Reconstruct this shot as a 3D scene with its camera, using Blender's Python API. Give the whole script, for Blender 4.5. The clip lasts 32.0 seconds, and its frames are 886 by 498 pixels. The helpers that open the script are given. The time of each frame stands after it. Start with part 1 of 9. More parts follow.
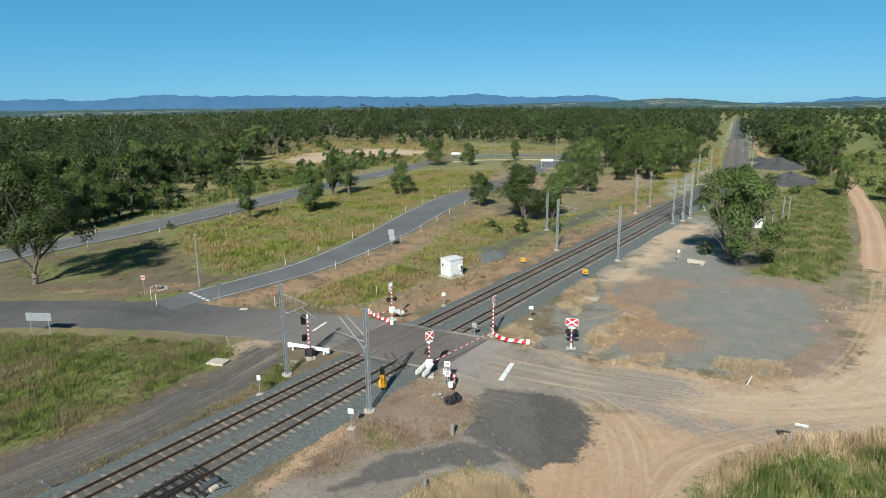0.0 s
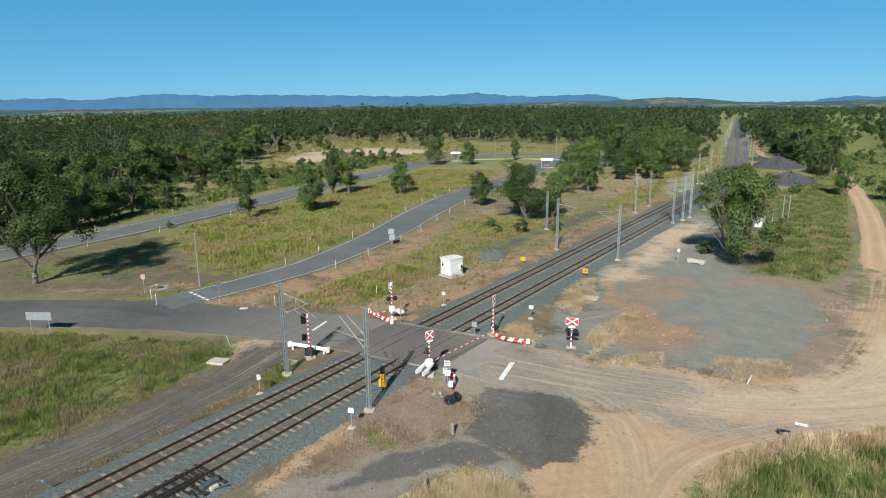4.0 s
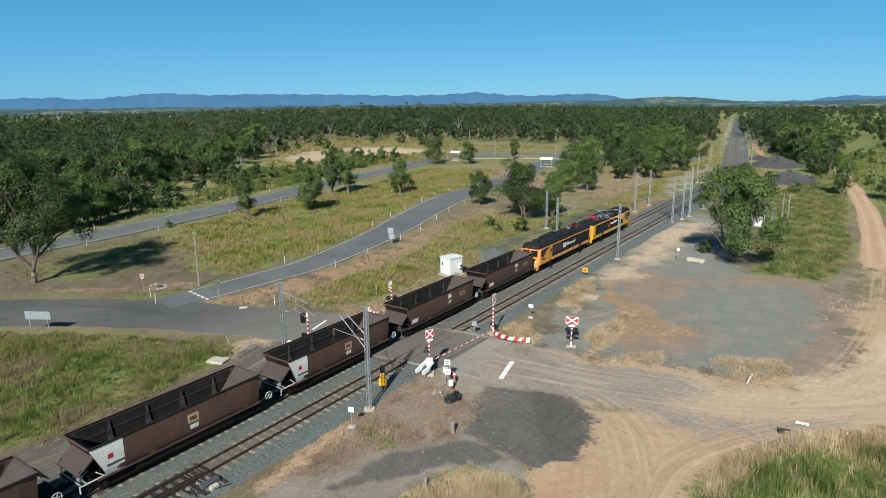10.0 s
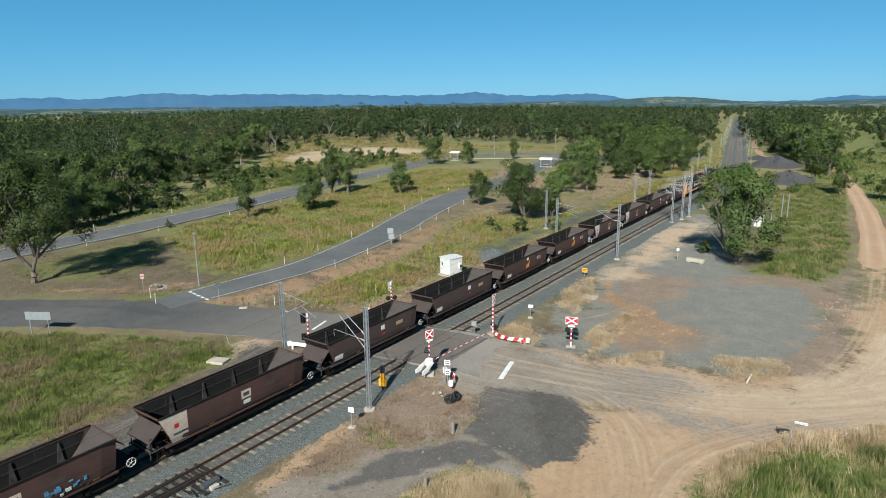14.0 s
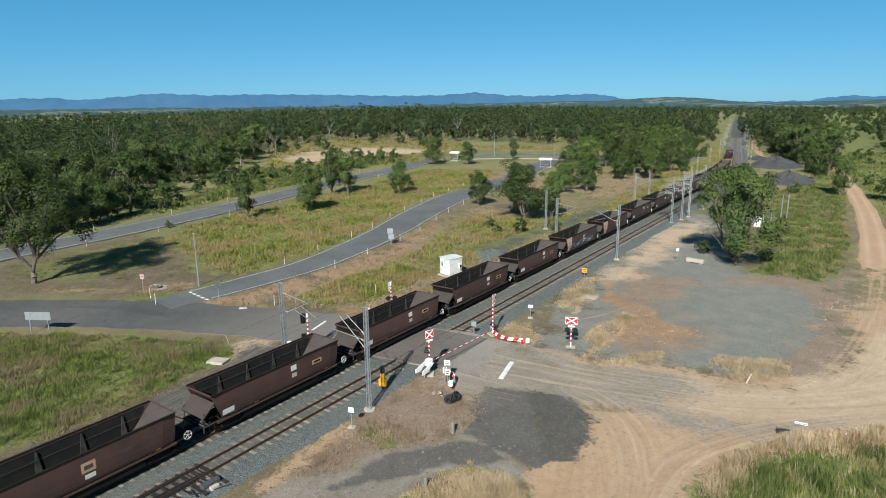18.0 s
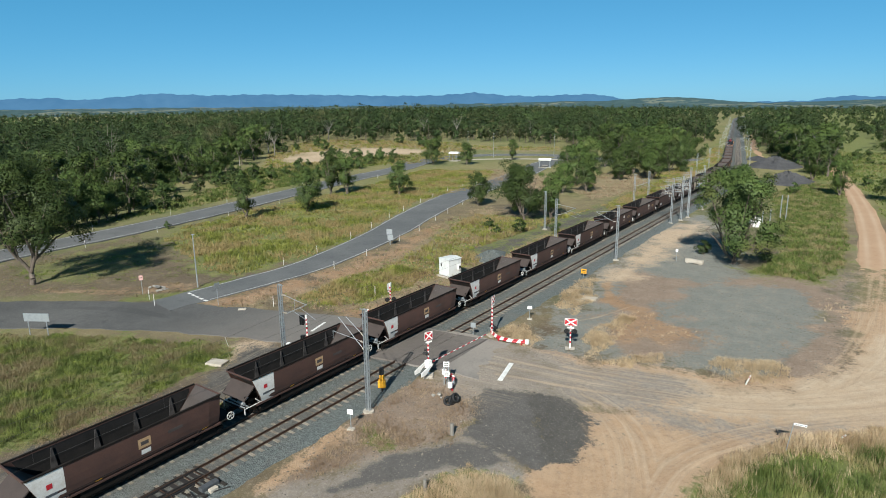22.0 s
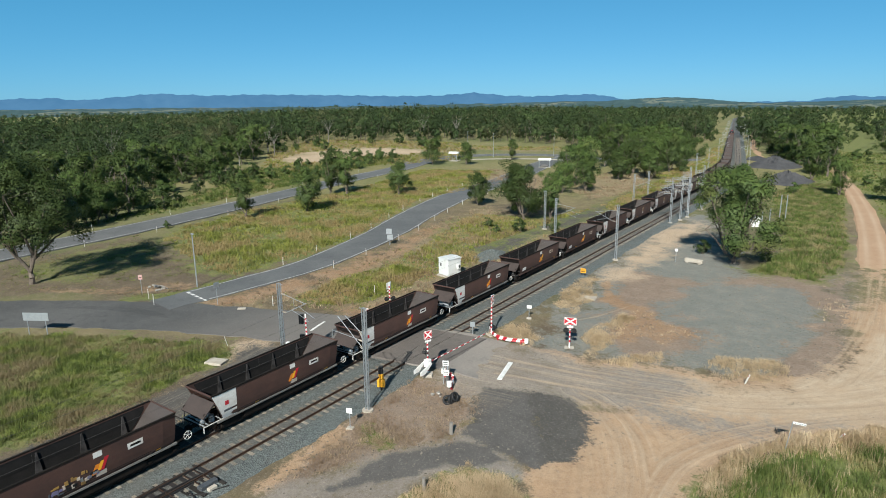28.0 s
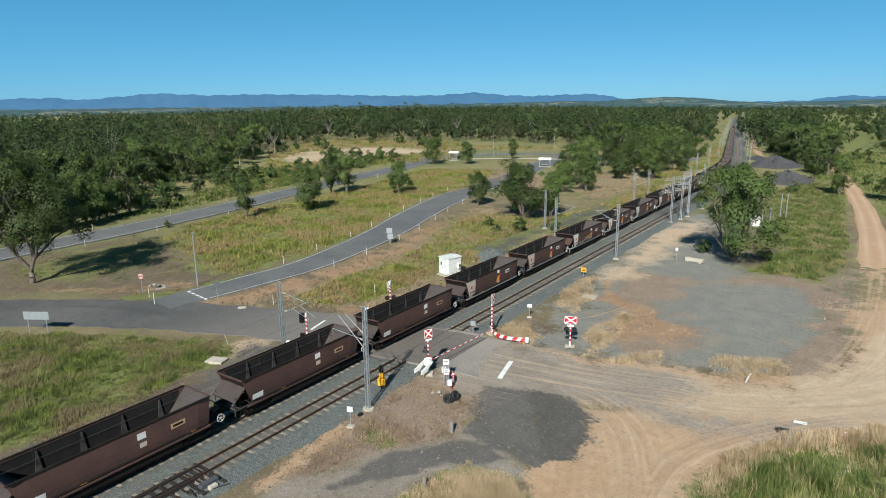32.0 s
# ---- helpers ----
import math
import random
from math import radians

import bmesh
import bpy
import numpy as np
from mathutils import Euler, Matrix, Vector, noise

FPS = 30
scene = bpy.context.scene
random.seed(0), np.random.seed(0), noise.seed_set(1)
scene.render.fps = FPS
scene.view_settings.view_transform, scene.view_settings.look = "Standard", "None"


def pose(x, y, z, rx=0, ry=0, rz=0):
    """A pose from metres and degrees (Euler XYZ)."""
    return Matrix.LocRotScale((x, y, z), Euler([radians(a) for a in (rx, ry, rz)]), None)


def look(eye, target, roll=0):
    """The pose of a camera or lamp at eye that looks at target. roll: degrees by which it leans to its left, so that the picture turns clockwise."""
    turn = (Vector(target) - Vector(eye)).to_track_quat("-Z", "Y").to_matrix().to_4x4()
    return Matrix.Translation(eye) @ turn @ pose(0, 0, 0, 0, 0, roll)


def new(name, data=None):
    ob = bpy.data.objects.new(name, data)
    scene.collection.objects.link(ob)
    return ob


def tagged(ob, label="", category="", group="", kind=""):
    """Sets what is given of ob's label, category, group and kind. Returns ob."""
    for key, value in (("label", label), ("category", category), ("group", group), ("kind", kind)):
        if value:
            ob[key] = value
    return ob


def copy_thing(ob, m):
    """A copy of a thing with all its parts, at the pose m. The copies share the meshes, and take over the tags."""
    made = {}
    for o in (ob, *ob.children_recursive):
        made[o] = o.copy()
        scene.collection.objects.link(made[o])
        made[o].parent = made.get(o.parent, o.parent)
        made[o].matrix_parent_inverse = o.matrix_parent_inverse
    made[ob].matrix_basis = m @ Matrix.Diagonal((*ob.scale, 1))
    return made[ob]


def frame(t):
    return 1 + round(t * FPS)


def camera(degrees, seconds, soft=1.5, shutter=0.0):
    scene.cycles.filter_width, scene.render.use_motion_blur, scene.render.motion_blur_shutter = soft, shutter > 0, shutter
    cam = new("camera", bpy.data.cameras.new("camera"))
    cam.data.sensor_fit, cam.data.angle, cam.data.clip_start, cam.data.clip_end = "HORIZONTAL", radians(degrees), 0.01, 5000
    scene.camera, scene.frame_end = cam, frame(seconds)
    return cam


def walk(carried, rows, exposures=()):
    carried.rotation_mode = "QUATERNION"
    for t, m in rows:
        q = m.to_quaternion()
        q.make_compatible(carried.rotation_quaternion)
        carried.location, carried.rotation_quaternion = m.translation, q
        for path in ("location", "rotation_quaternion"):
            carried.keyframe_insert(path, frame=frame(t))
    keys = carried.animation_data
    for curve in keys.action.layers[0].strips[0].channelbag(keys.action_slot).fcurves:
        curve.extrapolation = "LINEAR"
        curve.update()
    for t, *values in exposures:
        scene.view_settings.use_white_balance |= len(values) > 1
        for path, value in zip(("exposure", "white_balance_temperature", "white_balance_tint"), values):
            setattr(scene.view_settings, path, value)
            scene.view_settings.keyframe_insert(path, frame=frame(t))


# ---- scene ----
# ---------------------------------------------------------------- camera
cam = camera(71.83, 32.0, soft=1.0)
LEAN = pose(0, 0, 0, 0, 0, -0.545)
PATH = [
    (0, 35.932, -0.006, 22.133, 76.774, 34.981), (1, 35.929, -0.006, 22.127, 76.744, 34.980),
    (2, 35.925, -0.005, 22.124, 76.712, 34.977), (3, 35.924, -0.005, 22.125, 76.706, 34.976),
    (6, 35.892, -0.027, 22.187, 76.680, 34.937), (7, 35.857, -0.026, 22.188, 76.648, 34.906),
    (8, 35.828, -0.019, 22.174, 76.629, 34.877), (9, 35.821, -0.004, 22.122, 76.637, 34.883),
    (10, 35.824, -0.003, 22.088, 76.643, 34.887), (11, 35.823, -0.005, 22.083, 76.646, 34.886),
    (12, 35.822, -0.011, 22.093, 76.644, 34.881), (13, 35.828, -0.039, 22.118, 76.638, 34.864),
    (14, 35.844, -0.072, 22.145, 76.640, 34.846), (17, 35.866, -0.082, 22.139, 76.661, 34.836),
    (18, 35.846, -0.101, 22.138, 76.670, 34.821), (19, 35.821, -0.094, 22.144, 76.680, 34.806),
    (20, 35.796, -0.085, 22.155, 76.695, 34.780), (21, 35.794, -0.052, 22.209, 76.687, 34.766),
    (22, 35.806, -0.034, 22.233, 76.677, 34.750), (23, 35.828, -0.019, 22.193, 76.686, 34.747),
    (24, 35.833, -0.001, 22.140, 76.689, 34.742), (25, 35.843, -0.013, 22.124, 76.686, 34.736),
    (28, 35.850, -0.018, 22.144, 76.690, 34.734), (29, 35.855, -0.008, 22.112, 76.698, 34.754),
    (30, 35.869, -0.014, 22.082, 76.707, 34.777), (31, 35.862, -0.035, 22.058, 76.699, 34.770),
    (32, 35.843, -0.042, 22.062, 76.666, 34.759),
]
walk(cam, [(t, pose(x, y, z, rx, 0, rz) @ LEAN) for t, x, y, z, rx, rz in PATH])

# ---------------------------------------------------------------- world and sun
SUN_ELEVATION, SHADOW_AZIMUTH = 36.0, -20.0   # degrees; shadows fall towards this heading from +y
world = bpy.data.worlds.new("sky")
scene.world = world
world.use_nodes = True
_n = world.node_tree.nodes
_sky = _n.new("ShaderNodeTexSky")
_sky.sky_type, _sky.sun_disc = "NISHITA", False
_sky.sun_elevation = radians(SUN_ELEVATION)
_sky.sun_rotation = radians(180 + SHADOW_AZIMUTH)
_sky.air_density, _sky.dust_density, _sky.ozone_density, _sky.altitude = 0.62, 0.2, 2.0, 60
_clear = _n.new("ShaderNodeMix")      # clear tropical air: a little bluer than the plain sky model
_clear.data_type, _clear.blend_type = "RGBA", "MULTIPLY"
_clear.inputs[0].default_value, _clear.inputs[7].default_value = 1.0, (0.40, 0.47, 0.50, 1)
_even = _n.new("ShaderNodeMix")      # an even blue over the whole dome: the air scatters more than the model's
_even.data_type, _even.blend_type = "RGBA", "ADD"
_even.inputs[0].default_value = 1.0
_tc = _n.new("ShaderNodeTexCoord")
_sep = _n.new("ShaderNodeSeparateXYZ")
_up = _n.new("ShaderNodeMapRange")      # the scattered light fades smoothly from the horizon to the zenith
_up.interpolation_type = "SMOOTHSTEP"
_up.inputs[1].default_value, _up.inputs[2].default_value = 0.0, 0.75
_glow = _n.new("ShaderNodeMix")
_glow.data_type = "RGBA"
_glow.inputs[6].default_value, _glow.inputs[7].default_value = (0.35, 3.0, 5.2, 1), (0.25, 0.75, 1.1, 1)
world.node_tree.links.new(_tc.outputs["Generated"], _sep.inputs[0])
world.node_tree.links.new(_sep.outputs["Z"], _up.inputs[0])
world.node_tree.links.new(_up.outputs[0], _glow.inputs[0])
world.node_tree.links.new(_glow.outputs[2], _even.inputs[7])
world.node_tree.links.new(_sky.outputs["Color"], _clear.inputs[6])
world.node_tree.links.new(_clear.outputs[2], _even.inputs[6])
world.node_tree.links.new(_even.outputs[2], _n["Background"].inputs["Color"])
_n["Background"].inputs["Strength"].default_value = 0.0505
sun = new("sun", bpy.data.lights.new("sun", "SUN"))
sun.data.energy, sun.data.angle, sun.data.color = 5.0, radians(0.53), (1.0, 0.93, 0.82)
_a, _e = radians(SHADOW_AZIMUTH), radians(SUN_ELEVATION)
sun.matrix_world = look((0, 0, 60), (math.sin(_a) * math.cos(_e) * 50, math.cos(_a) * math.cos(_e) * 50, 60 - math.sin(_e) * 50))
scene.view_settings.exposure = 0.66
scene.view_settings.use_white_balance = True
scene.view_settings.white_balance_temperature, scene.view_settings.white_balance_tint = 6100, 6


# ---------------------------------------------------------------- materials
def _node(nt, kind, **inputs):
    nd = nt.nodes.new(kind)
    for k, v in inputs.items():
        nd.inputs[k.replace("_", " ")].default_value = v
    return nd


def _mix(nt, fac, a, b, blend="MIX"):
    nd = nt.nodes.new("ShaderNodeMix")
    nd.data_type, nd.blend_type = "RGBA", blend
    for sock, v in ((nd.inputs[0], fac), (nd.inputs[6], a), (nd.inputs[7], b)):
        if isinstance(v, bpy.types.NodeSocket):
            nt.links.new(v, sock)
        else:
            sock.default_value = (*v, 1) if isinstance(v, tuple) and len(v) == 3 else v
    return nd.outputs[2]


def _noise(nt, scale, detail=4, rough=0.6, coord="Object"):
    tc = nt.nodes.new("ShaderNodeTexCoord")
    nz = _node(nt, "ShaderNodeTexNoise", Scale=scale, Detail=detail, Roughness=rough)
    nt.links.new(tc.outputs[coord], nz.inputs["Vector"])
    return nz.outputs["Fac"]


def _ramp(nt, fac, lo, hi):
    nd = nt.nodes.new("ShaderNodeMapRange")
    nd.interpolation_type = "SMOOTHSTEP"
    nt.links.new(fac, nd.inputs[0])
    nd.inputs[1].default_value, nd.inputs[2].default_value = lo, hi
    return nd.outputs[0]


def _bump(nt, bsdf, height, strength, distance):
    b = _node(nt, "ShaderNodeBump", Strength=strength, Distance=distance)
    nt.links.new(height, b.inputs["Height"])
    nt.links.new(b.outputs["Normal"], bsdf.inputs["Normal"])


def material(name, color, rough=0.6, metal=0.0, stain=None, amount=0.35, scale=1.2, fine=14.0, bump=0.15, depth=0.01,
             island=0.0, per_object=0.0, specular=0.3):
    """Painted, metal, stone or dusty surface: base colour, stains at one scale, grain at another, fine relief."""
    m = bpy.data.materials.new(name)
    m.use_nodes = True
    nt = m.node_tree
    bsdf = nt.nodes["Principled BSDF"]
    stain = stain or tuple(c * 0.55 for c in color)
    big, small = _noise(nt, scale, 5, 0.65), _noise(nt, fine, 3, 0.7)
    col = _mix(nt, _ramp(nt, big, 0.5 - amount * 0.3, 0.95 - amount * 0.3), color, stain)
    col = _mix(nt, _ramp(nt, small, 0.35, 0.8), col, _mix(nt, 0.5, col, stain))
    for on, nd, out in ((island, "ShaderNodeNewGeometry", "Random Per Island"), (per_object, "ShaderNodeObjectInfo", "Random")):
        if on:
            src = nt.nodes.new(nd).outputs[out]
            mr = nt.nodes.new("ShaderNodeMapRange")
            nt.links.new(src, mr.inputs[0])
            mr.inputs[3].default_value, mr.inputs[4].default_value = 1 - on, 1 + on * 0.8
            vec = nt.nodes.new("ShaderNodeCombineColor")
            for i in range(3):
                nt.links.new(mr.outputs[0], vec.inputs[i])
            col = _mix(nt, 1.0, col, vec.outputs[0], "MULTIPLY")
    nt.links.new(col, bsdf.inputs["Base Color"])
    bsdf.inputs["Roughness"].default_value, bsdf.inputs["Metallic"].default_value = rough, metal
    bsdf.inputs["Specular IOR Level"].default_value = specular
    if bump:
        _bump(nt, bsdf, small, bump, depth)
    return m


def leaf_material(name, dark, light, dry=(0.16, 0.14, 0.05), dry_amount=0.1, big=0.08, translucency=0.25, clump=0.6, spread=0.5, tone=False, vary=0.08):
    """Leaves or grass blades: each piece has its own shade; broad patches differ; some light comes through."""
    m = bpy.data.materials.new(name)
    m.use_nodes = True
    nt = m.node_tree
    bsdf, out = nt.nodes["Principled BSDF"], nt.nodes["Material Output"]
    rnd = nt.nodes.new("ShaderNodeNewGeometry").outputs["Random Per Island"]
    tc = nt.nodes.new("ShaderNodeTexCoord")
    obj = nt.nodes.new("ShaderNodeObjectInfo").outputs["Random"]
    if tone:      # each tree of a joined mass has its own shade
        own = nt.nodes.new("ShaderNodeAttribute")
        own.attribute_name = "tone"
        obj = own.outputs["Fac"]
    soft = nt.nodes.new("ShaderNodeMapRange")
    nt.links.new(rnd, soft.inputs[0])
    soft.inputs[3].default_value, soft.inputs[4].default_value = 0.5 - spread, 0.5 + spread
    col = _mix(nt, soft.outputs[0], dark, light)
    patch = _noise(nt, big, 3, 0.6)
    col = _mix(nt, _ramp(nt, _noise(nt, clump, 4, 0.6), 0.4, 0.62), _mix(nt, 0.7, col, dark), _mix(nt, 0.5, col, light))
    col = _mix(nt, _ramp(nt, patch, 0.62 - dry_amount, 0.78 - dry_amount), col, dry)
    hsv = _node(nt, "ShaderNodeHueSaturation")
    mr = nt.nodes.new("ShaderNodeMapRange")
    nt.links.new(obj, mr.inputs[0])
    mr.inputs[3].default_value, mr.inputs[4].default_value = 1 - vary, 1 + vary * 0.85
    nt.links.new(mr.outputs[0], hsv.inputs["Value"])
    nt.links.new(col, hsv.inputs["Color"])
    nt.links.new(hsv.outputs[0], bsdf.inputs["Base Color"])
    bsdf.inputs["Roughness"].default_value = 0.6
    bsdf.inputs["Specular IOR Level"].default_value = 0.25
    tr = nt.nodes.new("ShaderNodeBsdfTranslucent")
    nt.links.new(hsv.outputs[0], tr.inputs["Color"])
    mx = nt.nodes.new("ShaderNodeMixShader")
    mx.inputs[0].default_value = translucency
    nt.links.new(bsdf.outputs[0], mx.inputs[1])
    nt.links.new(tr.outputs[0], mx.inputs[2])
    nt.links.new(mx.outputs[0], out.inputs["Surface"])
    return m


def ground_material():
    """Soil, mown and dry grass, gravel, orange dirt, pale dusty road and patched asphalt, laid out by the surface kind of each spot."""
    m = bpy.data.materials.new("ground_soil")
    m.use_nodes = True
    nt = m.node_tree
    bsdf = nt.nodes["Principled BSDF"]
    a, b, c, d, e = _noise(nt, 0.06, 5), _noise(nt, 0.45, 5, 0.65), _noise(nt, 2.6, 4, 0.7), _noise(nt, 14, 3, 0.7), _noise(nt, 60, 2, 0.6)

    grit = _noise(nt, 7.0, 6, 0.8)
    half = nt.nodes.new("ShaderNodeMath")      # broken edges: clods as well as patches
    half.operation = "MULTIPLY_ADD"
    nt.links.new(grit, half.inputs[0])
    half.inputs[1].default_value = 0.8
    shift = nt.nodes.new("ShaderNodeMath")
    shift.operation = "SUBTRACT"
    nt.links.new(c, shift.inputs[0])
    shift.inputs[1].default_value = 0.4
    nt.links.new(shift.outputs[0], half.inputs[2])
    cf = half.outputs[0]

    def layer(name, ragged=1.5, soft=0.2):
        at = nt.nodes.new("ShaderNodeAttribute")
        at.attribute_name = name
        mx = nt.nodes.new("ShaderNodeMath")
        mx.operation = "MULTIPLY_ADD"
        mid = nt.nodes.new("ShaderNodeMath")
        mid.operation = "MULTIPLY_ADD"
        nt.links.new(b, mid.inputs[0])
        mid.inputs[1].default_value = 0.7
        nt.links.new(cf, mid.inputs[2])
        nt.links.new(mid.outputs[0], mx.inputs[0])
        mx.inputs[1].default_value = ragged
        sub = nt.nodes.new("ShaderNodeMath")
        sub.operation = "SUBTRACT"
        nt.links.new(at.outputs["Fac"], sub.inputs[0])
        sub.inputs[1].default_value = 0.85 * ragged
        nt.links.new(sub.outputs[0], mx.inputs[2])
        return _ramp(nt, mx.outputs[0], 0.5 - soft, 0.5 + soft)

    def kind(c1, c2, c3):
        col = _mix(nt, _ramp(nt, b, 0.3, 0.7), c1, c2)
        col = _mix(nt, _ramp(nt, c, 0.48, 0.72), col, c3)
        return _mix(nt, _ramp(nt, d, 0.42, 0.7), col, _mix(nt, 0.5, col, c2))

    col = kind((0.115, 0.088, 0.060), (0.150, 0.116, 0.080), (0.100, 0.080, 0.046))
    for name, cols in (
            ("plain", ((0.145, 0.158, 0.052), (0.22, 0.20, 0.088), (0.112, 0.132, 0.042))),
            ("brown", ((0.115, 0.087, 0.060), (0.158, 0.122, 0.082), (0.092, 0.076, 0.042))),
            ("gold", ((0.235, 0.182, 0.108), (0.300, 0.235, 0.142), (0.180, 0.142, 0.075))),
            ("gravel", ((0.180, 0.188, 0.172), (0.222, 0.226, 0.204), (0.205, 0.185, 0.155))),
            ("red", ((0.235, 0.172, 0.130), (0.285, 0.220, 0.170), (0.20, 0.135, 0.095))),
            ("dirt", ((0.425, 0.282, 0.172), (0.475, 0.332, 0.212), (0.36, 0.228, 0.138))),
            ("orange", ((0.30, 0.178, 0.098), (0.35, 0.235, 0.145), (0.235, 0.145, 0.085))),
            ("pale", ((0.475, 0.355, 0.243), (0.515, 0.400, 0.284), (0.42, 0.308, 0.212))),
            ("ash", ((0.245, 0.212, 0.182), (0.295, 0.258, 0.222), (0.215, 0.182, 0.155))),
            ("grass", ((0.125, 0.165, 0.042), (0.205, 0.20, 0.075), (0.09, 0.13, 0.028))),
            ("cinder", ((0.072, 0.069, 0.066), (0.106, 0.099, 0.091), (0.084, 0.076, 0.067))),
            ("asphalt", ((0.098, 0.092, 0.088), (0.122, 0.114, 0.108), (0.135, 0.126, 0.118)))):
        col = _mix(nt, layer(name, 0.55 if name == "asphalt" else 1.5, 0.45 if name in ("ash", "pale") else 0.2), col, kind(*cols))
        if name == "plain":      # broad greener and drier tracts
            col = _mix(nt, _ramp(nt, _noise(nt, 0.03, 5, 0.65), 0.42, 0.62), col, _mix(nt, 0.6, col, (0.27, 0.225, 0.11)))
            col = _mix(nt, _ramp(nt, _noise(nt, 0.011, 5, 0.6), 0.5, 0.62), col, _mix(nt, 0.45, col, (0.095, 0.145, 0.04)))
    # sweeping streaks left by wheels and grader along the ways
    flow = nt.nodes.new("ShaderNodeAttribute")
    flow.attribute_name = "flow"
    run = nt.nodes.new("ShaderNodeSeparateXYZ")
    nt.links.new(flow.outputs["Vector"], run.inputs[0])
    for wide, at0, tone, force in ((2.1, 0.5, (0.60, 0.48, 0.35), 0.3), (0.8, 7.5, (0.25, 0.185, 0.135), 0.25), (5.5, 3.1, (0.58, 0.48, 0.36), 0.28), (4.4, 11.0, (0.25, 0.19, 0.14), 0.22)):
        vec = nt.nodes.new("ShaderNodeVectorMath")
        vec.operation = "MULTIPLY_ADD"
        nt.links.new(flow.outputs["Vector"], vec.inputs[0])
        vec.inputs[1].default_value, vec.inputs[2].default_value = (wide, 0.045 * wide ** 0.5, 0), (at0, at0, at0)
        nz = _node(nt, "ShaderNodeTexNoise", Scale=1.0, Detail=3, Roughness=0.6)
        nt.links.new(vec.outputs[0], nz.inputs["Vector"])
        amt = nt.nodes.new("ShaderNodeMath")
        amt.operation = "MULTIPLY"
        nt.links.new(_ramp(nt, nz.outputs["Fac"], 0.5, 0.66), amt.inputs[0])
        nt.links.new(run.outputs["Z"], amt.inputs[1])
        col = _mix(nt, amt.outputs[0], col, _mix(nt, force, col, tone))
    rut = nt.nodes.new("ShaderNodeAttribute")
    rut.attribute_name = "rut"
    edge = _node(nt, "ShaderNodeMapRange")
    nt.links.new(rut.outputs["Fac"], edge.inputs[0])
    edge.inputs[1].default_value, edge.inputs[2].default_value = 0.02, 0.3
    col = _mix(nt, edge.outputs[0], col, _mix(nt, 0.15, col, (0.22, 0.15, 0.10)))
    col = _mix(nt, _ramp(nt, rut.outputs["Fac"], 0.25, 0.95), col, _mix(nt, 0.36, col, (0.58, 0.44, 0.30)))
    bare = nt.nodes.new("ShaderNodeMath")
    bare.operation = "MULTIPLY"
    lay = nt.nodes.new("ShaderNodeAttribute")
    lay.attribute_name = "smooth"
    f = _noise(nt, 5.5, 6, 0.85)      # stones, litter and crumbs
    nt.links.new(_ramp(nt, f, 0.53, 0.66), bare.inputs[0])
    inv = _node(nt, "ShaderNodeMapRange")
    nt.links.new(lay.outputs["Fac"], inv.inputs[0])
    inv.inputs[3].default_value, inv.inputs[4].default_value = 1.0, 0.4
    nt.links.new(inv.outputs[0], bare.inputs[1])
    col = _mix(nt, bare.outputs[0], col, _mix(nt, 0.55, col, (0.045, 0.04, 0.032)))
    col = _mix(nt, _ramp(nt, f, 0.46, 0.33), col, _mix(nt, 0.3, col, (0.60, 0.53, 0.44)))
    col = _mix(nt, _ramp(nt, e, 0.35, 0.75), col, _mix(nt, 0.4, col, (0.08, 0.075, 0.065)))
    nt.links.new(col, bsdf.inputs["Base Color"])
    bsdf.inputs["Roughness"].default_value = 0.95
    bsdf.inputs["Specular IOR Level"].default_value = 0.1
    _bump(nt, bsdf, grit, 0.7, 0.08)
    return m


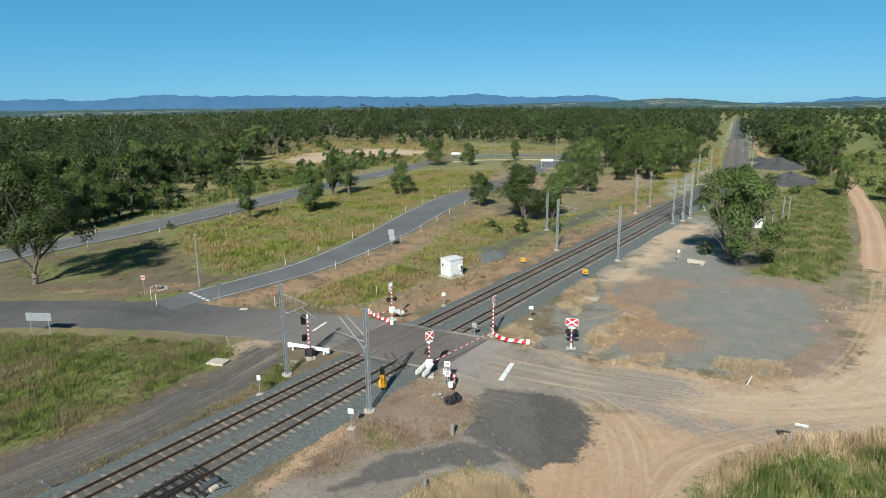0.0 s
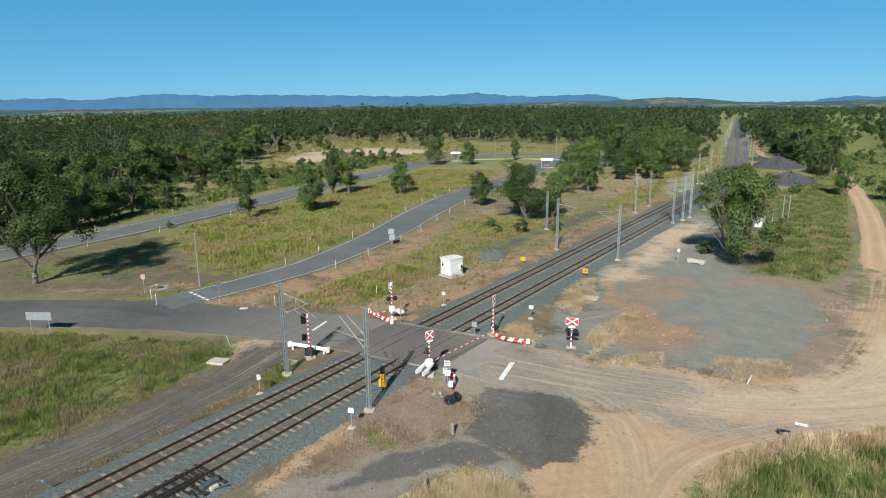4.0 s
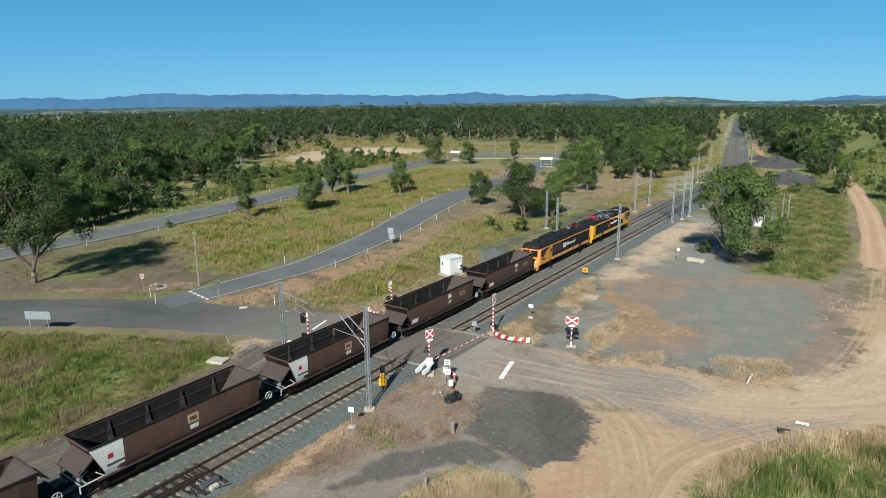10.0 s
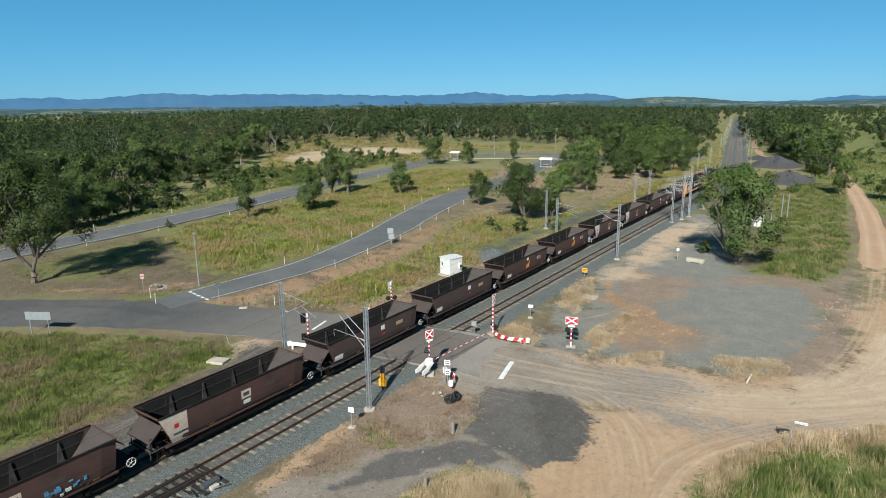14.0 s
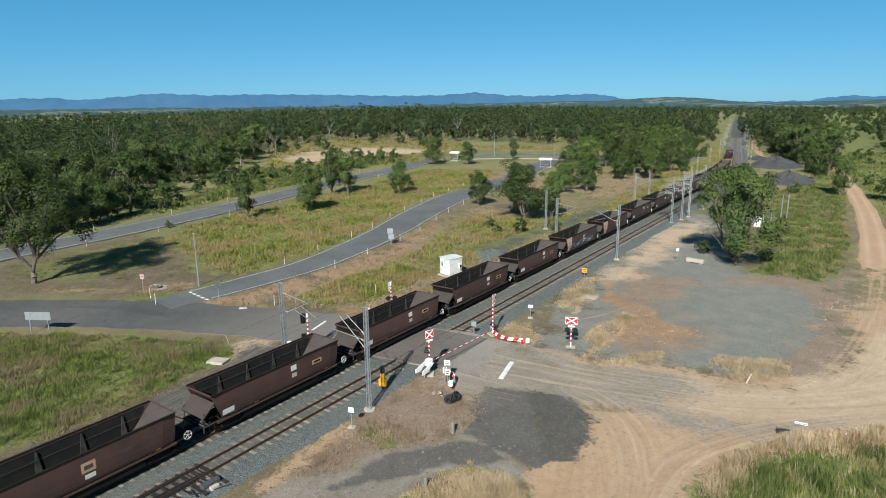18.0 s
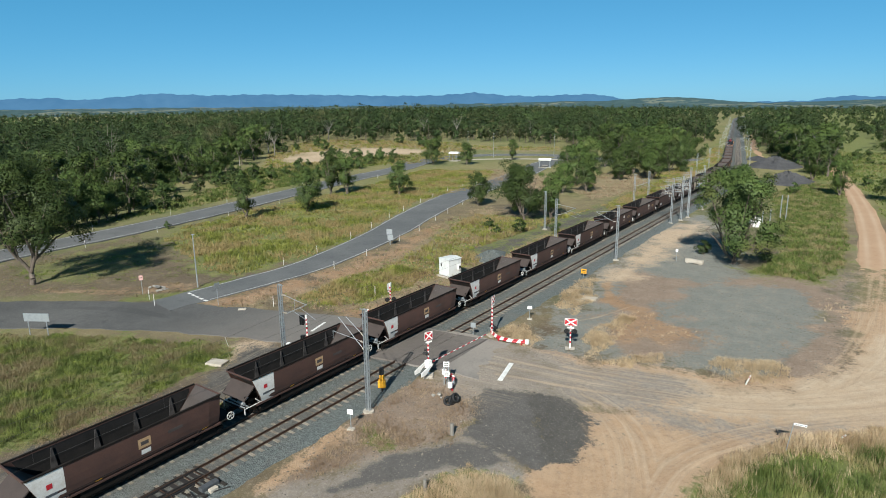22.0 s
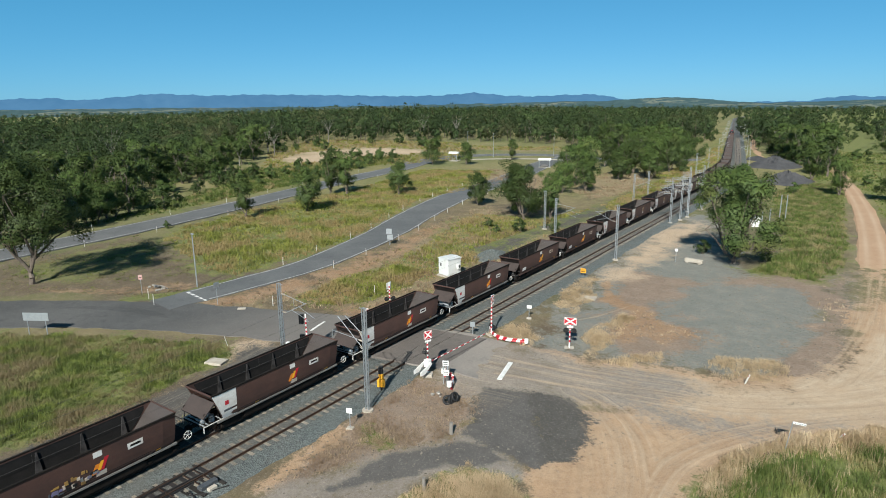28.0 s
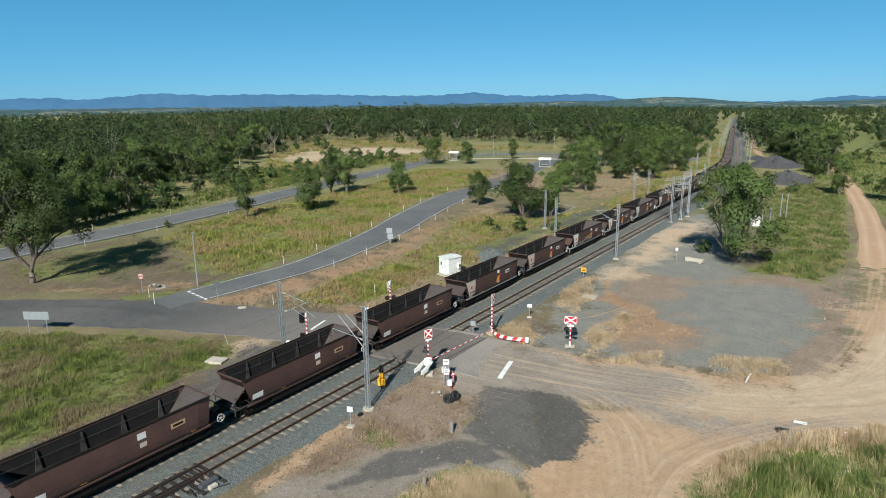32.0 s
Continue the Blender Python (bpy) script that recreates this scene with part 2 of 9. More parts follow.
def asphalt_material(name, c1, c2, crack=(0.04, 0.04, 0.04), cracks=0.12, dust=None):
    m = bpy.data.materials.new(name)
    m.use_nodes = True
    nt = m.node_tree
    bsdf = nt.nodes["Principled BSDF"]
    a, b, g = _noise(nt, 0.12, 5), _noise(nt, 0.9, 5, 0.65), _noise(nt, 40, 2, 0.7)
    tc = nt.nodes.new("ShaderNodeTexCoord")
    vo = _node(nt, "ShaderNodeTexVoronoi", Scale=0.22)
    vo.feature = "DISTANCE_TO_EDGE"
    wob = _node(nt, "ShaderNodeTexNoise", Scale=0.8, Detail=3)
    nt.links.new(tc.outputs["Object"], wob.inputs["Vector"])
    nt.links.new(_mix(nt, 0.25, tc.outputs["Object"], wob.outputs["Color"], "ADD"), vo.inputs["Vector"])
    col = _mix(nt, _ramp(nt, a, 0.35, 0.65), c1, c2)
    col = _mix(nt, _ramp(nt, b, 0.5, 0.8), col, tuple(x * 0.75 for x in c1))
    inv = nt.nodes.new("ShaderNodeMapRange")
    nt.links.new(vo.outputs["Distance"], inv.inputs[0])
    inv.inputs[1].default_value, inv.inputs[2].default_value = 0.0, 0.012
    inv.inputs[3].default_value, inv.inputs[4].default_value = cracks, 0.0
    col = _mix(nt, inv.outputs[0], col, crack)
    f = _noise(nt, 4.5, 6, 0.85)
    col = _mix(nt, _ramp(nt, f, 0.53, 0.68), col, _mix(nt, 0.3, col, (0.04, 0.04, 0.04)))
    col = _mix(nt, _ramp(nt, f, 0.46, 0.32), col, _mix(nt, 0.25, col, (0.4, 0.37, 0.33)))
    col = _mix(nt, _ramp(nt, g, 0.4, 0.8), col, _mix(nt, 0.35, col, (0.22, 0.21, 0.2)))
    if dust:      # earth carried onto the seal, thicker towards one end
        x0, x1, tone, most = dust
        sep = nt.nodes.new("ShaderNodeSeparateXYZ")
        nt.links.new(tc.outputs["Object"], sep.inputs[0])
        sway = nt.nodes.new("ShaderNodeMath")
        sway.operation = "MULTIPLY_ADD"
        nt.links.new(b, sway.inputs[0])
        sway.inputs[1].default_value = 9.0
        nt.links.new(sep.outputs["X"], sway.inputs[2])
        run = nt.nodes.new("ShaderNodeMapRange")
        run.interpolation_type = "SMOOTHSTEP"
        nt.links.new(sway.outputs[0], run.inputs[0])
        run.inputs[1].default_value, run.inputs[2].default_value, run.inputs[4].default_value = x0 + 4.5, x1 + 4.5, most
        col = _mix(nt, run.outputs[0], col, _mix(nt, 0.3, tone, col))
    nt.links.new(col, bsdf.inputs["Base Color"])
    bsdf.inputs["Roughness"].default_value = 0.85
    bsdf.inputs["Specular IOR Level"].default_value = 0.2
    _bump(nt, bsdf, g, 0.4, 0.01)
    return m


def ballast_material():
    """Crushed blue-grey stone with a rusty tint between the rails."""
    m = bpy.data.materials.new("ballast_stone")
    m.use_nodes = True
    nt = m.node_tree
    bsdf = nt.nodes["Principled BSDF"]
    tc = nt.nodes.new("ShaderNodeTexCoord")
    vo = _node(nt, "ShaderNodeTexVoronoi", Scale=13.0, Randomness=1.0)
    nt.links.new(tc.outputs["Object"], vo.inputs["Vector"])
    sep = nt.nodes.new("ShaderNodeSeparateColor")
    nt.links.new(vo.outputs["Color"], sep.inputs[0])
    col = _mix(nt, sep.outputs[0], (0.048, 0.058, 0.057), (0.155, 0.172, 0.166))
    col = _mix(nt, _ramp(nt, _noise(nt, 0.35, 4), 0.45, 0.8), col, _mix(nt, 0.5, col, (0.13, 0.12, 0.105)))
    at = nt.nodes.new("ShaderNodeAttribute")
    at.attribute_name = "rust"
    col = _mix(nt, at.outputs["Fac"], col, _mix(nt, 0.72, col, (0.085, 0.06, 0.045)))
    nt.links.new(col, bsdf.inputs["Base Color"])
    bsdf.inputs["Roughness"].default_value = 0.85
    _bump(nt, bsdf, vo.outputs["Distance"], 0.9, 0.05)
    return m




def dirt_road_material():
    """Graded orange-pink earth with pale wheel paths along its length."""
    m = bpy.data.materials.new("graded_earth")
    m.use_nodes = True
    nt = m.node_tree
    bsdf = nt.nodes["Principled BSDF"]
    a, b, g = _noise(nt, 0.3, 5), _noise(nt, 2.2, 5, 0.7), _noise(nt, 30, 3, 0.7)
    col = _mix(nt, _ramp(nt, a, 0.35, 0.65), (0.42, 0.285, 0.185), (0.385, 0.255, 0.165))
    col = _mix(nt, _ramp(nt, b, 0.5, 0.75), col, (0.33, 0.205, 0.13))
    at = nt.nodes.new("ShaderNodeAttribute")
    at.attribute_name = "path"
    col = _mix(nt, at.outputs["Fac"], col, _mix(nt, 0.55, col, (0.52, 0.41, 0.30)))
    col = _mix(nt, _ramp(nt, g, 0.4, 0.75), col, _mix(nt, 0.4, col, (0.25, 0.17, 0.11)))
    nt.links.new(col, bsdf.inputs["Base Color"])
    bsdf.inputs["Roughness"].default_value = 0.95
    bsdf.inputs["Specular IOR Level"].default_value = 0.1
    _bump(nt, bsdf, g, 0.4, 0.03)
    return m


M_EARTH = dirt_road_material()
M_GROUND = ground_material()
M_BALLAST = ballast_material()
M_ROAD = asphalt_material("sealed_road", (0.095, 0.100, 0.104), (0.125, 0.128, 0.130))
M_ROAD_OLD = asphalt_material("old_sealed_road", (0.064, 0.064, 0.064), (0.096, 0.095, 0.093), cracks=0.06, dust=(-27.0, -7.0, (0.215, 0.192, 0.172), 0.85))
M_CROSS = asphalt_material("crossing_road", (0.20, 0.183, 0.168), (0.26, 0.232, 0.205), cracks=0.03)
M_TAR = asphalt_material("rubber_stain", (0.054, 0.054, 0.054), (0.076, 0.075, 0.074), cracks=0.02)
M_PANEL = asphalt_material("crossing_asphalt", (0.105, 0.092, 0.084), (0.140, 0.122, 0.110), cracks=0.04)
M_RAIL = material("rail_steel", (0.10, 0.062, 0.045), 0.45, 0.5, (0.05, 0.035, 0.03), scale=3)
M_SLEEPER = material("sleeper_concrete", (0.29, 0.265, 0.215), 0.9, 0, (0.14, 0.11, 0.085), 0.6, 2.5, 30, per_object=0.3)
M_GALV = material("galvanised_steel", (0.40, 0.43, 0.45), 0.5, 0.6, (0.27, 0.29, 0.31), 0.3, 2, 25, 0.05)
M_WIRE = material("weathered_wire", (0.10, 0.095, 0.09), 0.5, 0.5, (0.06, 0.055, 0.05), 0.3, 2, 25, 0)
M_DARKMETAL = material("dark_metal", (0.03, 0.03, 0.032), 0.55, 0.3, (0.06, 0.05, 0.045), 0.4, 2, 20)
M_GRILLE = material("louvre_grey", (0.13, 0.14, 0.155), 0.5, 0.5, (0.07, 0.075, 0.08), 0.3, 2, 20, 0.05)
M_WHITE = material("white_paint", (0.78, 0.78, 0.76), 0.5, 0, (0.55, 0.53, 0.49), 0.25, 1.5, 20, 0.05)
M_HUT = material("hut_sheet", (0.60, 0.62, 0.62), 0.5, 0, (0.48, 0.48, 0.46), 0.3, 0.8, 12, 0.04)
M_RED = material("red_paint", (0.42, 0.018, 0.03), 0.5, 0, (0.28, 0.02, 0.025), 0.3, 2, 20, 0.05)
M_YELLOW = material("yellow_paint", (0.75, 0.36, 0.02), 0.5, 0, (0.5, 0.25, 0.03), 0.3, 2, 20, 0.05)
M_BLACK = material("black_paint", (0.012, 0.012, 0.013), 0.55, 0, (0.03, 0.03, 0.03), 0.3, 2, 20, 0.05)
M_CONCRETE = material("concrete", (0.44, 0.40, 0.34), 0.9, 0, (0.30, 0.26, 0.21), 0.4, 1.5, 18)
M_MARK = material("road_marking", (0.72, 0.72, 0.70), 0.7, 0, (0.45, 0.44, 0.42), 0.4, 1.5, 12)
M_LINE = material("worn_edge_line", (0.50, 0.50, 0.49), 0.8, 0, (0.24, 0.24, 0.235), 0.7, 0.6, 8)
M_BARK = material("eucalypt_bark", (0.16, 0.13, 0.105), 0.9, 0, (0.06, 0.05, 0.042), 0.5, 1.4, 12, 0.5, 0.03)
M_BARK_PALE = material("pale_bark", (0.20, 0.185, 0.165), 0.85, 0, (0.2, 0.18, 0.16), 0.4, 0.8, 8, 0.3, 0.02)
M_BARK_DEAD = material("dead_wood", (0.24, 0.22, 0.20), 0.9, 0, (0.13, 0.12, 0.11), 0.4, 0.8, 8, 0.3, 0.02)
M_LEAF = leaf_material("gum_leaves", (0.036, 0.062, 0.016), (0.108, 0.150, 0.040), (0.14, 0.142, 0.05), 0.12, 0.08, 0.18, 0.6, 0.22, False, 0.35)
M_WOODS = leaf_material("woods_leaves", (0.021, 0.039, 0.013), (0.070, 0.102, 0.033), (0.10, 0.102, 0.046), 0.08, 0.02, 0.15, 0.14, 0.22, True, 0.38)
M_GRASS_NEAR = leaf_material("green_grass", (0.075, 0.110, 0.026), (0.23, 0.27, 0.075), (0.34, 0.28, 0.14), 0.12, 0.25, 0.35, 0.5)
M_GRASS_BANK = leaf_material("bank_grass", (0.13, 0.155, 0.032), (0.38, 0.385, 0.09), (0.36, 0.275, 0.13), 0.2, 0.13, 0.4, 0.4)
M_GRASS = leaf_material("tall_grass", (0.055, 0.080, 0.020), (0.255, 0.300, 0.068), (0.225, 0.180, 0.098), 0.19, 0.18, 0.35, 0.9, 0.25)
M_STRAW_BROWN = leaf_material("brown_straw", (0.24, 0.175, 0.115), (0.44, 0.335, 0.225), (0.20, 0.135, 0.085), 0.15, 0.3, 0.3, 1.2)
M_STRAW = leaf_material("dry_straw", (0.42, 0.315, 0.19), (0.66, 0.525, 0.35), (0.35, 0.26, 0.15), 0.1, 0.3, 0.3, 1.2)


# ---------------------------------------------------------------- mesh helpers
def part(name, bm, mat, parent=None, label="", at=None, smooth=False):
    """One mesh object out of a bmesh, under a thing or a part (or at top level)."""
    me = bpy.data.meshes.new(name)
    bmesh.ops.recalc_face_normals(bm, faces=bm.faces)
    bm.to_mesh(me)
    bm.free()
    me.materials.append(mat)
    if smooth:
        me.polygons.foreach_set("use_smooth", [True] * len(me.polygons))
    ob = new(name, me)
    if parent is not None:
        ob.parent = parent
    if at is not None:
        ob.matrix_basis = at
    if label:
        ob["label"] = label
    return ob


def again(name, ob, parent, at):
    """Another object on the same mesh."""
    o = new(name, ob.data)
    o.parent = parent
    o.matrix_basis = at
    return o


def empty(name, at=None):
    e = new(name)
    e.empty_display_size = 0.3
    if at is not None:
        e.matrix_basis = at
    return e


def raw(name, verts, faces, mat, parent=None, normals=None):
    """A mesh from numpy arrays: verts (n, 3), faces (m, 3 or 4), and where given soft normals, one a vertex."""
    verts, faces = np.asarray(verts, np.float32), np.asarray(faces, np.int32)
    me = bpy.data.meshes.new(name)
    k = faces.shape[1]
    me.vertices.add(len(verts))
    me.vertices.foreach_set("co", verts.ravel())
    me.loops.add(faces.size)
    me.loops.foreach_set("vertex_index", faces.ravel())
    me.polygons.add(len(faces))
    me.polygons.foreach_set("loop_start", np.arange(0, faces.size, k, dtype=np.int32))
    me.polygons.foreach_set("use_smooth", np.zeros(len(faces), bool))
    me.update(calc_edges=True)
    if normals is not None:
        me.polygons.foreach_set("use_smooth", np.ones(len(faces), bool))
        me.attributes.new("custom_normal", "FLOAT_VECTOR", "POINT").data.foreach_set("vector", np.asarray(normals, np.float32).ravel())
    me.materials.append(mat)
    ob = new(name, me)
    if parent is not None:
        ob.parent = parent
    return ob


def bx(bm, x0, x1, y0, y1, z0, z1, m=None, bevel=0.0):
    """A box, with chamfered edges where bevel is given."""
    r = bmesh.ops.create_cube(bm, size=1.0)["verts"]
    for v in r:
        v.co = ((x0 + x1) / 2 + v.co.x * (x1 - x0), (y0 + y1) / 2 + v.co.y * (y1 - y0), (z0 + z1) / 2 + v.co.z * (z1 - z0))
    if bevel:
        es = {e for v in r for e in v.link_edges}
        out = bmesh.ops.bevel(bm, geom=list(es), offset=bevel, segments=1, affect="EDGES")
        r = list({v for f in out["faces"] for v in f.verts} | {v for v in r if v.is_valid})
    if m is not None:
        for v in r:
            v.co = m @ v.co
    return bm


def tube(bm, p0, p1, r0, r1=None, n=8):
    """A tapered round bar from p0 to p1."""
    p0, p1 = Vector(p0), Vector(p1)
    r1 = r0 if r1 is None else r1
    d = p1 - p0
    m = Matrix.Translation((p0 + p1) / 2) @ d.to_track_quat("Z", "Y").to_matrix().to_4x4()
    bmesh.ops.create_cone(bm, cap_ends=True, segments=n, radius1=r0, radius2=r1, depth=d.length, matrix=m)
    return bm


def bar(bm, p0, p1, w, h=None):
    """A square bar from p0 to p1."""
    p0, p1 = Vector(p0), Vector(p1)
    d = p1 - p0
    m = Matrix.Translation((p0 + p1) / 2) @ d.to_track_quat("Y", "Z").to_matrix().to_4x4()
    return bx(bm, -w / 2, w / 2, -d.length / 2, d.length / 2, -(h or w) / 2, (h or w) / 2, m)


def prism(bm, pts, axis, lo, hi):
    """A polygon (two coordinates per point) pushed along an axis from lo to hi."""
    def put(a, b, c):
        return {"x": (c, a, b), "y": (a, c, b), "z": (a, b, c)}[axis]
    v0, v1 = [bm.verts.new(put(a, b, lo)) for a, b in pts], [bm.verts.new(put(a, b, hi)) for a, b in pts]
    bm.faces.new(v0), bm.faces.new(v1[::-1])
    for i in range(len(pts)):
        j = (i + 1) % len(pts)
        bm.faces.new((v0[i], v1[i], v1[j], v0[j]))
    return bm


def disc(bm, centre, axis, r, depth, n=14):
    c, a = Vector(centre), Vector(axis).normalized()
    return tube(bm, c - a * depth / 2, c + a * depth / 2, r, r, n)


NB = bmesh.new


# ---------------------------------------------------------------- plan
def track_x(y):
    """The line of the loaded track's centre: straight, then a long bend to the west."""
    y = np.asarray(y, float)
    k, y0, y1 = 0.168, 165.0, 244.0
    bend = np.where(y < y0, 0.0, np.where(y < y1, -k * (y - y0) ** 2 / (2 * (y1 - y0)), -k * (y1 - y0) / 2 - k * (y - y1)))
    return bend + np.where(y > 850, 0.0003 * (y - 850) ** 2, 0.0)


def track_pose(y, side=0.0, z=0.0):
    x = float(track_x(y))
    slope = float(track_x(y + 0.5) - track_x(y - 0.5))
    return pose(x, y, z, 0, 0, -math.degrees(math.atan(slope))) @ pose(side, 0, 0)


SIDING = [(-14.1, 81.1), (-13.5, 94.4), (-12.8, 112.2), (-11.9, 131.6), (-7.8, 125.4), (-8.7, 105.3), (-9.1, 88.1), (-9.2, 75.5)]
CLEARING = [(-170, 176), (-188, 204), (-186, 230), (-180, 242), (-150, 249), (-136, 236), (-143, 219), (-155, 205), (-148, 178), (-158, 168)]


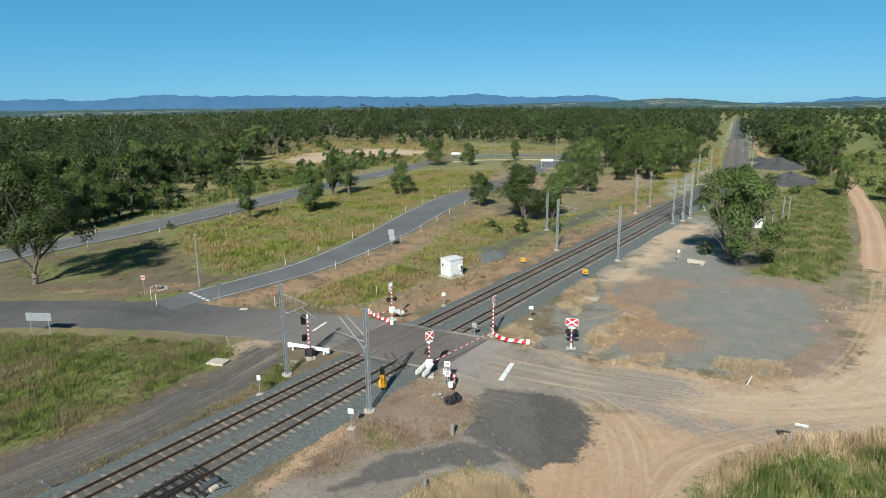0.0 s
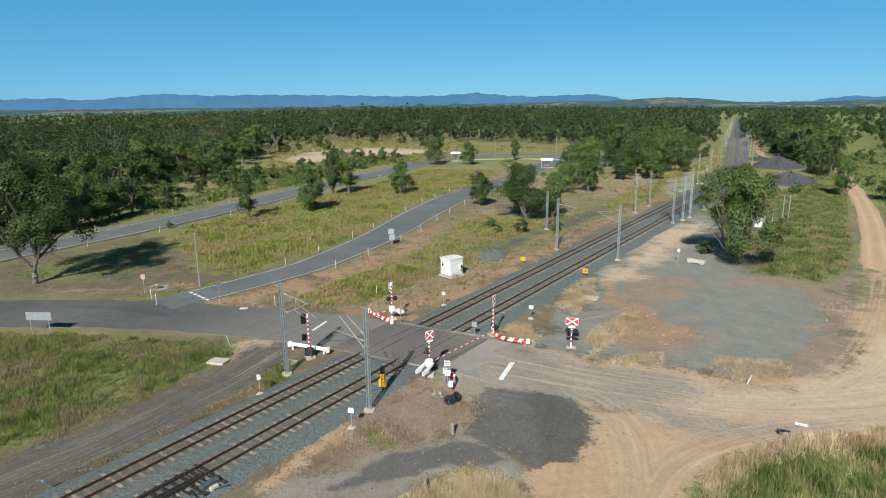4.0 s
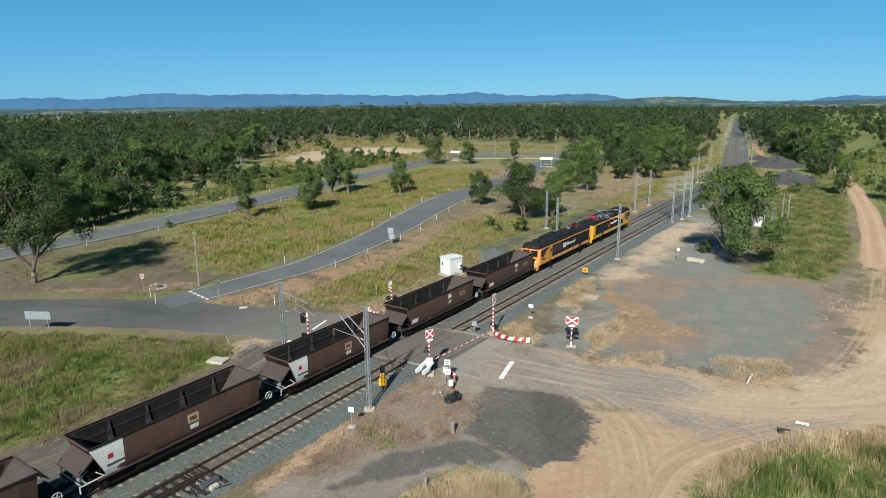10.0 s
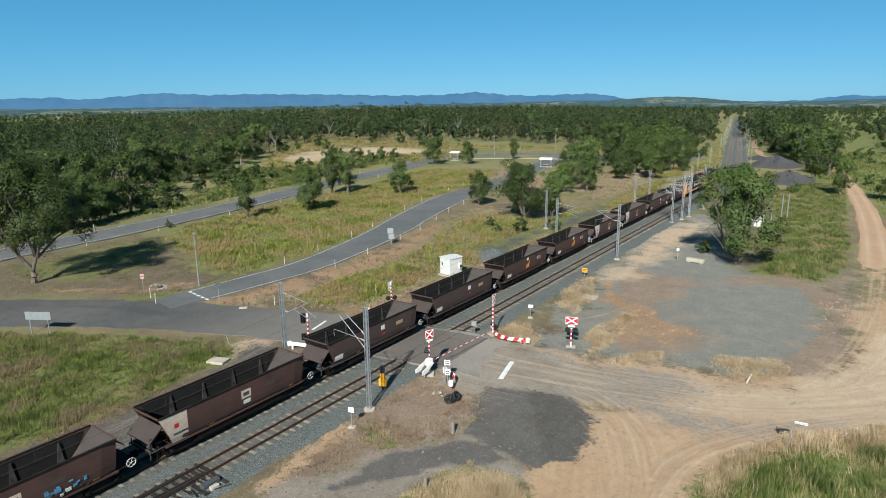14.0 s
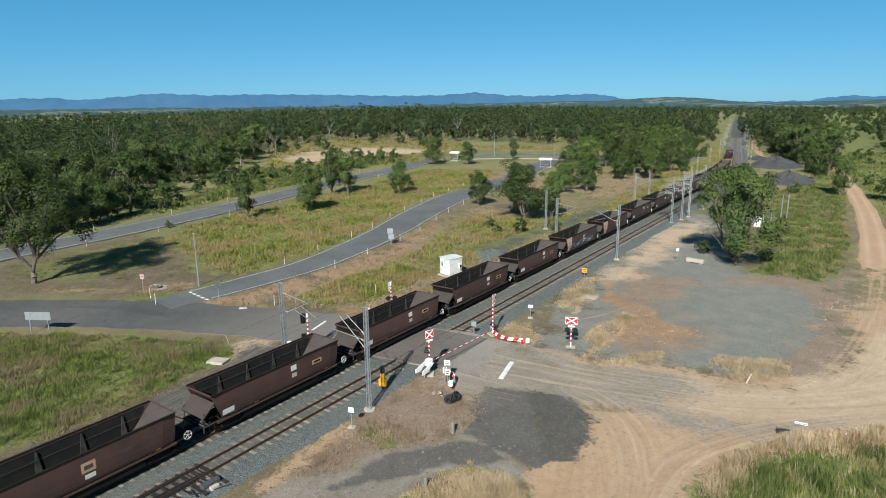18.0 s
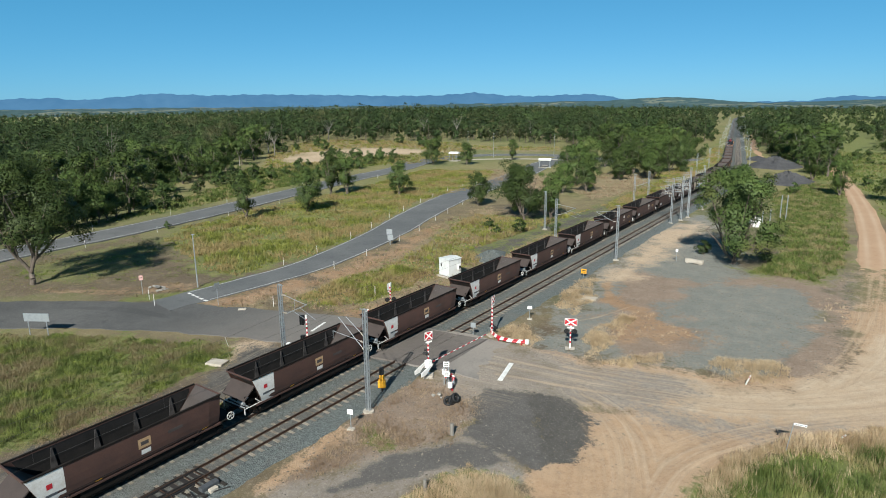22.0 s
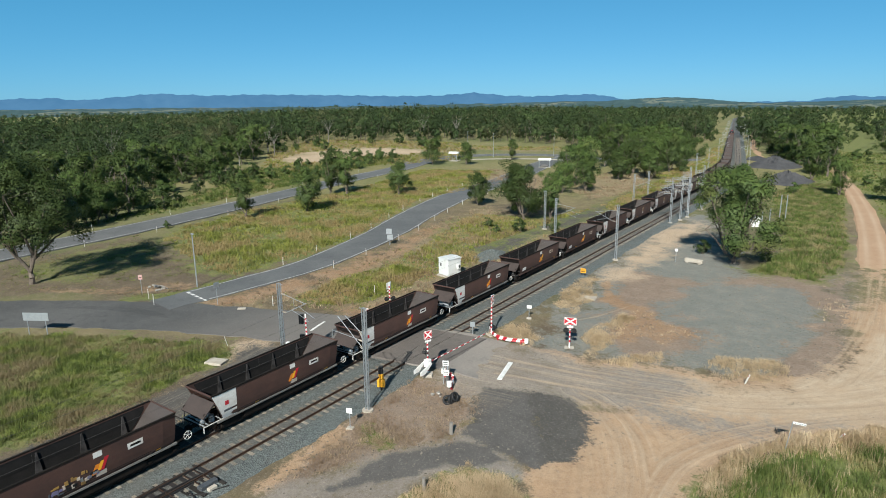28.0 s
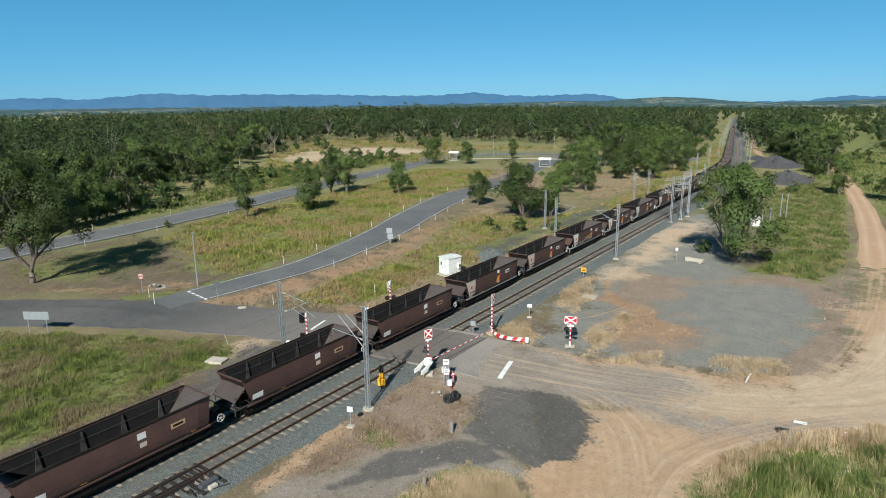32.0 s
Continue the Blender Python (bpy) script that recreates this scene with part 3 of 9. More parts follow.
ZONES = [   # kind of surface, name, outline in metres
    ('gravel', 'yard', [(13.5, 46.6), (7.3, 66.8), (6.0, 85.9), (5.7, 116.5), (10.2, 133.6), (23.6, 89.8), (29.2, 88.4), (36.3, 98.0), (37.3, 76.8), (36.3, 61.8), (34.2, 55.6), (28.9, 51.5), (22.2, 51.0)]),
    ('red', 'mound', [(7.3, 27.8), (6.3, 33.9), (6.7, 37.9), (12.2, 39.0), (14.7, 35.2), (15.0, 30.8), (12.5, 27.8), (9.5, 21.7), (8.5, 20.4)]),
    ('brown', 'left_verge', [(-71.2, 35.4), (-69.1, 43.3), (-72.0, 58.1), (-56.9, 54.4), (-36.2, 49.3), (-31.8, 41.2), (-34.4, 36.9), (-43.9, 32.8), (-49.5, 27.5)]),
    ('gold', 'hut_verge', [(-24.1, 39.8), (-25.7, 51.2), (-25.1, 61.1), (-28.2, 77.7), (-33.5, 102.6), (-35.0, 118.6), (-10.3, 106.5), (-10.4, 138.5), (-3.6, 129.2), (-3.5, 72.2), (-3.2, 49.0), (-13.2, 45.3)]),
    ('cinder', 'access', [(-8.6, 10.9), (-8.7, 12.7), (-8.2, 16.0), (-8.1, 19.9), (-8.9, 24.9), (-8.9, 30.3), (-11.1, 34.8), (-7.9, 38.0), (-5.9, 33.8), (-3.5, 27.1), (-2.8, 21.8), (-2.5, 17.5), (-2.2, 13.5), (-1.7, 11.5), (-3.7, 9.3)]),
    ('brown', 'track_verge', [(-3.6, 11.0), (-3.4, 18.0), (-3.3, 24.0), (-3.8, 29.0), (-4.8, 34.5), (-2.4, 34.3), (-2.0, 29.0), (-1.9, 24.0), (-1.9, 18.0), (-1.9, 11.0)]),
    ('brown', 'field_fringe', [(-9.9, 11.9), (-9.4, 16.5), (-9.4, 20.5), (-9.4, 25.2), (-9.9, 31.0), (-8.3, 30.4), (-7.8, 24.2), (-7.7, 19.6), (-7.8, 15.8), (-8.4, 11.4)]),
    ('ash', 'apron', [(9.0, 18.8), (8.7, 20.6), (9.9, 23.2), (10.8, 25.9), (12.5, 29.1), (14.0, 32.3), (14.8, 34.7), (18.7, 32.4), (20.7, 30.4), (18.6, 28.5), (16.6, 27.2), (16.0, 23.5)]),
    ('dirt', 'field_corner', [(22.0, 27.6), (20.5, 30.2), (20.4, 33.5), (21.3, 35.9), (21.2, 38.1), (19.4, 40.4), (23.1, 42.4), (30.2, 44.4), (34.3, 45.5), (31.8, 41.2), (31.0, 38.0), (30.1, 33.1)]),
    ('dirt', 'yard_lip', [(11.7, 48.9), (14.9, 49.4), (19.7, 50.8), (24.2, 52.3), (28.7, 52.8), (33.4, 56.0), (35.1, 61.0), (36.1, 59.1), (34.4, 53.4), (29.3, 49.5), (24.7, 48.9), (16.1, 46.9)]),
    ('gold', 'clearing_rim', [(-147.7, 148.5), (-214.6, 206.9), (-246.2, 268.3), (-156.0, 295.4), (-104.9, 228.0), (-108.7, 190.4), (-120.6, 171.0), (-125.8, 147.7)]),
    ('dirt', 'road_base', [(15.8, 47.4), (20.4, 49.0), (24.8, 50.2), (29.1, 50.6), (32.9, 52.9), (34.5, 56.7), (36.4, 65.0), (36.7, 80.9), (41.9, 84.4), (42.4, 48.4), (39.0, 46.8), (31.8, 40.8), (23.4, 40.1), (19.2, 39.8)]),
    ('pale', 'road_east', [(24.0, 49.8), (29.0, 51.0), (32.9, 52.9), (34.5, 56.7), (36.3, 61.8), (39.2, 70.2), (43.3, 72.9), (42.0, 50.2), (39.0, 48.9), (35.2, 47.8), (30.1, 45.0), (25.9, 44.2)]),
    ('dirt', 'track_north', [(34.3, 53.9), (35.6, 59.9), (36.2, 66.5), (36.4, 80.8), (36.7, 91.7), (36.7, 119.0), (39.0, 120.5), (41.9, 84.4), (42.1, 65.7), (40.2, 56.6)]),
    ('orange', 'rail_strip', [(-11.1, 46.7), (-7.5, 52.4), (-7.2, 62.3), (-7.0, 78.4), (-5.6, 95.8), (-6.8, 128.0), (-7.8, 156.1), (-4.8, 150.2), (-4.0, 123.2), (-2.7, 93.9), (-2.1, 71.1), (-2.2, 57.4), (-3.8, 49.7), (-7.7, 46.7)]),
    ('orange', 'ramp_strip', [(-23.9, 41.2), (-19.4, 47.5), (-19.7, 60.0), (-20.8, 72.9), (-28.7, 93.6), (-32.3, 94.0), (-25.5, 74.4), (-23.8, 59.8), (-25.3, 49.0), (-25.3, 42.3)]),
    ('orange', 'dry_patch', [(15.5, 62.4), (16.3, 65.6), (18.8, 65.5), (21.0, 62.9), (23.7, 61.8), (25.5, 60.1), (23.3, 59.0), (22.3, 55.9), (19.8, 57.3), (19.2, 54.9), (17.2, 55.7)]),
    ('red', 'yard_red', [(13.7, 61.2), (10.7, 74.9), (10.5, 84.9), (15.4, 81.1), (19.8, 80.7), (24.7, 87.1), (33.8, 96.3), (35.5, 85.2), (36.2, 64.8), (34.2, 56.2), (31.4, 58.5), (33.4, 66.4), (33.0, 78.5), (28.3, 84.8), (20.7, 79.8), (18.8, 66.4), (24.2, 62.1), (26.4, 57.5), (23.1, 53.0), (18.4, 53.0)]),
    ('red', 'yard_corner', [(31.4, 58.5), (33.4, 66.4), (36.1, 68.1), (36.5, 60.5), (34.7, 54.1), (32.2, 52.9)]),
    ('red', 'windrow', [(34.3, 90.2), (35.2, 92.3), (36.0, 75.9), (36.2, 64.8), (35.6, 63.6), (35.3, 75.5)]),
    ('gravel', 'patch_gravel', [(17.1, 30.9), (19.2, 31.0), (21.0, 30.7), (21.1, 29.6), (18.9, 28.7), (17.4, 29.2)]),
    ('red', 'red_edge', [(32.5, 78.2), (34.4, 96.8), (35.5, 97.5), (36.1, 76.0), (36.3, 61.8), (34.5, 57.8), (34.1, 66.8)]),
    ('orange', 'tree_verge', [(-50.2, 31.6), (-42.0, 37.4), (-38.3, 43.0), (-32.1, 45.5), (-31.8, 41.2), (-43.4, 32.6)]),
    ('orange', 'yard_orange', [(9.2, 73.3), (9.8, 76.4), (12.1, 71.3), (14.9, 67.1), (17.7, 66.5), (17.6, 64.2), (14.7, 64.1), (11.7, 67.5)]),
    ('pale', 'bare_patch', [(9.5, 74.1), (7.9, 95.8), (7.2, 111.2), (10.4, 122.8), (13.9, 115.5), (11.6, 98.2), (11.7, 78.7)]),
    ('pale', 'clearing', CLEARING),
    ('gravel', 'pool', [(18.8, 66.4), (20.5, 80.3), (28.1, 86.2), (32.9, 80.9), (33.2, 69.0), (28.4, 63.1), (25.0, 62.2)]),
    ('ash', 'road_grey', [(2.8, 46.8), (7.7, 48.4), (15.5, 48.2), (20.2, 49.4), (24.3, 50.4), (27.3, 49.1), (26.3, 44.2), (30.1, 44.7), (34.2, 47.1), (36.8, 48.9), (34.3, 45.9), (31.5, 43.2), (28.1, 41.5), (23.9, 41.2), (21.0, 39.9), (17.7, 39.1), (14.0, 36.8), (8.9, 38.1)]),
    ('dirt', 'toe_sand', [(7.9, 20.1), (7.3, 22.7), (7.0, 24.9), (6.8, 27.0), (7.0, 28.8), (8.0, 28.4), (8.3, 26.2), (8.4, 24.3), (8.6, 21.8), (9.1, 19.9)]),
    ('asphalt', 'strip', [(10.8, 22.3), (11.3, 23.8), (11.6, 25.5), (12.6, 27.7), (13.7, 29.9), (15.0, 31.5), (16.1, 31.8), (17.5, 31.7), (18.9, 31.2), (18.4, 30.3), (16.3, 28.9), (15.5, 27.4), (15.1, 26.3), (13.6, 24.2), (12.5, 22.5), (11.2, 21.4)]),
    ('asphalt', 'patch', [(12.7, 39.2), (15.2, 40.8), (16.6, 38.8), (18.0, 36.6), (20.0, 33.8), (20.8, 31.4), (19.5, 31.6), (17.9, 31.8), (17.0, 32.1), (15.8, 32.4), (14.7, 32.2), (14.4, 33.4), (14.9, 34.6), (14.6, 35.4)]),
    ('cinder', 'patch_worn', [(12.7, 39.2), (15.7, 41.2), (17.7, 41.7), (19.9, 41.4), (21.5, 39.6), (22.2, 38.1), (22.2, 36.8), (22.3, 34.7), (22.2, 33.6), (21.2, 32.6), (20.8, 31.4), (19.5, 31.6), (17.9, 31.8), (15.8, 32.4), (14.4, 33.4)]),
    ('pale', 'road_mouth', [(-14.2, 31.0), (-13.4, 33.0), (-12.4, 36.1), (-10.2, 37.2), (-8.1, 36.0), (-8.9, 32.7), (-9.1, 29.9), (-9.8, 27.8)]),
    ('pale', 'fringe_pale', [(-7.9, 14.4), (-7.9, 16.5), (-7.6, 19.6), (-7.5, 22.5), (-7.8, 25.6), (-6.9, 25.1), (-6.7, 21.9), (-6.7, 18.9), (-6.7, 16.2), (-6.9, 14.2)]),
    ('red', 'road_shoulder', [(35.0, 92), (36.8, 92), (36.4, 118), (35.4, 140), (33.6, 165), (32.2, 165), (33.9, 140), (34.8, 118)]),
    ('grass', 'left_field', [(-35.6, 22.5), (-30.4, 25.6), (-22.4, 30.1), (-14.2, 34.1), (-9.4, 31.4), (-9.5, 29.6), (-9.1, 25.0), (-8.5, 20.1), (-8.7, 17.3), (-9.2, 12.9), (-12.7, 6.7), (-45.9, 13.8)]),
    ('grass', 'near_right', [(30.0, 34.1), (31.0, 38.0), (33.9, 42.7), (39.0, 47.4), (43.1, 49.7), (42.0, 35.9), (30.5, 28.0)]),
    ('grass', 'near_mid', [(15.4, 24.2), (15.6, 27.1), (17.3, 29.3), (20.6, 29.8), (22.6, 28.6), (23.1, 24.0), (18.3, 20.7)]),
    ('grass', 'median', [(-61.7, 56.3), (-71.3, 66.8), (-76.8, 92.0), (-78.1, 119.8), (-94.1, 174.5), (-68.8, 182.5), (-51.2, 142.6), (-51.8, 115.2), (-38.4, 83.6), (-33.5, 64.7), (-33.5, 50.0), (-38.2, 49.8), (-55.3, 54.4)]),
    ('grass', 'rail_bank', [(-15.0, 47.0), (-16.9, 56.9), (-19.4, 65.6), (-23.4, 80.8), (-31.3, 107.8), (-16.5, 109.5), (-12.0, 128.3), (-14.4, 178.7), (-16.3, 242.2), (-5.1, 192.1), (-7.7, 138.2), (-7.1, 99.2), (-8.9, 78.4), (-8.9, 70.5), (-9.9, 66.3), (-8.8, 62.1), (-12.2, 52.7)]),
    ('grass', 'road_verge', [(-85.4, 51.5), (-87.9, 61.2), (-90.0, 74.8), (-94.2, 92.4), (-100.6, 120.1), (-116.3, 166.3), (-127.8, 215.5), (-147.8, 204.7), (-138.3, 153.8), (-153.3, 145.3), (-118.0, 109.8), (-100.5, 78.3), (-92.1, 62.2)]),
    ('grass', 'right_field', [(24.5, 88.6), (26.4, 107.6), (16.9, 171.1), (20.5, 199.4), (30.6, 198.3), (34.9, 117.9), (35.0, 98.9), (32.3, 88.9)]),
    ('cinder', 'siding', SIDING),
    ('grass', 'hut_green', [(-19, 47.5), (-20.5, 58), (-17.5, 66), (-12, 66), (-10, 60), (-10.5, 52), (-13.5, 47.5)]),
    ('brown', 'straw_a', [(16.6, 48.7), (14.8, 55.9), (15.4, 63.4), (17.8, 62.8), (17.5, 54.9), (18.3, 49.8)]),
    ('brown', 'straw_b', [(16.9, 48.6), (22.7, 54.6), (23.7, 52.7), (18.2, 48.0)]),
    ('brown', 'straw_c', [(26.0, 51.8), (26.6, 56.6), (30.0, 58.4), (33.4, 58.4), (32.8, 53.8), (28.1, 51.3)]),
    ('brown', 'straw_d', [(8.2, 62.2), (5.9, 71.7), (7.9, 76.2), (11.5, 66.9), (11.6, 59.9)]),
    ('brown', 'straw_e', [(7.3, 49.1), (6.8, 53.5), (8.3, 54.5), (11.8, 51.2), (11.3, 48.6)]),
    ('grass', 'junction_grass', [(-64.7, 34.5), (-67.0, 43.2), (-66.4, 56.0), (-54.6, 53.5), (-48.7, 46.7), (-46.5, 36.1), (-53.7, 33.0)]),
    ('grass', 'ramp_grass', [(-35.6, 33.5), (-37.3, 37.1), (-33.4, 42.2), (-33.5, 50.0), (-29.1, 48.9), (-30.6, 42.0), (-31.1, 38.5)]),
    ('gold', 'rest_gold', [(-77.0, 188.7), (-47.3, 181.2), (-27.1, 144.5), (-39.4, 137.1), (-52.9, 148.5)]),
    ('gold', 'rest_gold_2', [(-36.1, 191.4), (-18.3, 211.5), (-11.4, 154.0), (-17.6, 139.2), (-31.5, 154.4)]),
    ('gold', 'rest_gold_3', [(-140.3, 282.3), (-96.0, 300.1), (-86.4, 278.4), (-127.1, 261.3)]),
    ('brown', 'straw_f', [(30.1, 34.5), (30.9, 39.2), (33.7, 44.7), (39.0, 49.2), (41.2, 47.6), (36.4, 43.7), (34.0, 41.6), (32.1, 37.3), (31.0, 34.0)]),
    ('grass', 'mast_verge', [(-3.5, 28.5), (-5.5, 31.8), (-5.4, 34.4), (-3.7, 35.2), (-2.4, 32.9), (-1.8, 29.2)]),
    ('grass', 'mound_green', [(8.3, 29.3), (8.4, 30.1), (10.2, 29.5), (11.8, 28.6), (11.2, 27.9), (9.8, 28.1)]),
    ('grass', 'far_right', [(22.4, 193.3), (-56.9, 1200.6), (-44.7, 1672.9), (170.6, 1643.1), (50.7, 144.8), (40.6, 145.2), (37.2, 177.8), (31.3, 216.7)]),
    ('grass', 'corridor_side', [(-19.2, 183.8), (-19.1, 221.7), (-18.1, 260.0), (-50.4, 471.1), (-87.9, 684.9), (-85.9, 685.6), (-35.9, 402.0), (-12.5, 263.2), (-10.0, 206.6)]),
]


THIN = {"patch_worn": 0.85, "road_mouth": 0.62, "fringe_pale": 0.62, "siding": 0.7, "rail_strip": 0.95, "track_north": 0.75, "ramp_strip": 0.95, "dry_patch": 0.68, "tree_verge": 0.48, "yard_red": 0.88, "yard_lip": 0.8, "clearing_rim": 0.5, "mound": 0.85, "windrow": 0.9, "road_grey": 0.85, "yard_orange": 0.8, "apron": 0.8, "toe_sand": 0.75, "track_verge": 0.8, "left_verge": 0.72, "junction_grass": 0.55, "ramp_grass": 0.75, "hut_verge": 0.72, "rest_gold": 0.8, "rest_gold_2": 0.7, "rest_gold_3": 0.8}     # patchy cover


def outline_distance(P, poly):
    """Signed distance to an outline, positive inside."""
    p = np.asarray(poly)
    best, inside = np.full(len(P), 1e9), np.zeros(len(P), bool)
    for a, b in zip(p, np.roll(p, -1, 0)):
        d = b - a
        t = np.clip(((P - a) @ d) / (d @ d), 0, 1)
        best = np.minimum(best, np.hypot(*(P - a - t[:, None] * d).T))
        cr = (a[1] > P[:, 1]) != (b[1] > P[:, 1])
        with np.errstate(divide="ignore", invalid="ignore"):
            inside ^= cr & (P[:, 0] < a[0] + d[0] * (P[:, 1] - a[1]) / (d[1] if d[1] else 1e-9))
    return np.where(inside, best, -best)


_TILE = np.random.default_rng(4).uniform(-1, 1, (64, 64))


def wobble(P, s=1.0):
    """Smooth random unevenness over the plan, three sizes of it."""
    out = 0.0
    for k, (f, a) in enumerate(((0.33, 1.0), (0.85, 0.6), (2.0, 0.4))):
        q = P * (s * f) + 17.3 * k + 400
        c = np.floor(q).astype(int)
        u = q - c
        u = u * u * (3 - 2 * u)
        i, j = c[:, 0] % 64, c[:, 1] % 64
        i1, j1 = (i + 1) % 64, (j + 1) % 64
        top = _TILE[i, j] * (1 - u[:, 0]) + _TILE[i1, j] * u[:, 0]
        low = _TILE[i, j1] * (1 - u[:, 0]) + _TILE[i1, j1] * u[:, 0]
        out = out + a * (top * (1 - u[:, 1]) + low * u[:, 1])
    return out / 1.15


def zone_weight(P, kind):
    w = np.zeros(len(P))
    for k, name, poly in ZONES:
        if k == kind:
            q = np.asarray(poly)
            size = np.ptp(q, axis=0).max()
            soft = min(4.0, max(0.7, size * 0.05))
            m = ((P > q.min(0) - 6) & (P < q.max(0) + 6)).all(1)
            if m.any():
                d = outline_distance(P[m], poly) + wobble(P[m]) * soft * 0.8
                w[m] = np.maximum(w[m], np.clip(0.5 + d / (2 * soft), 0, 1) * THIN.get(name, 1.0))
    return w


def spline(points, step=2.0):
    """A smooth line through plan points (Catmull-Rom), as an even row of points."""
    p = np.asarray(points, float)
    p = np.vstack([2 * p[0] - p[1], p, 2 * p[-1] - p[-2]])
    out = []
    for i in range(1, len(p) - 2):
        n = max(2, int(np.hypot(*(p[i + 1] - p[i])[:2]) / step))
        t = np.linspace(0, 1, n, endpoint=False)[:, None]
        out.append(0.5 * (2 * p[i] + (p[i + 1] - p[i - 1]) * t + (2 * p[i - 1] - 5 * p[i] + 4 * p[i + 1] - p[i + 2]) * t ** 2
                          + (3 * p[i] - p[i - 1] - 3 * p[i + 1] + p[i + 2]) * t ** 3))
    return np.vstack(out + [p[-2:-1]])


def ribbon(name, line, left, right, top, thick, mat, parent=None):
    """A road slab along a line: offsets left and right of it (numbers or one per point), with a real edge."""
    line = np.asarray(line)
    if thick > 0.1:      # broken edges of the seal
        k = np.arange(len(line))
        left = left + 0.16 * np.sin(k * 1.9) + 0.13 * np.sin(k * 4.7 + 1)
        right = right + 0.16 * np.sin(k * 2.3 + 2) + 0.13 * np.sin(k * 5.3)
    t = np.gradient(line[:, :2], axis=0)
    t /= np.hypot(*t.T)[:, None]
    nrm = np.c_[t[:, 1], -t[:, 0]]
    L = line[:, :2] + nrm * np.broadcast_to(left, len(line))[:, None]
    R = line[:, :2] + nrm * np.broadcast_to(right, len(line))[:, None]
    tp = np.broadcast_to(top, len(line))
    n = len(line)
    v = np.vstack([np.c_[L, tp - thick], np.c_[L, tp], np.c_[R, tp], np.c_[R, tp - thick]])
    i = np.arange(n - 1)
    f = np.vstack([np.c_[i + a * n, i + 1 + a * n, i + 1 + (a + 1) * n, i + (a + 1) * n] for a in range(3)])
    return raw(name, v, f[:, ::-1], mat, parent)


GROUND = -0.30


# ---------------------------------------------------------------- ground
def far_axis(lo, hi, step, reach, grow=1.16):
    mid = list(np.arange(lo, hi, step))
    s, a = step, hi
    up = []
    while a < reach:
        up.append(a)
        s *= grow
        a += s
    s, a = step, lo
    down = []
    while a > -reach:
        s *= grow
        a -= s
        down.append(a)
    return np.array(down[::-1] + mid + up)


def terrain(P):
    """Height over the plain: nearly flat, gently rising far to the north-west, a slow hill on the far right."""
    x, y = P[:, 0], P[:, 1]
    r = np.hypot(x - 36, y)
    h = GROUND + np.clip((r - 30) / 120, 0, 1) * 0.04 * (wobble(P, 0.05) - 0.9)
    yc = np.interp(x, [-40, -22, -12, -5, 1, 8, 16, 25], [27, 37, 40.5, 42.4, 43.6, 44.6, 45.4, 46.8])      # the road climbs to the rails
    top = np.interp(x, [-20, -4.5, 8, 17], [GROUND, -0.06, -0.06, GROUND])
    h = np.maximum(h, np.where((x > -21) & (x < 18), top - np.clip(np.abs(y - yc) - 4.0, 0, 9) * 0.06, -9))
    bed = np.abs(x - 2.1) < 4.4
    h = np.where(bed & (y < 170), np.minimum(h, GROUND - 0.05), h)
    far = np.clip((r - 300) / 900, 0, 1)
    a = np.degrees(np.arctan2(x - 36, y))
    h += 5.5 * np.clip((-x - 60) / 80, 0, 1) * np.exp(-((a + 40) / 13) ** 2) * np.clip((r - 280) / 260, 0, 1)
    off = np.clip((np.abs(x - track_x(np.clip(y, -700, 1000))) - 14) / 70, 0, 1)
    h += off * far * 2.0 * wobble(P, 0.004) - np.clip((r - 1500) / 3000, 0, 1) * 6
    return h


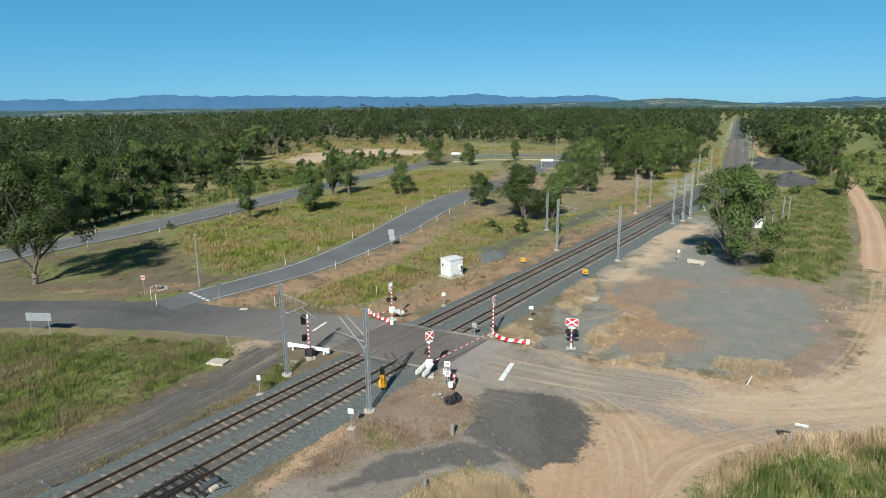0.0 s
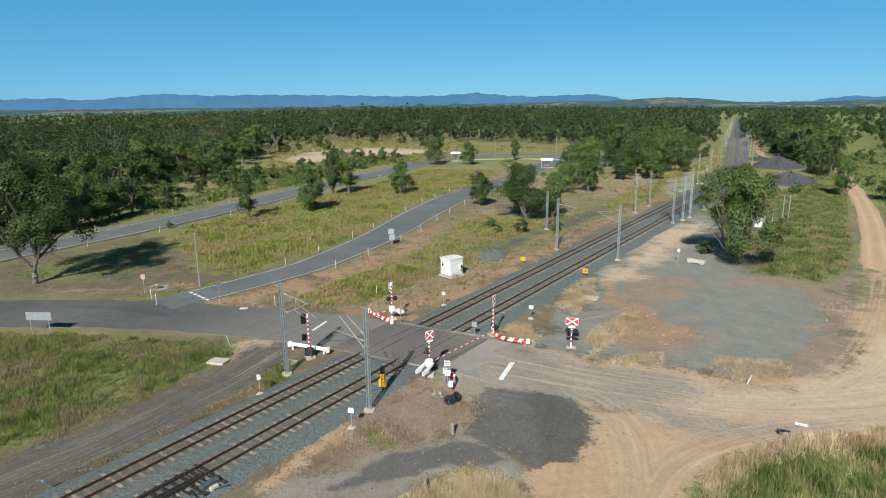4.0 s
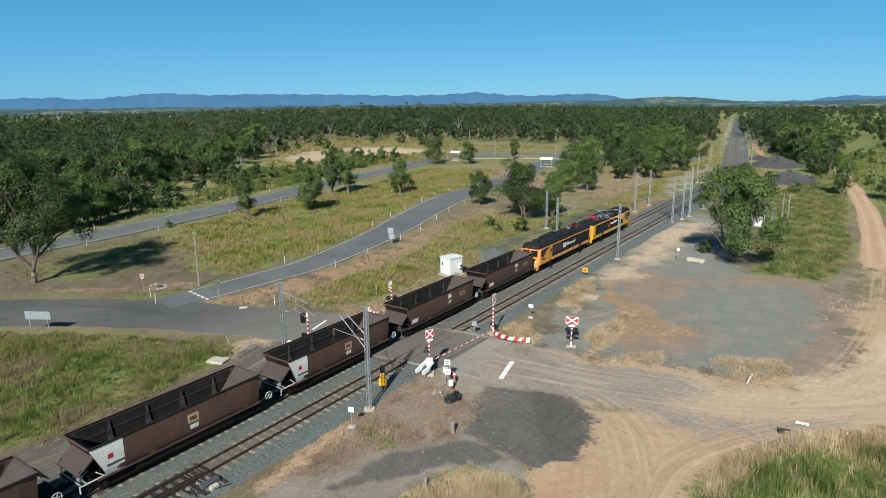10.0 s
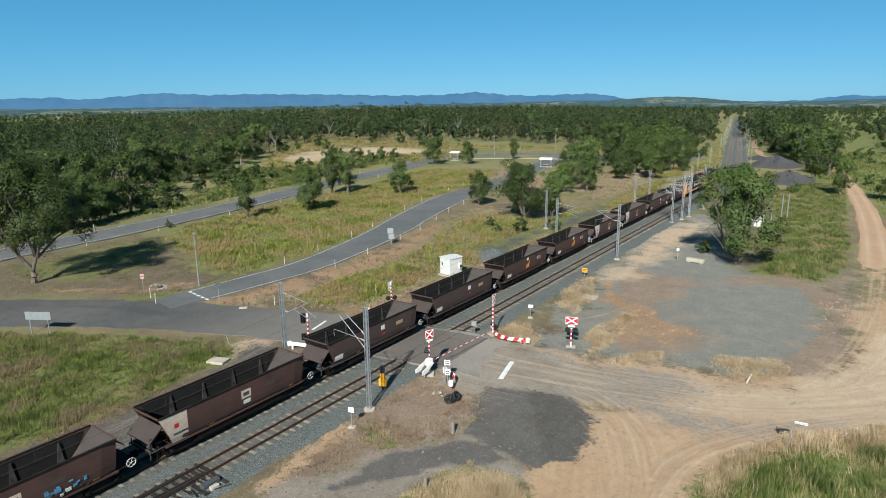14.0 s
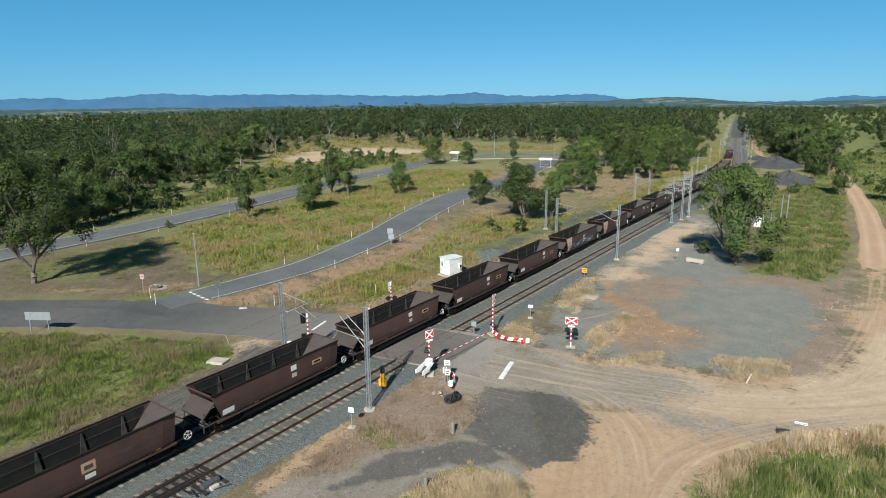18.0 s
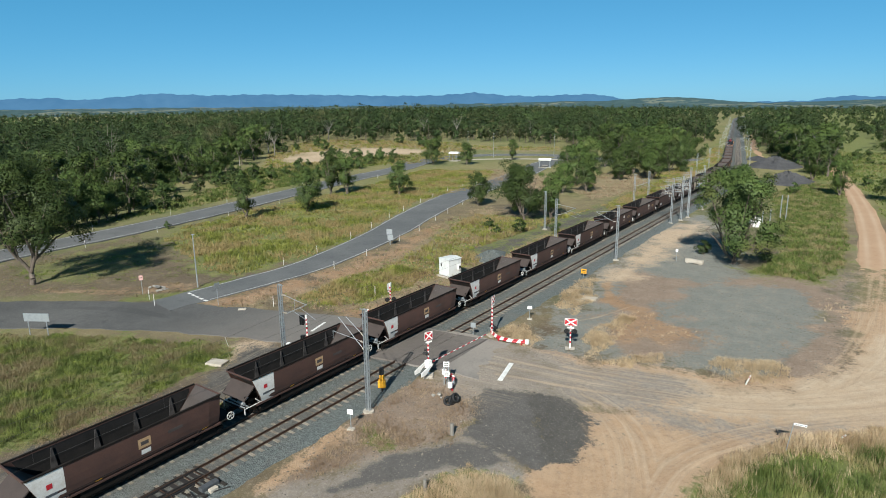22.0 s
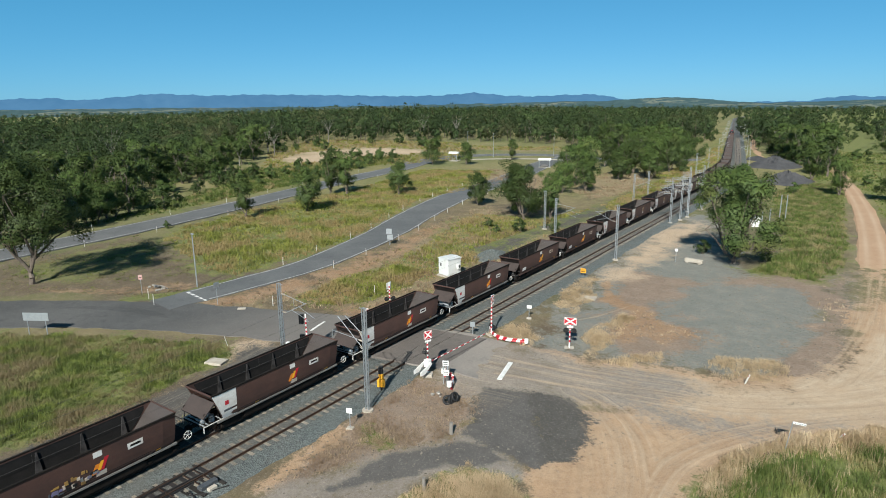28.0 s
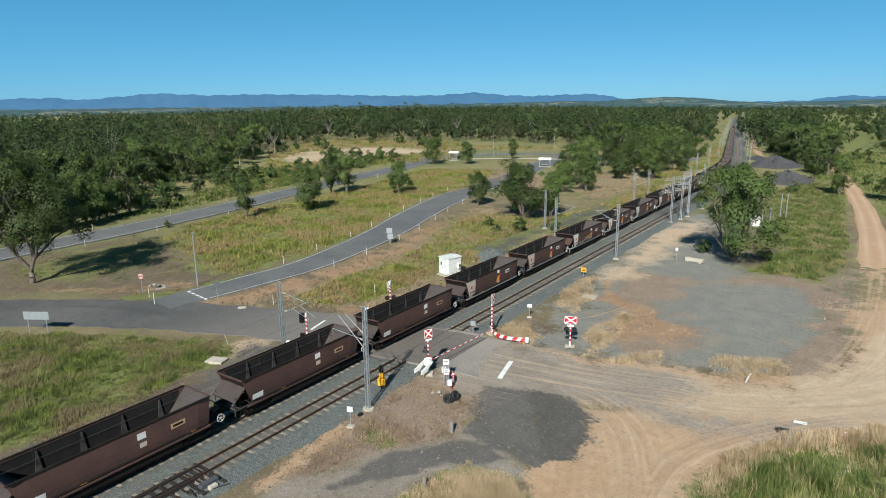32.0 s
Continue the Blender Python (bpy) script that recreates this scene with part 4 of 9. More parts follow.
RUTS = [   # wheel tracks worn into the dirt: plan line, half width
    ([(18.9, 42.0), (21.6, 40.4), (23.7, 37.9), (25.2, 34.9), (26.4, 31.2)], 0.30),
    ([(19.3, 42.9), (22.5, 41.5), (25.2, 38.5), (26.6, 35.4), (27.6, 32.0)], 0.30),
    ([(28.3, 33.3), (28.6, 37.2), (30.4, 41.3), (33.0, 44.8), (36.1, 48.4), (39.1, 50.8)], 0.30),
    ([(27.3, 33.8), (27.6, 37.8), (29.5, 42.3), (32.5, 46.0), (36.1, 49.7), (39.1, 52.8)], 0.30),
    ([(26.9, 48.9), (31.0, 51.4), (33.5, 54.3), (35.6, 59.2), (37.4, 69.0), (38.6, 81.0), (39.2, 96.5)], 0.36),
    ([(24.9, 49.8), (29.0, 50.8), (32.8, 53.5), (35.0, 58.8), (36.6, 67.6), (37.6, 79.2), (38.0, 94.2)], 0.36),
    ([(11.4, 45.2), (18.9, 46.3), (25.6, 46.8), (31.3, 49.3), (35.9, 52.8), (40.3, 57.8)], 0.42),
    ([(12.0, 42.1), (19.8, 43.9), (25.3, 44.9), (29.8, 46.6), (35.0, 49.8), (40.2, 54.1)], 0.40),
    ([(16.1, 46.9), (23.1, 48.1), (29.3, 49.5), (34.7, 53.6), (38.4, 60.4), (40.1, 67.4)], 0.36),
    ([(23.7, 29.7), (23.1, 31.6), (22.5, 33.3)], 0.20),
    ([(24.4, 29.8), (23.7, 32.0), (22.7, 34.3)], 0.20),
    ([(25.1, 30.3), (24.4, 32.5), (23.0, 35.3)], 0.22),
    ([(23.1, 29.3), (22.7, 30.6), (22.2, 32.1)], 0.18),
    ([(25.8, 30.8), (24.9, 32.9), (23.5, 35.7), (21.1, 38.5)], 0.20),
    ([(27.0, 31.6), (26.1, 34.3), (24.7, 37.3), (22.0, 40.6), (20.0, 41.7)], 0.16),
    ([(29.3, 33.8), (29.7, 37.5), (31.4, 41.2), (33.7, 44.9)], 0.20),
    ([(7.8, 57.3), (11.3, 57.5), (13.8, 60.9), (16.0, 67.4)], 0.25),
]


WAYS = [   # the lines that traffic follows over the dirt
    [(5.4, 43.1), (9.2, 43.8), (16.9, 45.0), (23.6, 46.4), (29.5, 48.1), (34.9, 51.7), (41.7, 58.8)],
    [(30.5, 49.5), (34.3, 53.9), (36.3, 61.8), (37.6, 72.9), (37.9, 92.5), (36.9, 119.2)],
    [(19.0, 43.6), (23.8, 40.3), (26.5, 35.4), (27.6, 32.0), (28.6, 27.7)],
    [(28.3, 28.5), (27.7, 32.7), (28.1, 37.2), (30.6, 42.1), (35.2, 47.5), (40.1, 51.8)],
    [(-6.1, 11.8), (-5.9, 15.0), (-5.7, 18.6), (-6.1, 23.1), (-6.5, 28.5), (-7.7, 34.4)],
]


def flow_field(P):
    """For each spot: distance across and along the nearest way, and how swept the surface is."""
    out, best = np.zeros((len(P), 3)), np.full(len(P), 1e9)
    near = np.flatnonzero((np.abs(P[:, 0] - 10) < 60) & (P[:, 1] > 0) & (P[:, 1] < 150))
    Q = P[near]
    b_, o_ = best[near], out[near]
    for k, way in enumerate(WAYS):
        ln = spline(way, 1.0)
        s0 = 30.0 * k
        for a, b in zip(ln, ln[1:]):
            v = b - a
            L = float(np.hypot(*v)) + 1e-9
            t = np.clip(((Q - a) @ v) / (L * L), 0, 1)
            q = Q - a - t[:, None] * v
            d = np.hypot(*q.T)
            m = d < b_
            b_[m] = d[m]
            o_[m, 0] = (d * np.sign(v[0] * q[:, 1] - v[1] * q[:, 0]))[m]
            o_[m, 1] = (s0 + t * L)[m]
            s0 += L
    o_[:, 2] = np.clip(1.3 - b_ / np.where(o_[:, 1] < 60, 8.0, 2.3), 0, 1)
    sw = np.max([zone_weight(Q, "dirt"), zone_weight(Q, "pale"), zone_weight(Q, "ash"), 0.7 * zone_weight(Q, "cinder")], axis=0)
    o_[:, 2] *= sw
    out[near] = o_
    return out


def rut_weight(P):
    w = np.zeros(len(P))
    for line, half in RUTS:
        ln = spline(line, 0.8)
        m = ((P > ln.min(0) - 2) & (P < ln.max(0) + 2)).all(1)
        if m.any():
            Q = P[m]
            d = np.full(len(Q), 1e9)
            for a, b in zip(ln, ln[1:]):
                v = b - a
                t = np.clip(((Q - a) @ v) / (v @ v + 1e-9), 0, 1)
                d = np.minimum(d, np.hypot(*(Q - a - t[:, None] * v).T))
            w[m] = np.maximum(w[m], np.clip(1.15 - d / half, 0, 1) * (0.75 + 0.35 * wobble(Q, 0.5)))
    return w


def build_ground():
    xs, ys = far_axis(-58, 46, 0.45, 4700), far_axis(8, 125, 0.45, 4700)
    xs = np.concatenate([xs[xs < 8], np.arange(8, 46, 0.18), xs[xs > 46]])
    ys = np.concatenate([ys[ys < 22], np.arange(22, 56, 0.18), ys[ys > 56]])
    X, Y = np.meshgrid(xs, ys)
    P = np.c_[X.ravel(), Y.ravel()]
    z = terrain(P)
    grass = zone_weight(P, "grass")
    z += grass * 0.08 * (wobble(P, 0.6) - 0.8) + 0.03 * wobble(P, 1.7) * (np.hypot(P[:, 0] - 36, P[:, 1]) < 120)
    nx, ny = len(xs), len(ys)
    i, j = np.meshgrid(np.arange(nx - 1), np.arange(ny - 1))
    a = (j * nx + i).ravel()
    ob = raw("ground", np.c_[P, z], np.c_[a, a + 1, a + 1 + nx, a + nx], M_GROUND)
    at = ob.data.attributes.new("plain", "FLOAT", "POINT")
    far = np.hypot(P[:, 0] - 36, P[:, 1])
    at.data.foreach_set("value", np.maximum(np.clip((far - 120) / 60, 0, 0.85), np.clip((-P[:, 0] - 62) / 30, 0, 0.42)).astype(np.float32))
    for kind in ("brown", "gold", "gravel", "red", "dirt", "orange", "pale", "ash", "grass", "cinder", "asphalt"):
        at = ob.data.attributes.new(kind, "FLOAT", "POINT")
        at.data.foreach_set("value", (grass if kind == "grass" else zone_weight(P, kind)).astype(np.float32))
    at = ob.data.attributes.new("smooth", "FLOAT", "POINT")
    at.data.foreach_set("value", np.max([zone_weight(P, "dirt"), zone_weight(P, "pale"), zone_weight(P, "ash"), zone_weight(P, "asphalt"), np.clip((far - 110) / 60, 0, 1)], axis=0).astype(np.float32))
    at = ob.data.attributes.new("flow", "FLOAT_VECTOR", "POINT")
    at.data.foreach_set("vector", flow_field(P).astype(np.float32).ravel())
    at = ob.data.attributes.new("rut", "FLOAT", "POINT")
    at.data.foreach_set("value", rut_weight(P).astype(np.float32))
    ob.data.polygons.foreach_set("use_smooth", [True] * len(ob.data.polygons))
    tagged(ob, "dry plain of brown soil, gravel, orange dirt and grass", "ground", kind="structure")


build_ground()


def build_hills():
    """Ranges on the horizon, their blue haze painted as emission: heading in degrees from the track's line, height in
    degrees over the eye.
    """
    m = bpy.data.materials.new("haze_glow_hills")
    m.use_nodes = True
    nt = m.node_tree
    b = nt.nodes["Principled BSDF"]
    # blue of the distant air, emitted by the hills over a near-black base
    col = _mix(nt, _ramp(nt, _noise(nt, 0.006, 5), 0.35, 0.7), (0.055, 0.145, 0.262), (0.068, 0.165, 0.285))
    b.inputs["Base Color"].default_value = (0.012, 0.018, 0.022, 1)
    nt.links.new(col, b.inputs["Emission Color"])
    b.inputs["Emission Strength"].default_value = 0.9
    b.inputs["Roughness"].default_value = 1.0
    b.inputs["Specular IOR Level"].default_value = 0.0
    main = [(-100, 0.5), (-85, 0.8), (-78, 0.55), (-70, 0.66), (-66.4, 0.74), (-64.5, 0.56), (-59.1, 1.08), (-55, 0.9), (-51.5, 0.97), (-45, 0.9), (-39.2, 0.76),
            (-35, 0.78), (-31.7, 1.0), (-29, 0.72), (-26.4, 0.62), (-23.5, 0.72), (-21, 0.74), (-18.5, 0.28), (-15, 0.05), (-10, -0.05), (-6, -0.02), (-4.7, 0.0), (-2.2, 0.36), (0.3, 0.26), (4, 0.4), (12, 0.5), (25, 0.3), (40, 0.6)]
    az = np.array([a for a, _ in main], float)
    el = np.array([e for _, e in main], float)
    A = np.arange(-100, 40, 0.25)
    E = np.interp(A, az, el) + 0.035 * np.sin(A * 3.1) + 0.025 * np.sin(A * 7.7 + 1)
    rows = []
    for depth, k in ((4250, 0.0), (4350, 0.45), (4450, 0.8), (4550, 1.0), (4650, 0.6)):
        bumps = 1 + 0.12 * np.sin(A * 5.3 + depth) * (k < 1)
        h = 22.1 + np.tan(np.radians(E * k * bumps)) * depth - (1 - k) * 34
        rows.append(np.c_[35.9 + np.sin(np.radians(A)) * depth, np.cos(np.radians(A)) * depth, h])
    n = len(A)
    i = np.arange(n - 1)
    f = np.vstack([np.c_[i + r * n, i + 1 + r * n, i + 1 + (r + 1) * n, i + (r + 1) * n] for r in range(4)])
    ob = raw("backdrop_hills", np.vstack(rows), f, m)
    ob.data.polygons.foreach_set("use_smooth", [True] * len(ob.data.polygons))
    tagged(ob, "long mountain range on the horizon, its haze painted as a blue glow", "hills", kind="structure")


build_hills()


def build_low_hills():
    """Nearer green and tawny country before the ranges, tinted with painted haze: low wooded rises and paddocks."""
    m = bpy.data.materials.new("haze_tinted_country")
    m.use_nodes = True
    nt = m.node_tree
    b = nt.nodes["Principled BSDF"]
    # woods and paddocks shifted towards blue-teal: distance haze put into the base colour
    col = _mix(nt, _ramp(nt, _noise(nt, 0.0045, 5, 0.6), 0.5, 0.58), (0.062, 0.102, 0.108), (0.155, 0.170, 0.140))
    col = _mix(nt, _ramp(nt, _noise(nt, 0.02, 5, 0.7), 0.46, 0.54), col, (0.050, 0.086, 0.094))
    nt.links.new(col, b.inputs["Base Color"])
    b.inputs["Roughness"].default_value = 1.0
    b.inputs["Specular IOR Level"].default_value = 0.0
    for name, dist, pts in (("backdrop_rise", 3300, [(-100, -0.12), (-62, -0.1), (-40, -0.1), (-34, -0.02), (-28, 0.08), (-24, 0.12), (-20, 0.16), (-17, 0.34), (-14.5, 0.40), (-12, 0.24), (-10, 0.0), (-8, -0.12), (-5, -0.1), (-3, 0.0), (0, 0.05), (4, 0.1), (12, 0.2), (40, 0.1)]),
                            ("backdrop_rise", 2300, [(-100, -0.2), (-60, -0.22), (-45, -0.25), (-30, -0.16), (-22, -0.1), (-15, -0.06), (-10, -0.2), (-6, -0.1), (-2, -0.06), (2, 0.05), (8, 0.1), (40, 0.0)])):
        A = np.arange(-100, 40, 0.2)
        E = np.interp(A, [a for a, _ in pts], [e for _, e in pts]) + 0.05 * (wobble(np.c_[A, np.full(len(A), dist * 0.01)], 3.0))
        rows = []
        for d, k in ((-420, 0.0), (-280, 0.4), (-120, 0.85), (0, 1.0), (200, 0.5)):
            h = 22.1 + np.tan(np.radians(E)) * dist
            rows.append(np.c_[35.9 + np.sin(np.radians(A)) * (dist + d), np.cos(np.radians(A)) * (dist + d), -9 + (h + 9) * k])
        n = len(A)
        i = np.arange(n - 1)
        f = np.vstack([np.c_[i + r * n, i + 1 + r * n, i + 1 + (r + 1) * n, i + (r + 1) * n] for r in range(4)])
        tagged(raw(name, np.vstack(rows), f, m), "low wooded rise with tawny paddocks far off, haze painted into its colours", "hills", kind="structure")


build_low_hills()

# ---------------------------------------------------------------- roads
HIGHWAY = spline([(-62, -60), (-68, -10), (-74.5, 36.8), (-76.5, 55), (-80.5, 76), (-86.0, 98), (-97, 141), (-103, 172), (-112, 200), (-114, 222), (-104, 242), (-84, 252), (-60, 246), (-40, 236), (-22, 262)], 3)
RAMP = spline([(-29.9, 36.8), (-29.3, 41.6), (-28.8, 49), (-28.5, 57.5), (-30.3, 68), (-34.2, 83), (-39.2, 97), (-44.0, 112), (-48, 127), (-51, 143), (-54, 165), (-60, 190), (-66, 215), (-70, 248)], 2)
CROSS = spline([(-110, -18), (-75, 3), (-55, 16.5), (-43, 25), (-33, 31.5), (-22, 37), (-12, 40.5), (-5, 42.4), (1, 43.6), (8, 44.6), (16, 45.4), (25, 46.8)], 1.5)


def road(name, line, left, right, top, mat, label):
    ob = ribbon(name, line, left, right, top, 0.14, mat)
    tagged(ob, label, "road", kind="structure")
    return ob


def cross_top(line):
    x = line[:, 0]
    return np.interp(x, [-110, -20, -4.5, 8.6, 13.5, 24], [GROUND + 0.045, GROUND + 0.045, 0.0, 0.0, GROUND - 0.10, GROUND - 0.10])


hw_half = np.interp(HIGHWAY[:, 1], [-60, 40, 120, 300], [4.4, 4.4, 4.6, 5.2])
road("road_highway", HIGHWAY, -hw_half, hw_half, GROUND + 0.10, M_ROAD, "two-lane sealed grey highway through bush")
rp_half = np.interp(RAMP[:, 1], [40, 60, 90, 140], [2.6, 3.0, 3.9, 4.6])
ramp = road("road_ramp", RAMP, -rp_half, rp_half, GROUND + 0.08, M_ROAD, "curved sealed side road with worn white edge lines")
_w, _e = CROSS[:, 0] < -3.2, CROSS[:, 0] > -4.8
road("road_crossing_west", CROSS[_w], np.interp(CROSS[_w, 0], [-50, -20, -3], [-4.6, -4.0, -3.9]), np.interp(CROSS[_w, 0], [-50, -20, -3], [4.8, 4.4, 4.5]), cross_top(CROSS[_w]), M_ROAD_OLD, "worn dark grey sealed road leading to the railway")
CROSS = CROSS[_e & (CROSS[:, 0] < 13.0)]
crossing = road("road_crossing", CROSS, np.interp(CROSS[:, 0], [-50, -20, 10, 25], [-4.6, -4.0, -3.9, -5.0]), np.interp(CROSS[:, 0], [-50, -20, 10, 25], [4.8, 4.4, 4.6, 5.5]), cross_top(CROSS), M_CROSS, "worn grey-brown sealed road over the railway")


EARTH = spline([(39.2, 84), (38.7, 95), (38.1, 118), (37.2, 140), (35.4, 165), (33.0, 190), (31.2, 207), (28.5, 232), (26.5, 260)], 1.5)


def earth_road():
    half = np.interp(EARTH[:, 1], [46, 60, 90, 200], [3.6, 2.9, 2.3, 1.9])
    t = np.gradient(EARTH, axis=0)
    t /= np.hypot(*t.T)[:, None]
    nr = np.c_[t[:, 1], -t[:, 0]]
    k = np.arange(len(EARTH))
    cols = np.linspace(-1, 1, 17)
    rows, path = [], []
    for c in cols:
        w = half * c + (abs(c) > 0.9) * (0.16 * np.sin(k * 0.31) + 0.10 * np.sin(k * 0.83 + c))
        z = GROUND + 0.07 - 0.05 * abs(c) ** 3 - 0.12 * (abs(c) > 0.97) - 0.02 * np.exp(-((abs(c) - 0.45) / 0.14) ** 2)
        q = EARTH + nr * w[:, None]
        rows.append(np.c_[q, z - GROUND + np.maximum(terrain(q), terrain(EARTH)) + 0.05 - 0.30 * np.clip(1 - (EARTH[:, 1] - 84) / 26, 0, 1) + 0.10 * wobble(q, 0.9) * np.clip(1 - (EARTH[:, 1] - 84) / 30, 0, 1)])
        path.append(np.full(len(k), np.exp(-((abs(c) - 0.45) / 0.17) ** 2)) * (0.8 + 0.2 * np.sin(k * 0.37)))
    n = len(k)
    i = np.arange(n - 1)
    f = np.vstack([np.c_[i + a * n, i + (a + 1) * n, i + 1 + (a + 1) * n, i + 1 + a * n] for a in range(16)])
    ob = raw("road_earth", np.vstack(rows), f, M_EARTH)
    at = ob.data.attributes.new("path", "FLOAT", "POINT")
    at.data.foreach_set("value", np.concatenate(path).astype(np.float32))
    tagged(ob, "graded orange earth road with pale wheel tracks", "road", kind="structure")


earth_road()


def service_track():
    """Bare strip worn by vehicles beside the far line."""
    ys = np.arange(240, 760, 4.0)
    ln = np.c_[track_x(ys) + 11.5 + 0.8 * np.sin(ys * 0.05), ys]
    hw = 1.15 + 0.35 * np.sin(ys * 0.21) + 0.25 * np.sin(ys * 0.53)
    tagged(ribbon("road_service", ln, -hw, hw, terrain(ln) + 0.09, 0.14, M_EARTH), "bare pale service track beside the railway", "road", kind="structure")


service_track()


def line_marks():
    for nm, ln, off, top in (("edge_line", RAMP, -rp_half + 0.25, GROUND + 0.086), ("edge_line", RAMP, rp_half - 0.25, GROUND + 0.086),
                             ("edge_line", HIGHWAY, hw_half - 0.6, GROUND + 0.106), ("edge_line", HIGHWAY, -hw_half + 0.6, GROUND + 0.106)):
        m = (ln[:, 1] > 41) if ln is RAMP else (ln[:, 1] > 0)
        ribbon(nm, ln[m], (off - 0.09)[m], (off + 0.09)[m], top, 0.006, M_LINE, ramp if ln is RAMP else bpy.data.objects["road_highway"])
    for k in range(5):      # give-way dashes at the mouth of the side road
        bm = NB()
        bx(bm, -0.32, 0.32, -0.17, 0.17, 0, 0.006)
        part("give_way_dash", bm, M_MARK, ramp, at=pose(-31.2 + k * 1.06, 41.5 - k * 0.16, GROUND + 0.085, 0, 0, -8))
    for x, y, rz, ln in ((12.43, 42.95, 13.4, 3.7), (-8.95, 41.7, 16, 2.8)):      # stop lines
        bm = NB()
        hw = 0.2 if x > 0 else 0.13
        bx(bm, -hw, hw, -ln / 2, ln / 2, -0.03, 0.008)
        part("stop_line", bm, M_MARK, crossing, at=pose(x, y, float(cross_top(np.array([[x, y]]))[0]) + 0.004 if x < 0 else float(terrain(np.array([[x, y]]))[0]) + 0.05, 0, 0, rz))
    bm = NB()      # dark tyre-rubber stain where vehicles turn
    sm = [(-38.6, 30.2), (-36, 31.2), (-33, 32.6), (-30, 33.6), (-26.5, 34.4), (-24.6, 34.9), (-26.8, 35.4), (-30.4, 35.0), (-33.6, 33.8), (-36.4, 32.2)]
    prism(bm, sm, "z", GROUND + 0.03, GROUND + 0.052)
    part("tyre_stain", bm, M_TAR, bpy.data.objects["road_crossing_west"])


line_marks()

# ---------------------------------------------------------------- railway
TRACK_B = 3.78


def build_ballast():
    ys = np.concatenate([np.arange(-760, 0, 20.0), np.arange(0, 180, 1.0), np.arange(180, 1100, 8.0)])
    prof = [(-2.75, -0.42, 0), (-1.65, -0.195, 0), (-1.35, -0.175, 0.15), (-0.56, -0.17, 0.8), (0.56, -0.17, 0.8), (1.35, -0.175, 0.25), (1.9, -0.20, 0),
            (2.45, -0.175, 0.2), (TRACK_B - 0.56, -0.17, 0.55), (TRACK_B + 0.56, -0.17, 0.55), (TRACK_B + 1.35, -0.175, 0.1), (6.0, -0.20, 0), (7.6, -0.42, 0)]
    rows, rust = [], []
    for px_, pz, r in prof:
        edge = abs(px_ - 2) > 3.5
        rows.append(np.c_[track_x(ys) + px_ + 0.30 * wobble(np.c_[ys, np.full(len(ys), 5.0 * px_)], 0.9) * edge, ys, np.full(len(ys), pz) + 0.012 * np.sin(ys * 9.1 + px_ * 7)])
        rust.append(np.where(ys > 170, max(r, 0.15), r))
    n = len(ys)
    i = np.arange(n - 1)
    f = np.vstack([np.c_[i + k * n, i + (k + 1) * n, i + 1 + (k + 1) * n, i + 1 + k * n] for k in range(len(prof) - 1)])
    ob = raw("ballast_bed", np.vstack(rows), f, M_BALLAST)
    at = ob.data.attributes.new("rust", "FLOAT", "POINT")
    at.data.foreach_set("value", np.concatenate(rust).astype(np.float32))
    tagged(ob, "blue-grey crushed stone ballast under two tracks", "ballast", kind="structure")


build_ballast()


M_DIRTY = material("coal_dusted_sleeper", (0.15, 0.135, 0.118), 0.9, 0, (0.09, 0.078, 0.068), 0.4, 1.5, 14)


def build_track(off, name, label):
    root = tagged(empty(name), label, "railway track", "railway tracks", "structure")
    ys = np.concatenate([[-760], np.arange(0, 180, 6.0), np.arange(180, 1100, 6.0)])
    for s in (-0.566, 0.566):
        prof = [(-0.07, -0.165), (-0.07, -0.15), (-0.012, -0.135), (-0.012, -0.04), (-0.036, -0.03), (-0.036, 0.0), (0.036, 0.0), (0.036, -0.03), (0.012, -0.04), (0.012, -0.135), (0.07, -0.15), (0.07, -0.165)]
        n = len(ys)
        v = np.vstack([np.c_[track_x(ys) + off + s + a, ys, np.full(n, b)] for a, b in prof])
        i = np.arange(n - 1)
        f = np.vstack([np.c_[i + k * n, i + (k + 1) * n, i + 1 + (k + 1) * n, i + 1 + k * n] for k in range(len(prof) - 1)])
        raw("rail", v, f, M_RAIL, root)
    bm = NB()
    prism(bm, [(-1.2, -0.15), (-0.85, -0.14), (-0.25, -0.165), (0.25, -0.165), (0.85, -0.14), (1.2, -0.15), (1.2, -0.3), (-1.2, -0.3)], "y", -0.11, 0.11)
    first = None
    y = 6.0
    while y < 120:
        if not 38.4 < y - 0.02 * off < 48.3:
            if first is None:
                first = part("sleeper", bm, M_SLEEPER, root, at=pose(off, y, 0))
            else:
                again("sleeper", first, root, pose(off + random.uniform(-0.02, 0.02), y, random.uniform(-0.008, 0.004), 0, 0, random.uniform(-0.6, 0.6)))
        y += 0.685
    bm = NB()
    for y in np.arange(120, 420, 0.685):
        m = track_pose(float(y), off)
        bx(bm, -1.2, 1.2, -0.11, 0.11, -0.3, -0.145, m)
    rest = part("far_sleepers", bm, M_DIRTY, root)
    rest["kind"] = "stuff"
    return root


track_a = build_track(0.0, "railway_track", "straight narrow-gauge track with brown steel rails on concrete sleepers")
track_b = build_track(TRACK_B, "railway_track", "parallel narrow-gauge track with concrete sleepers and a turnout")


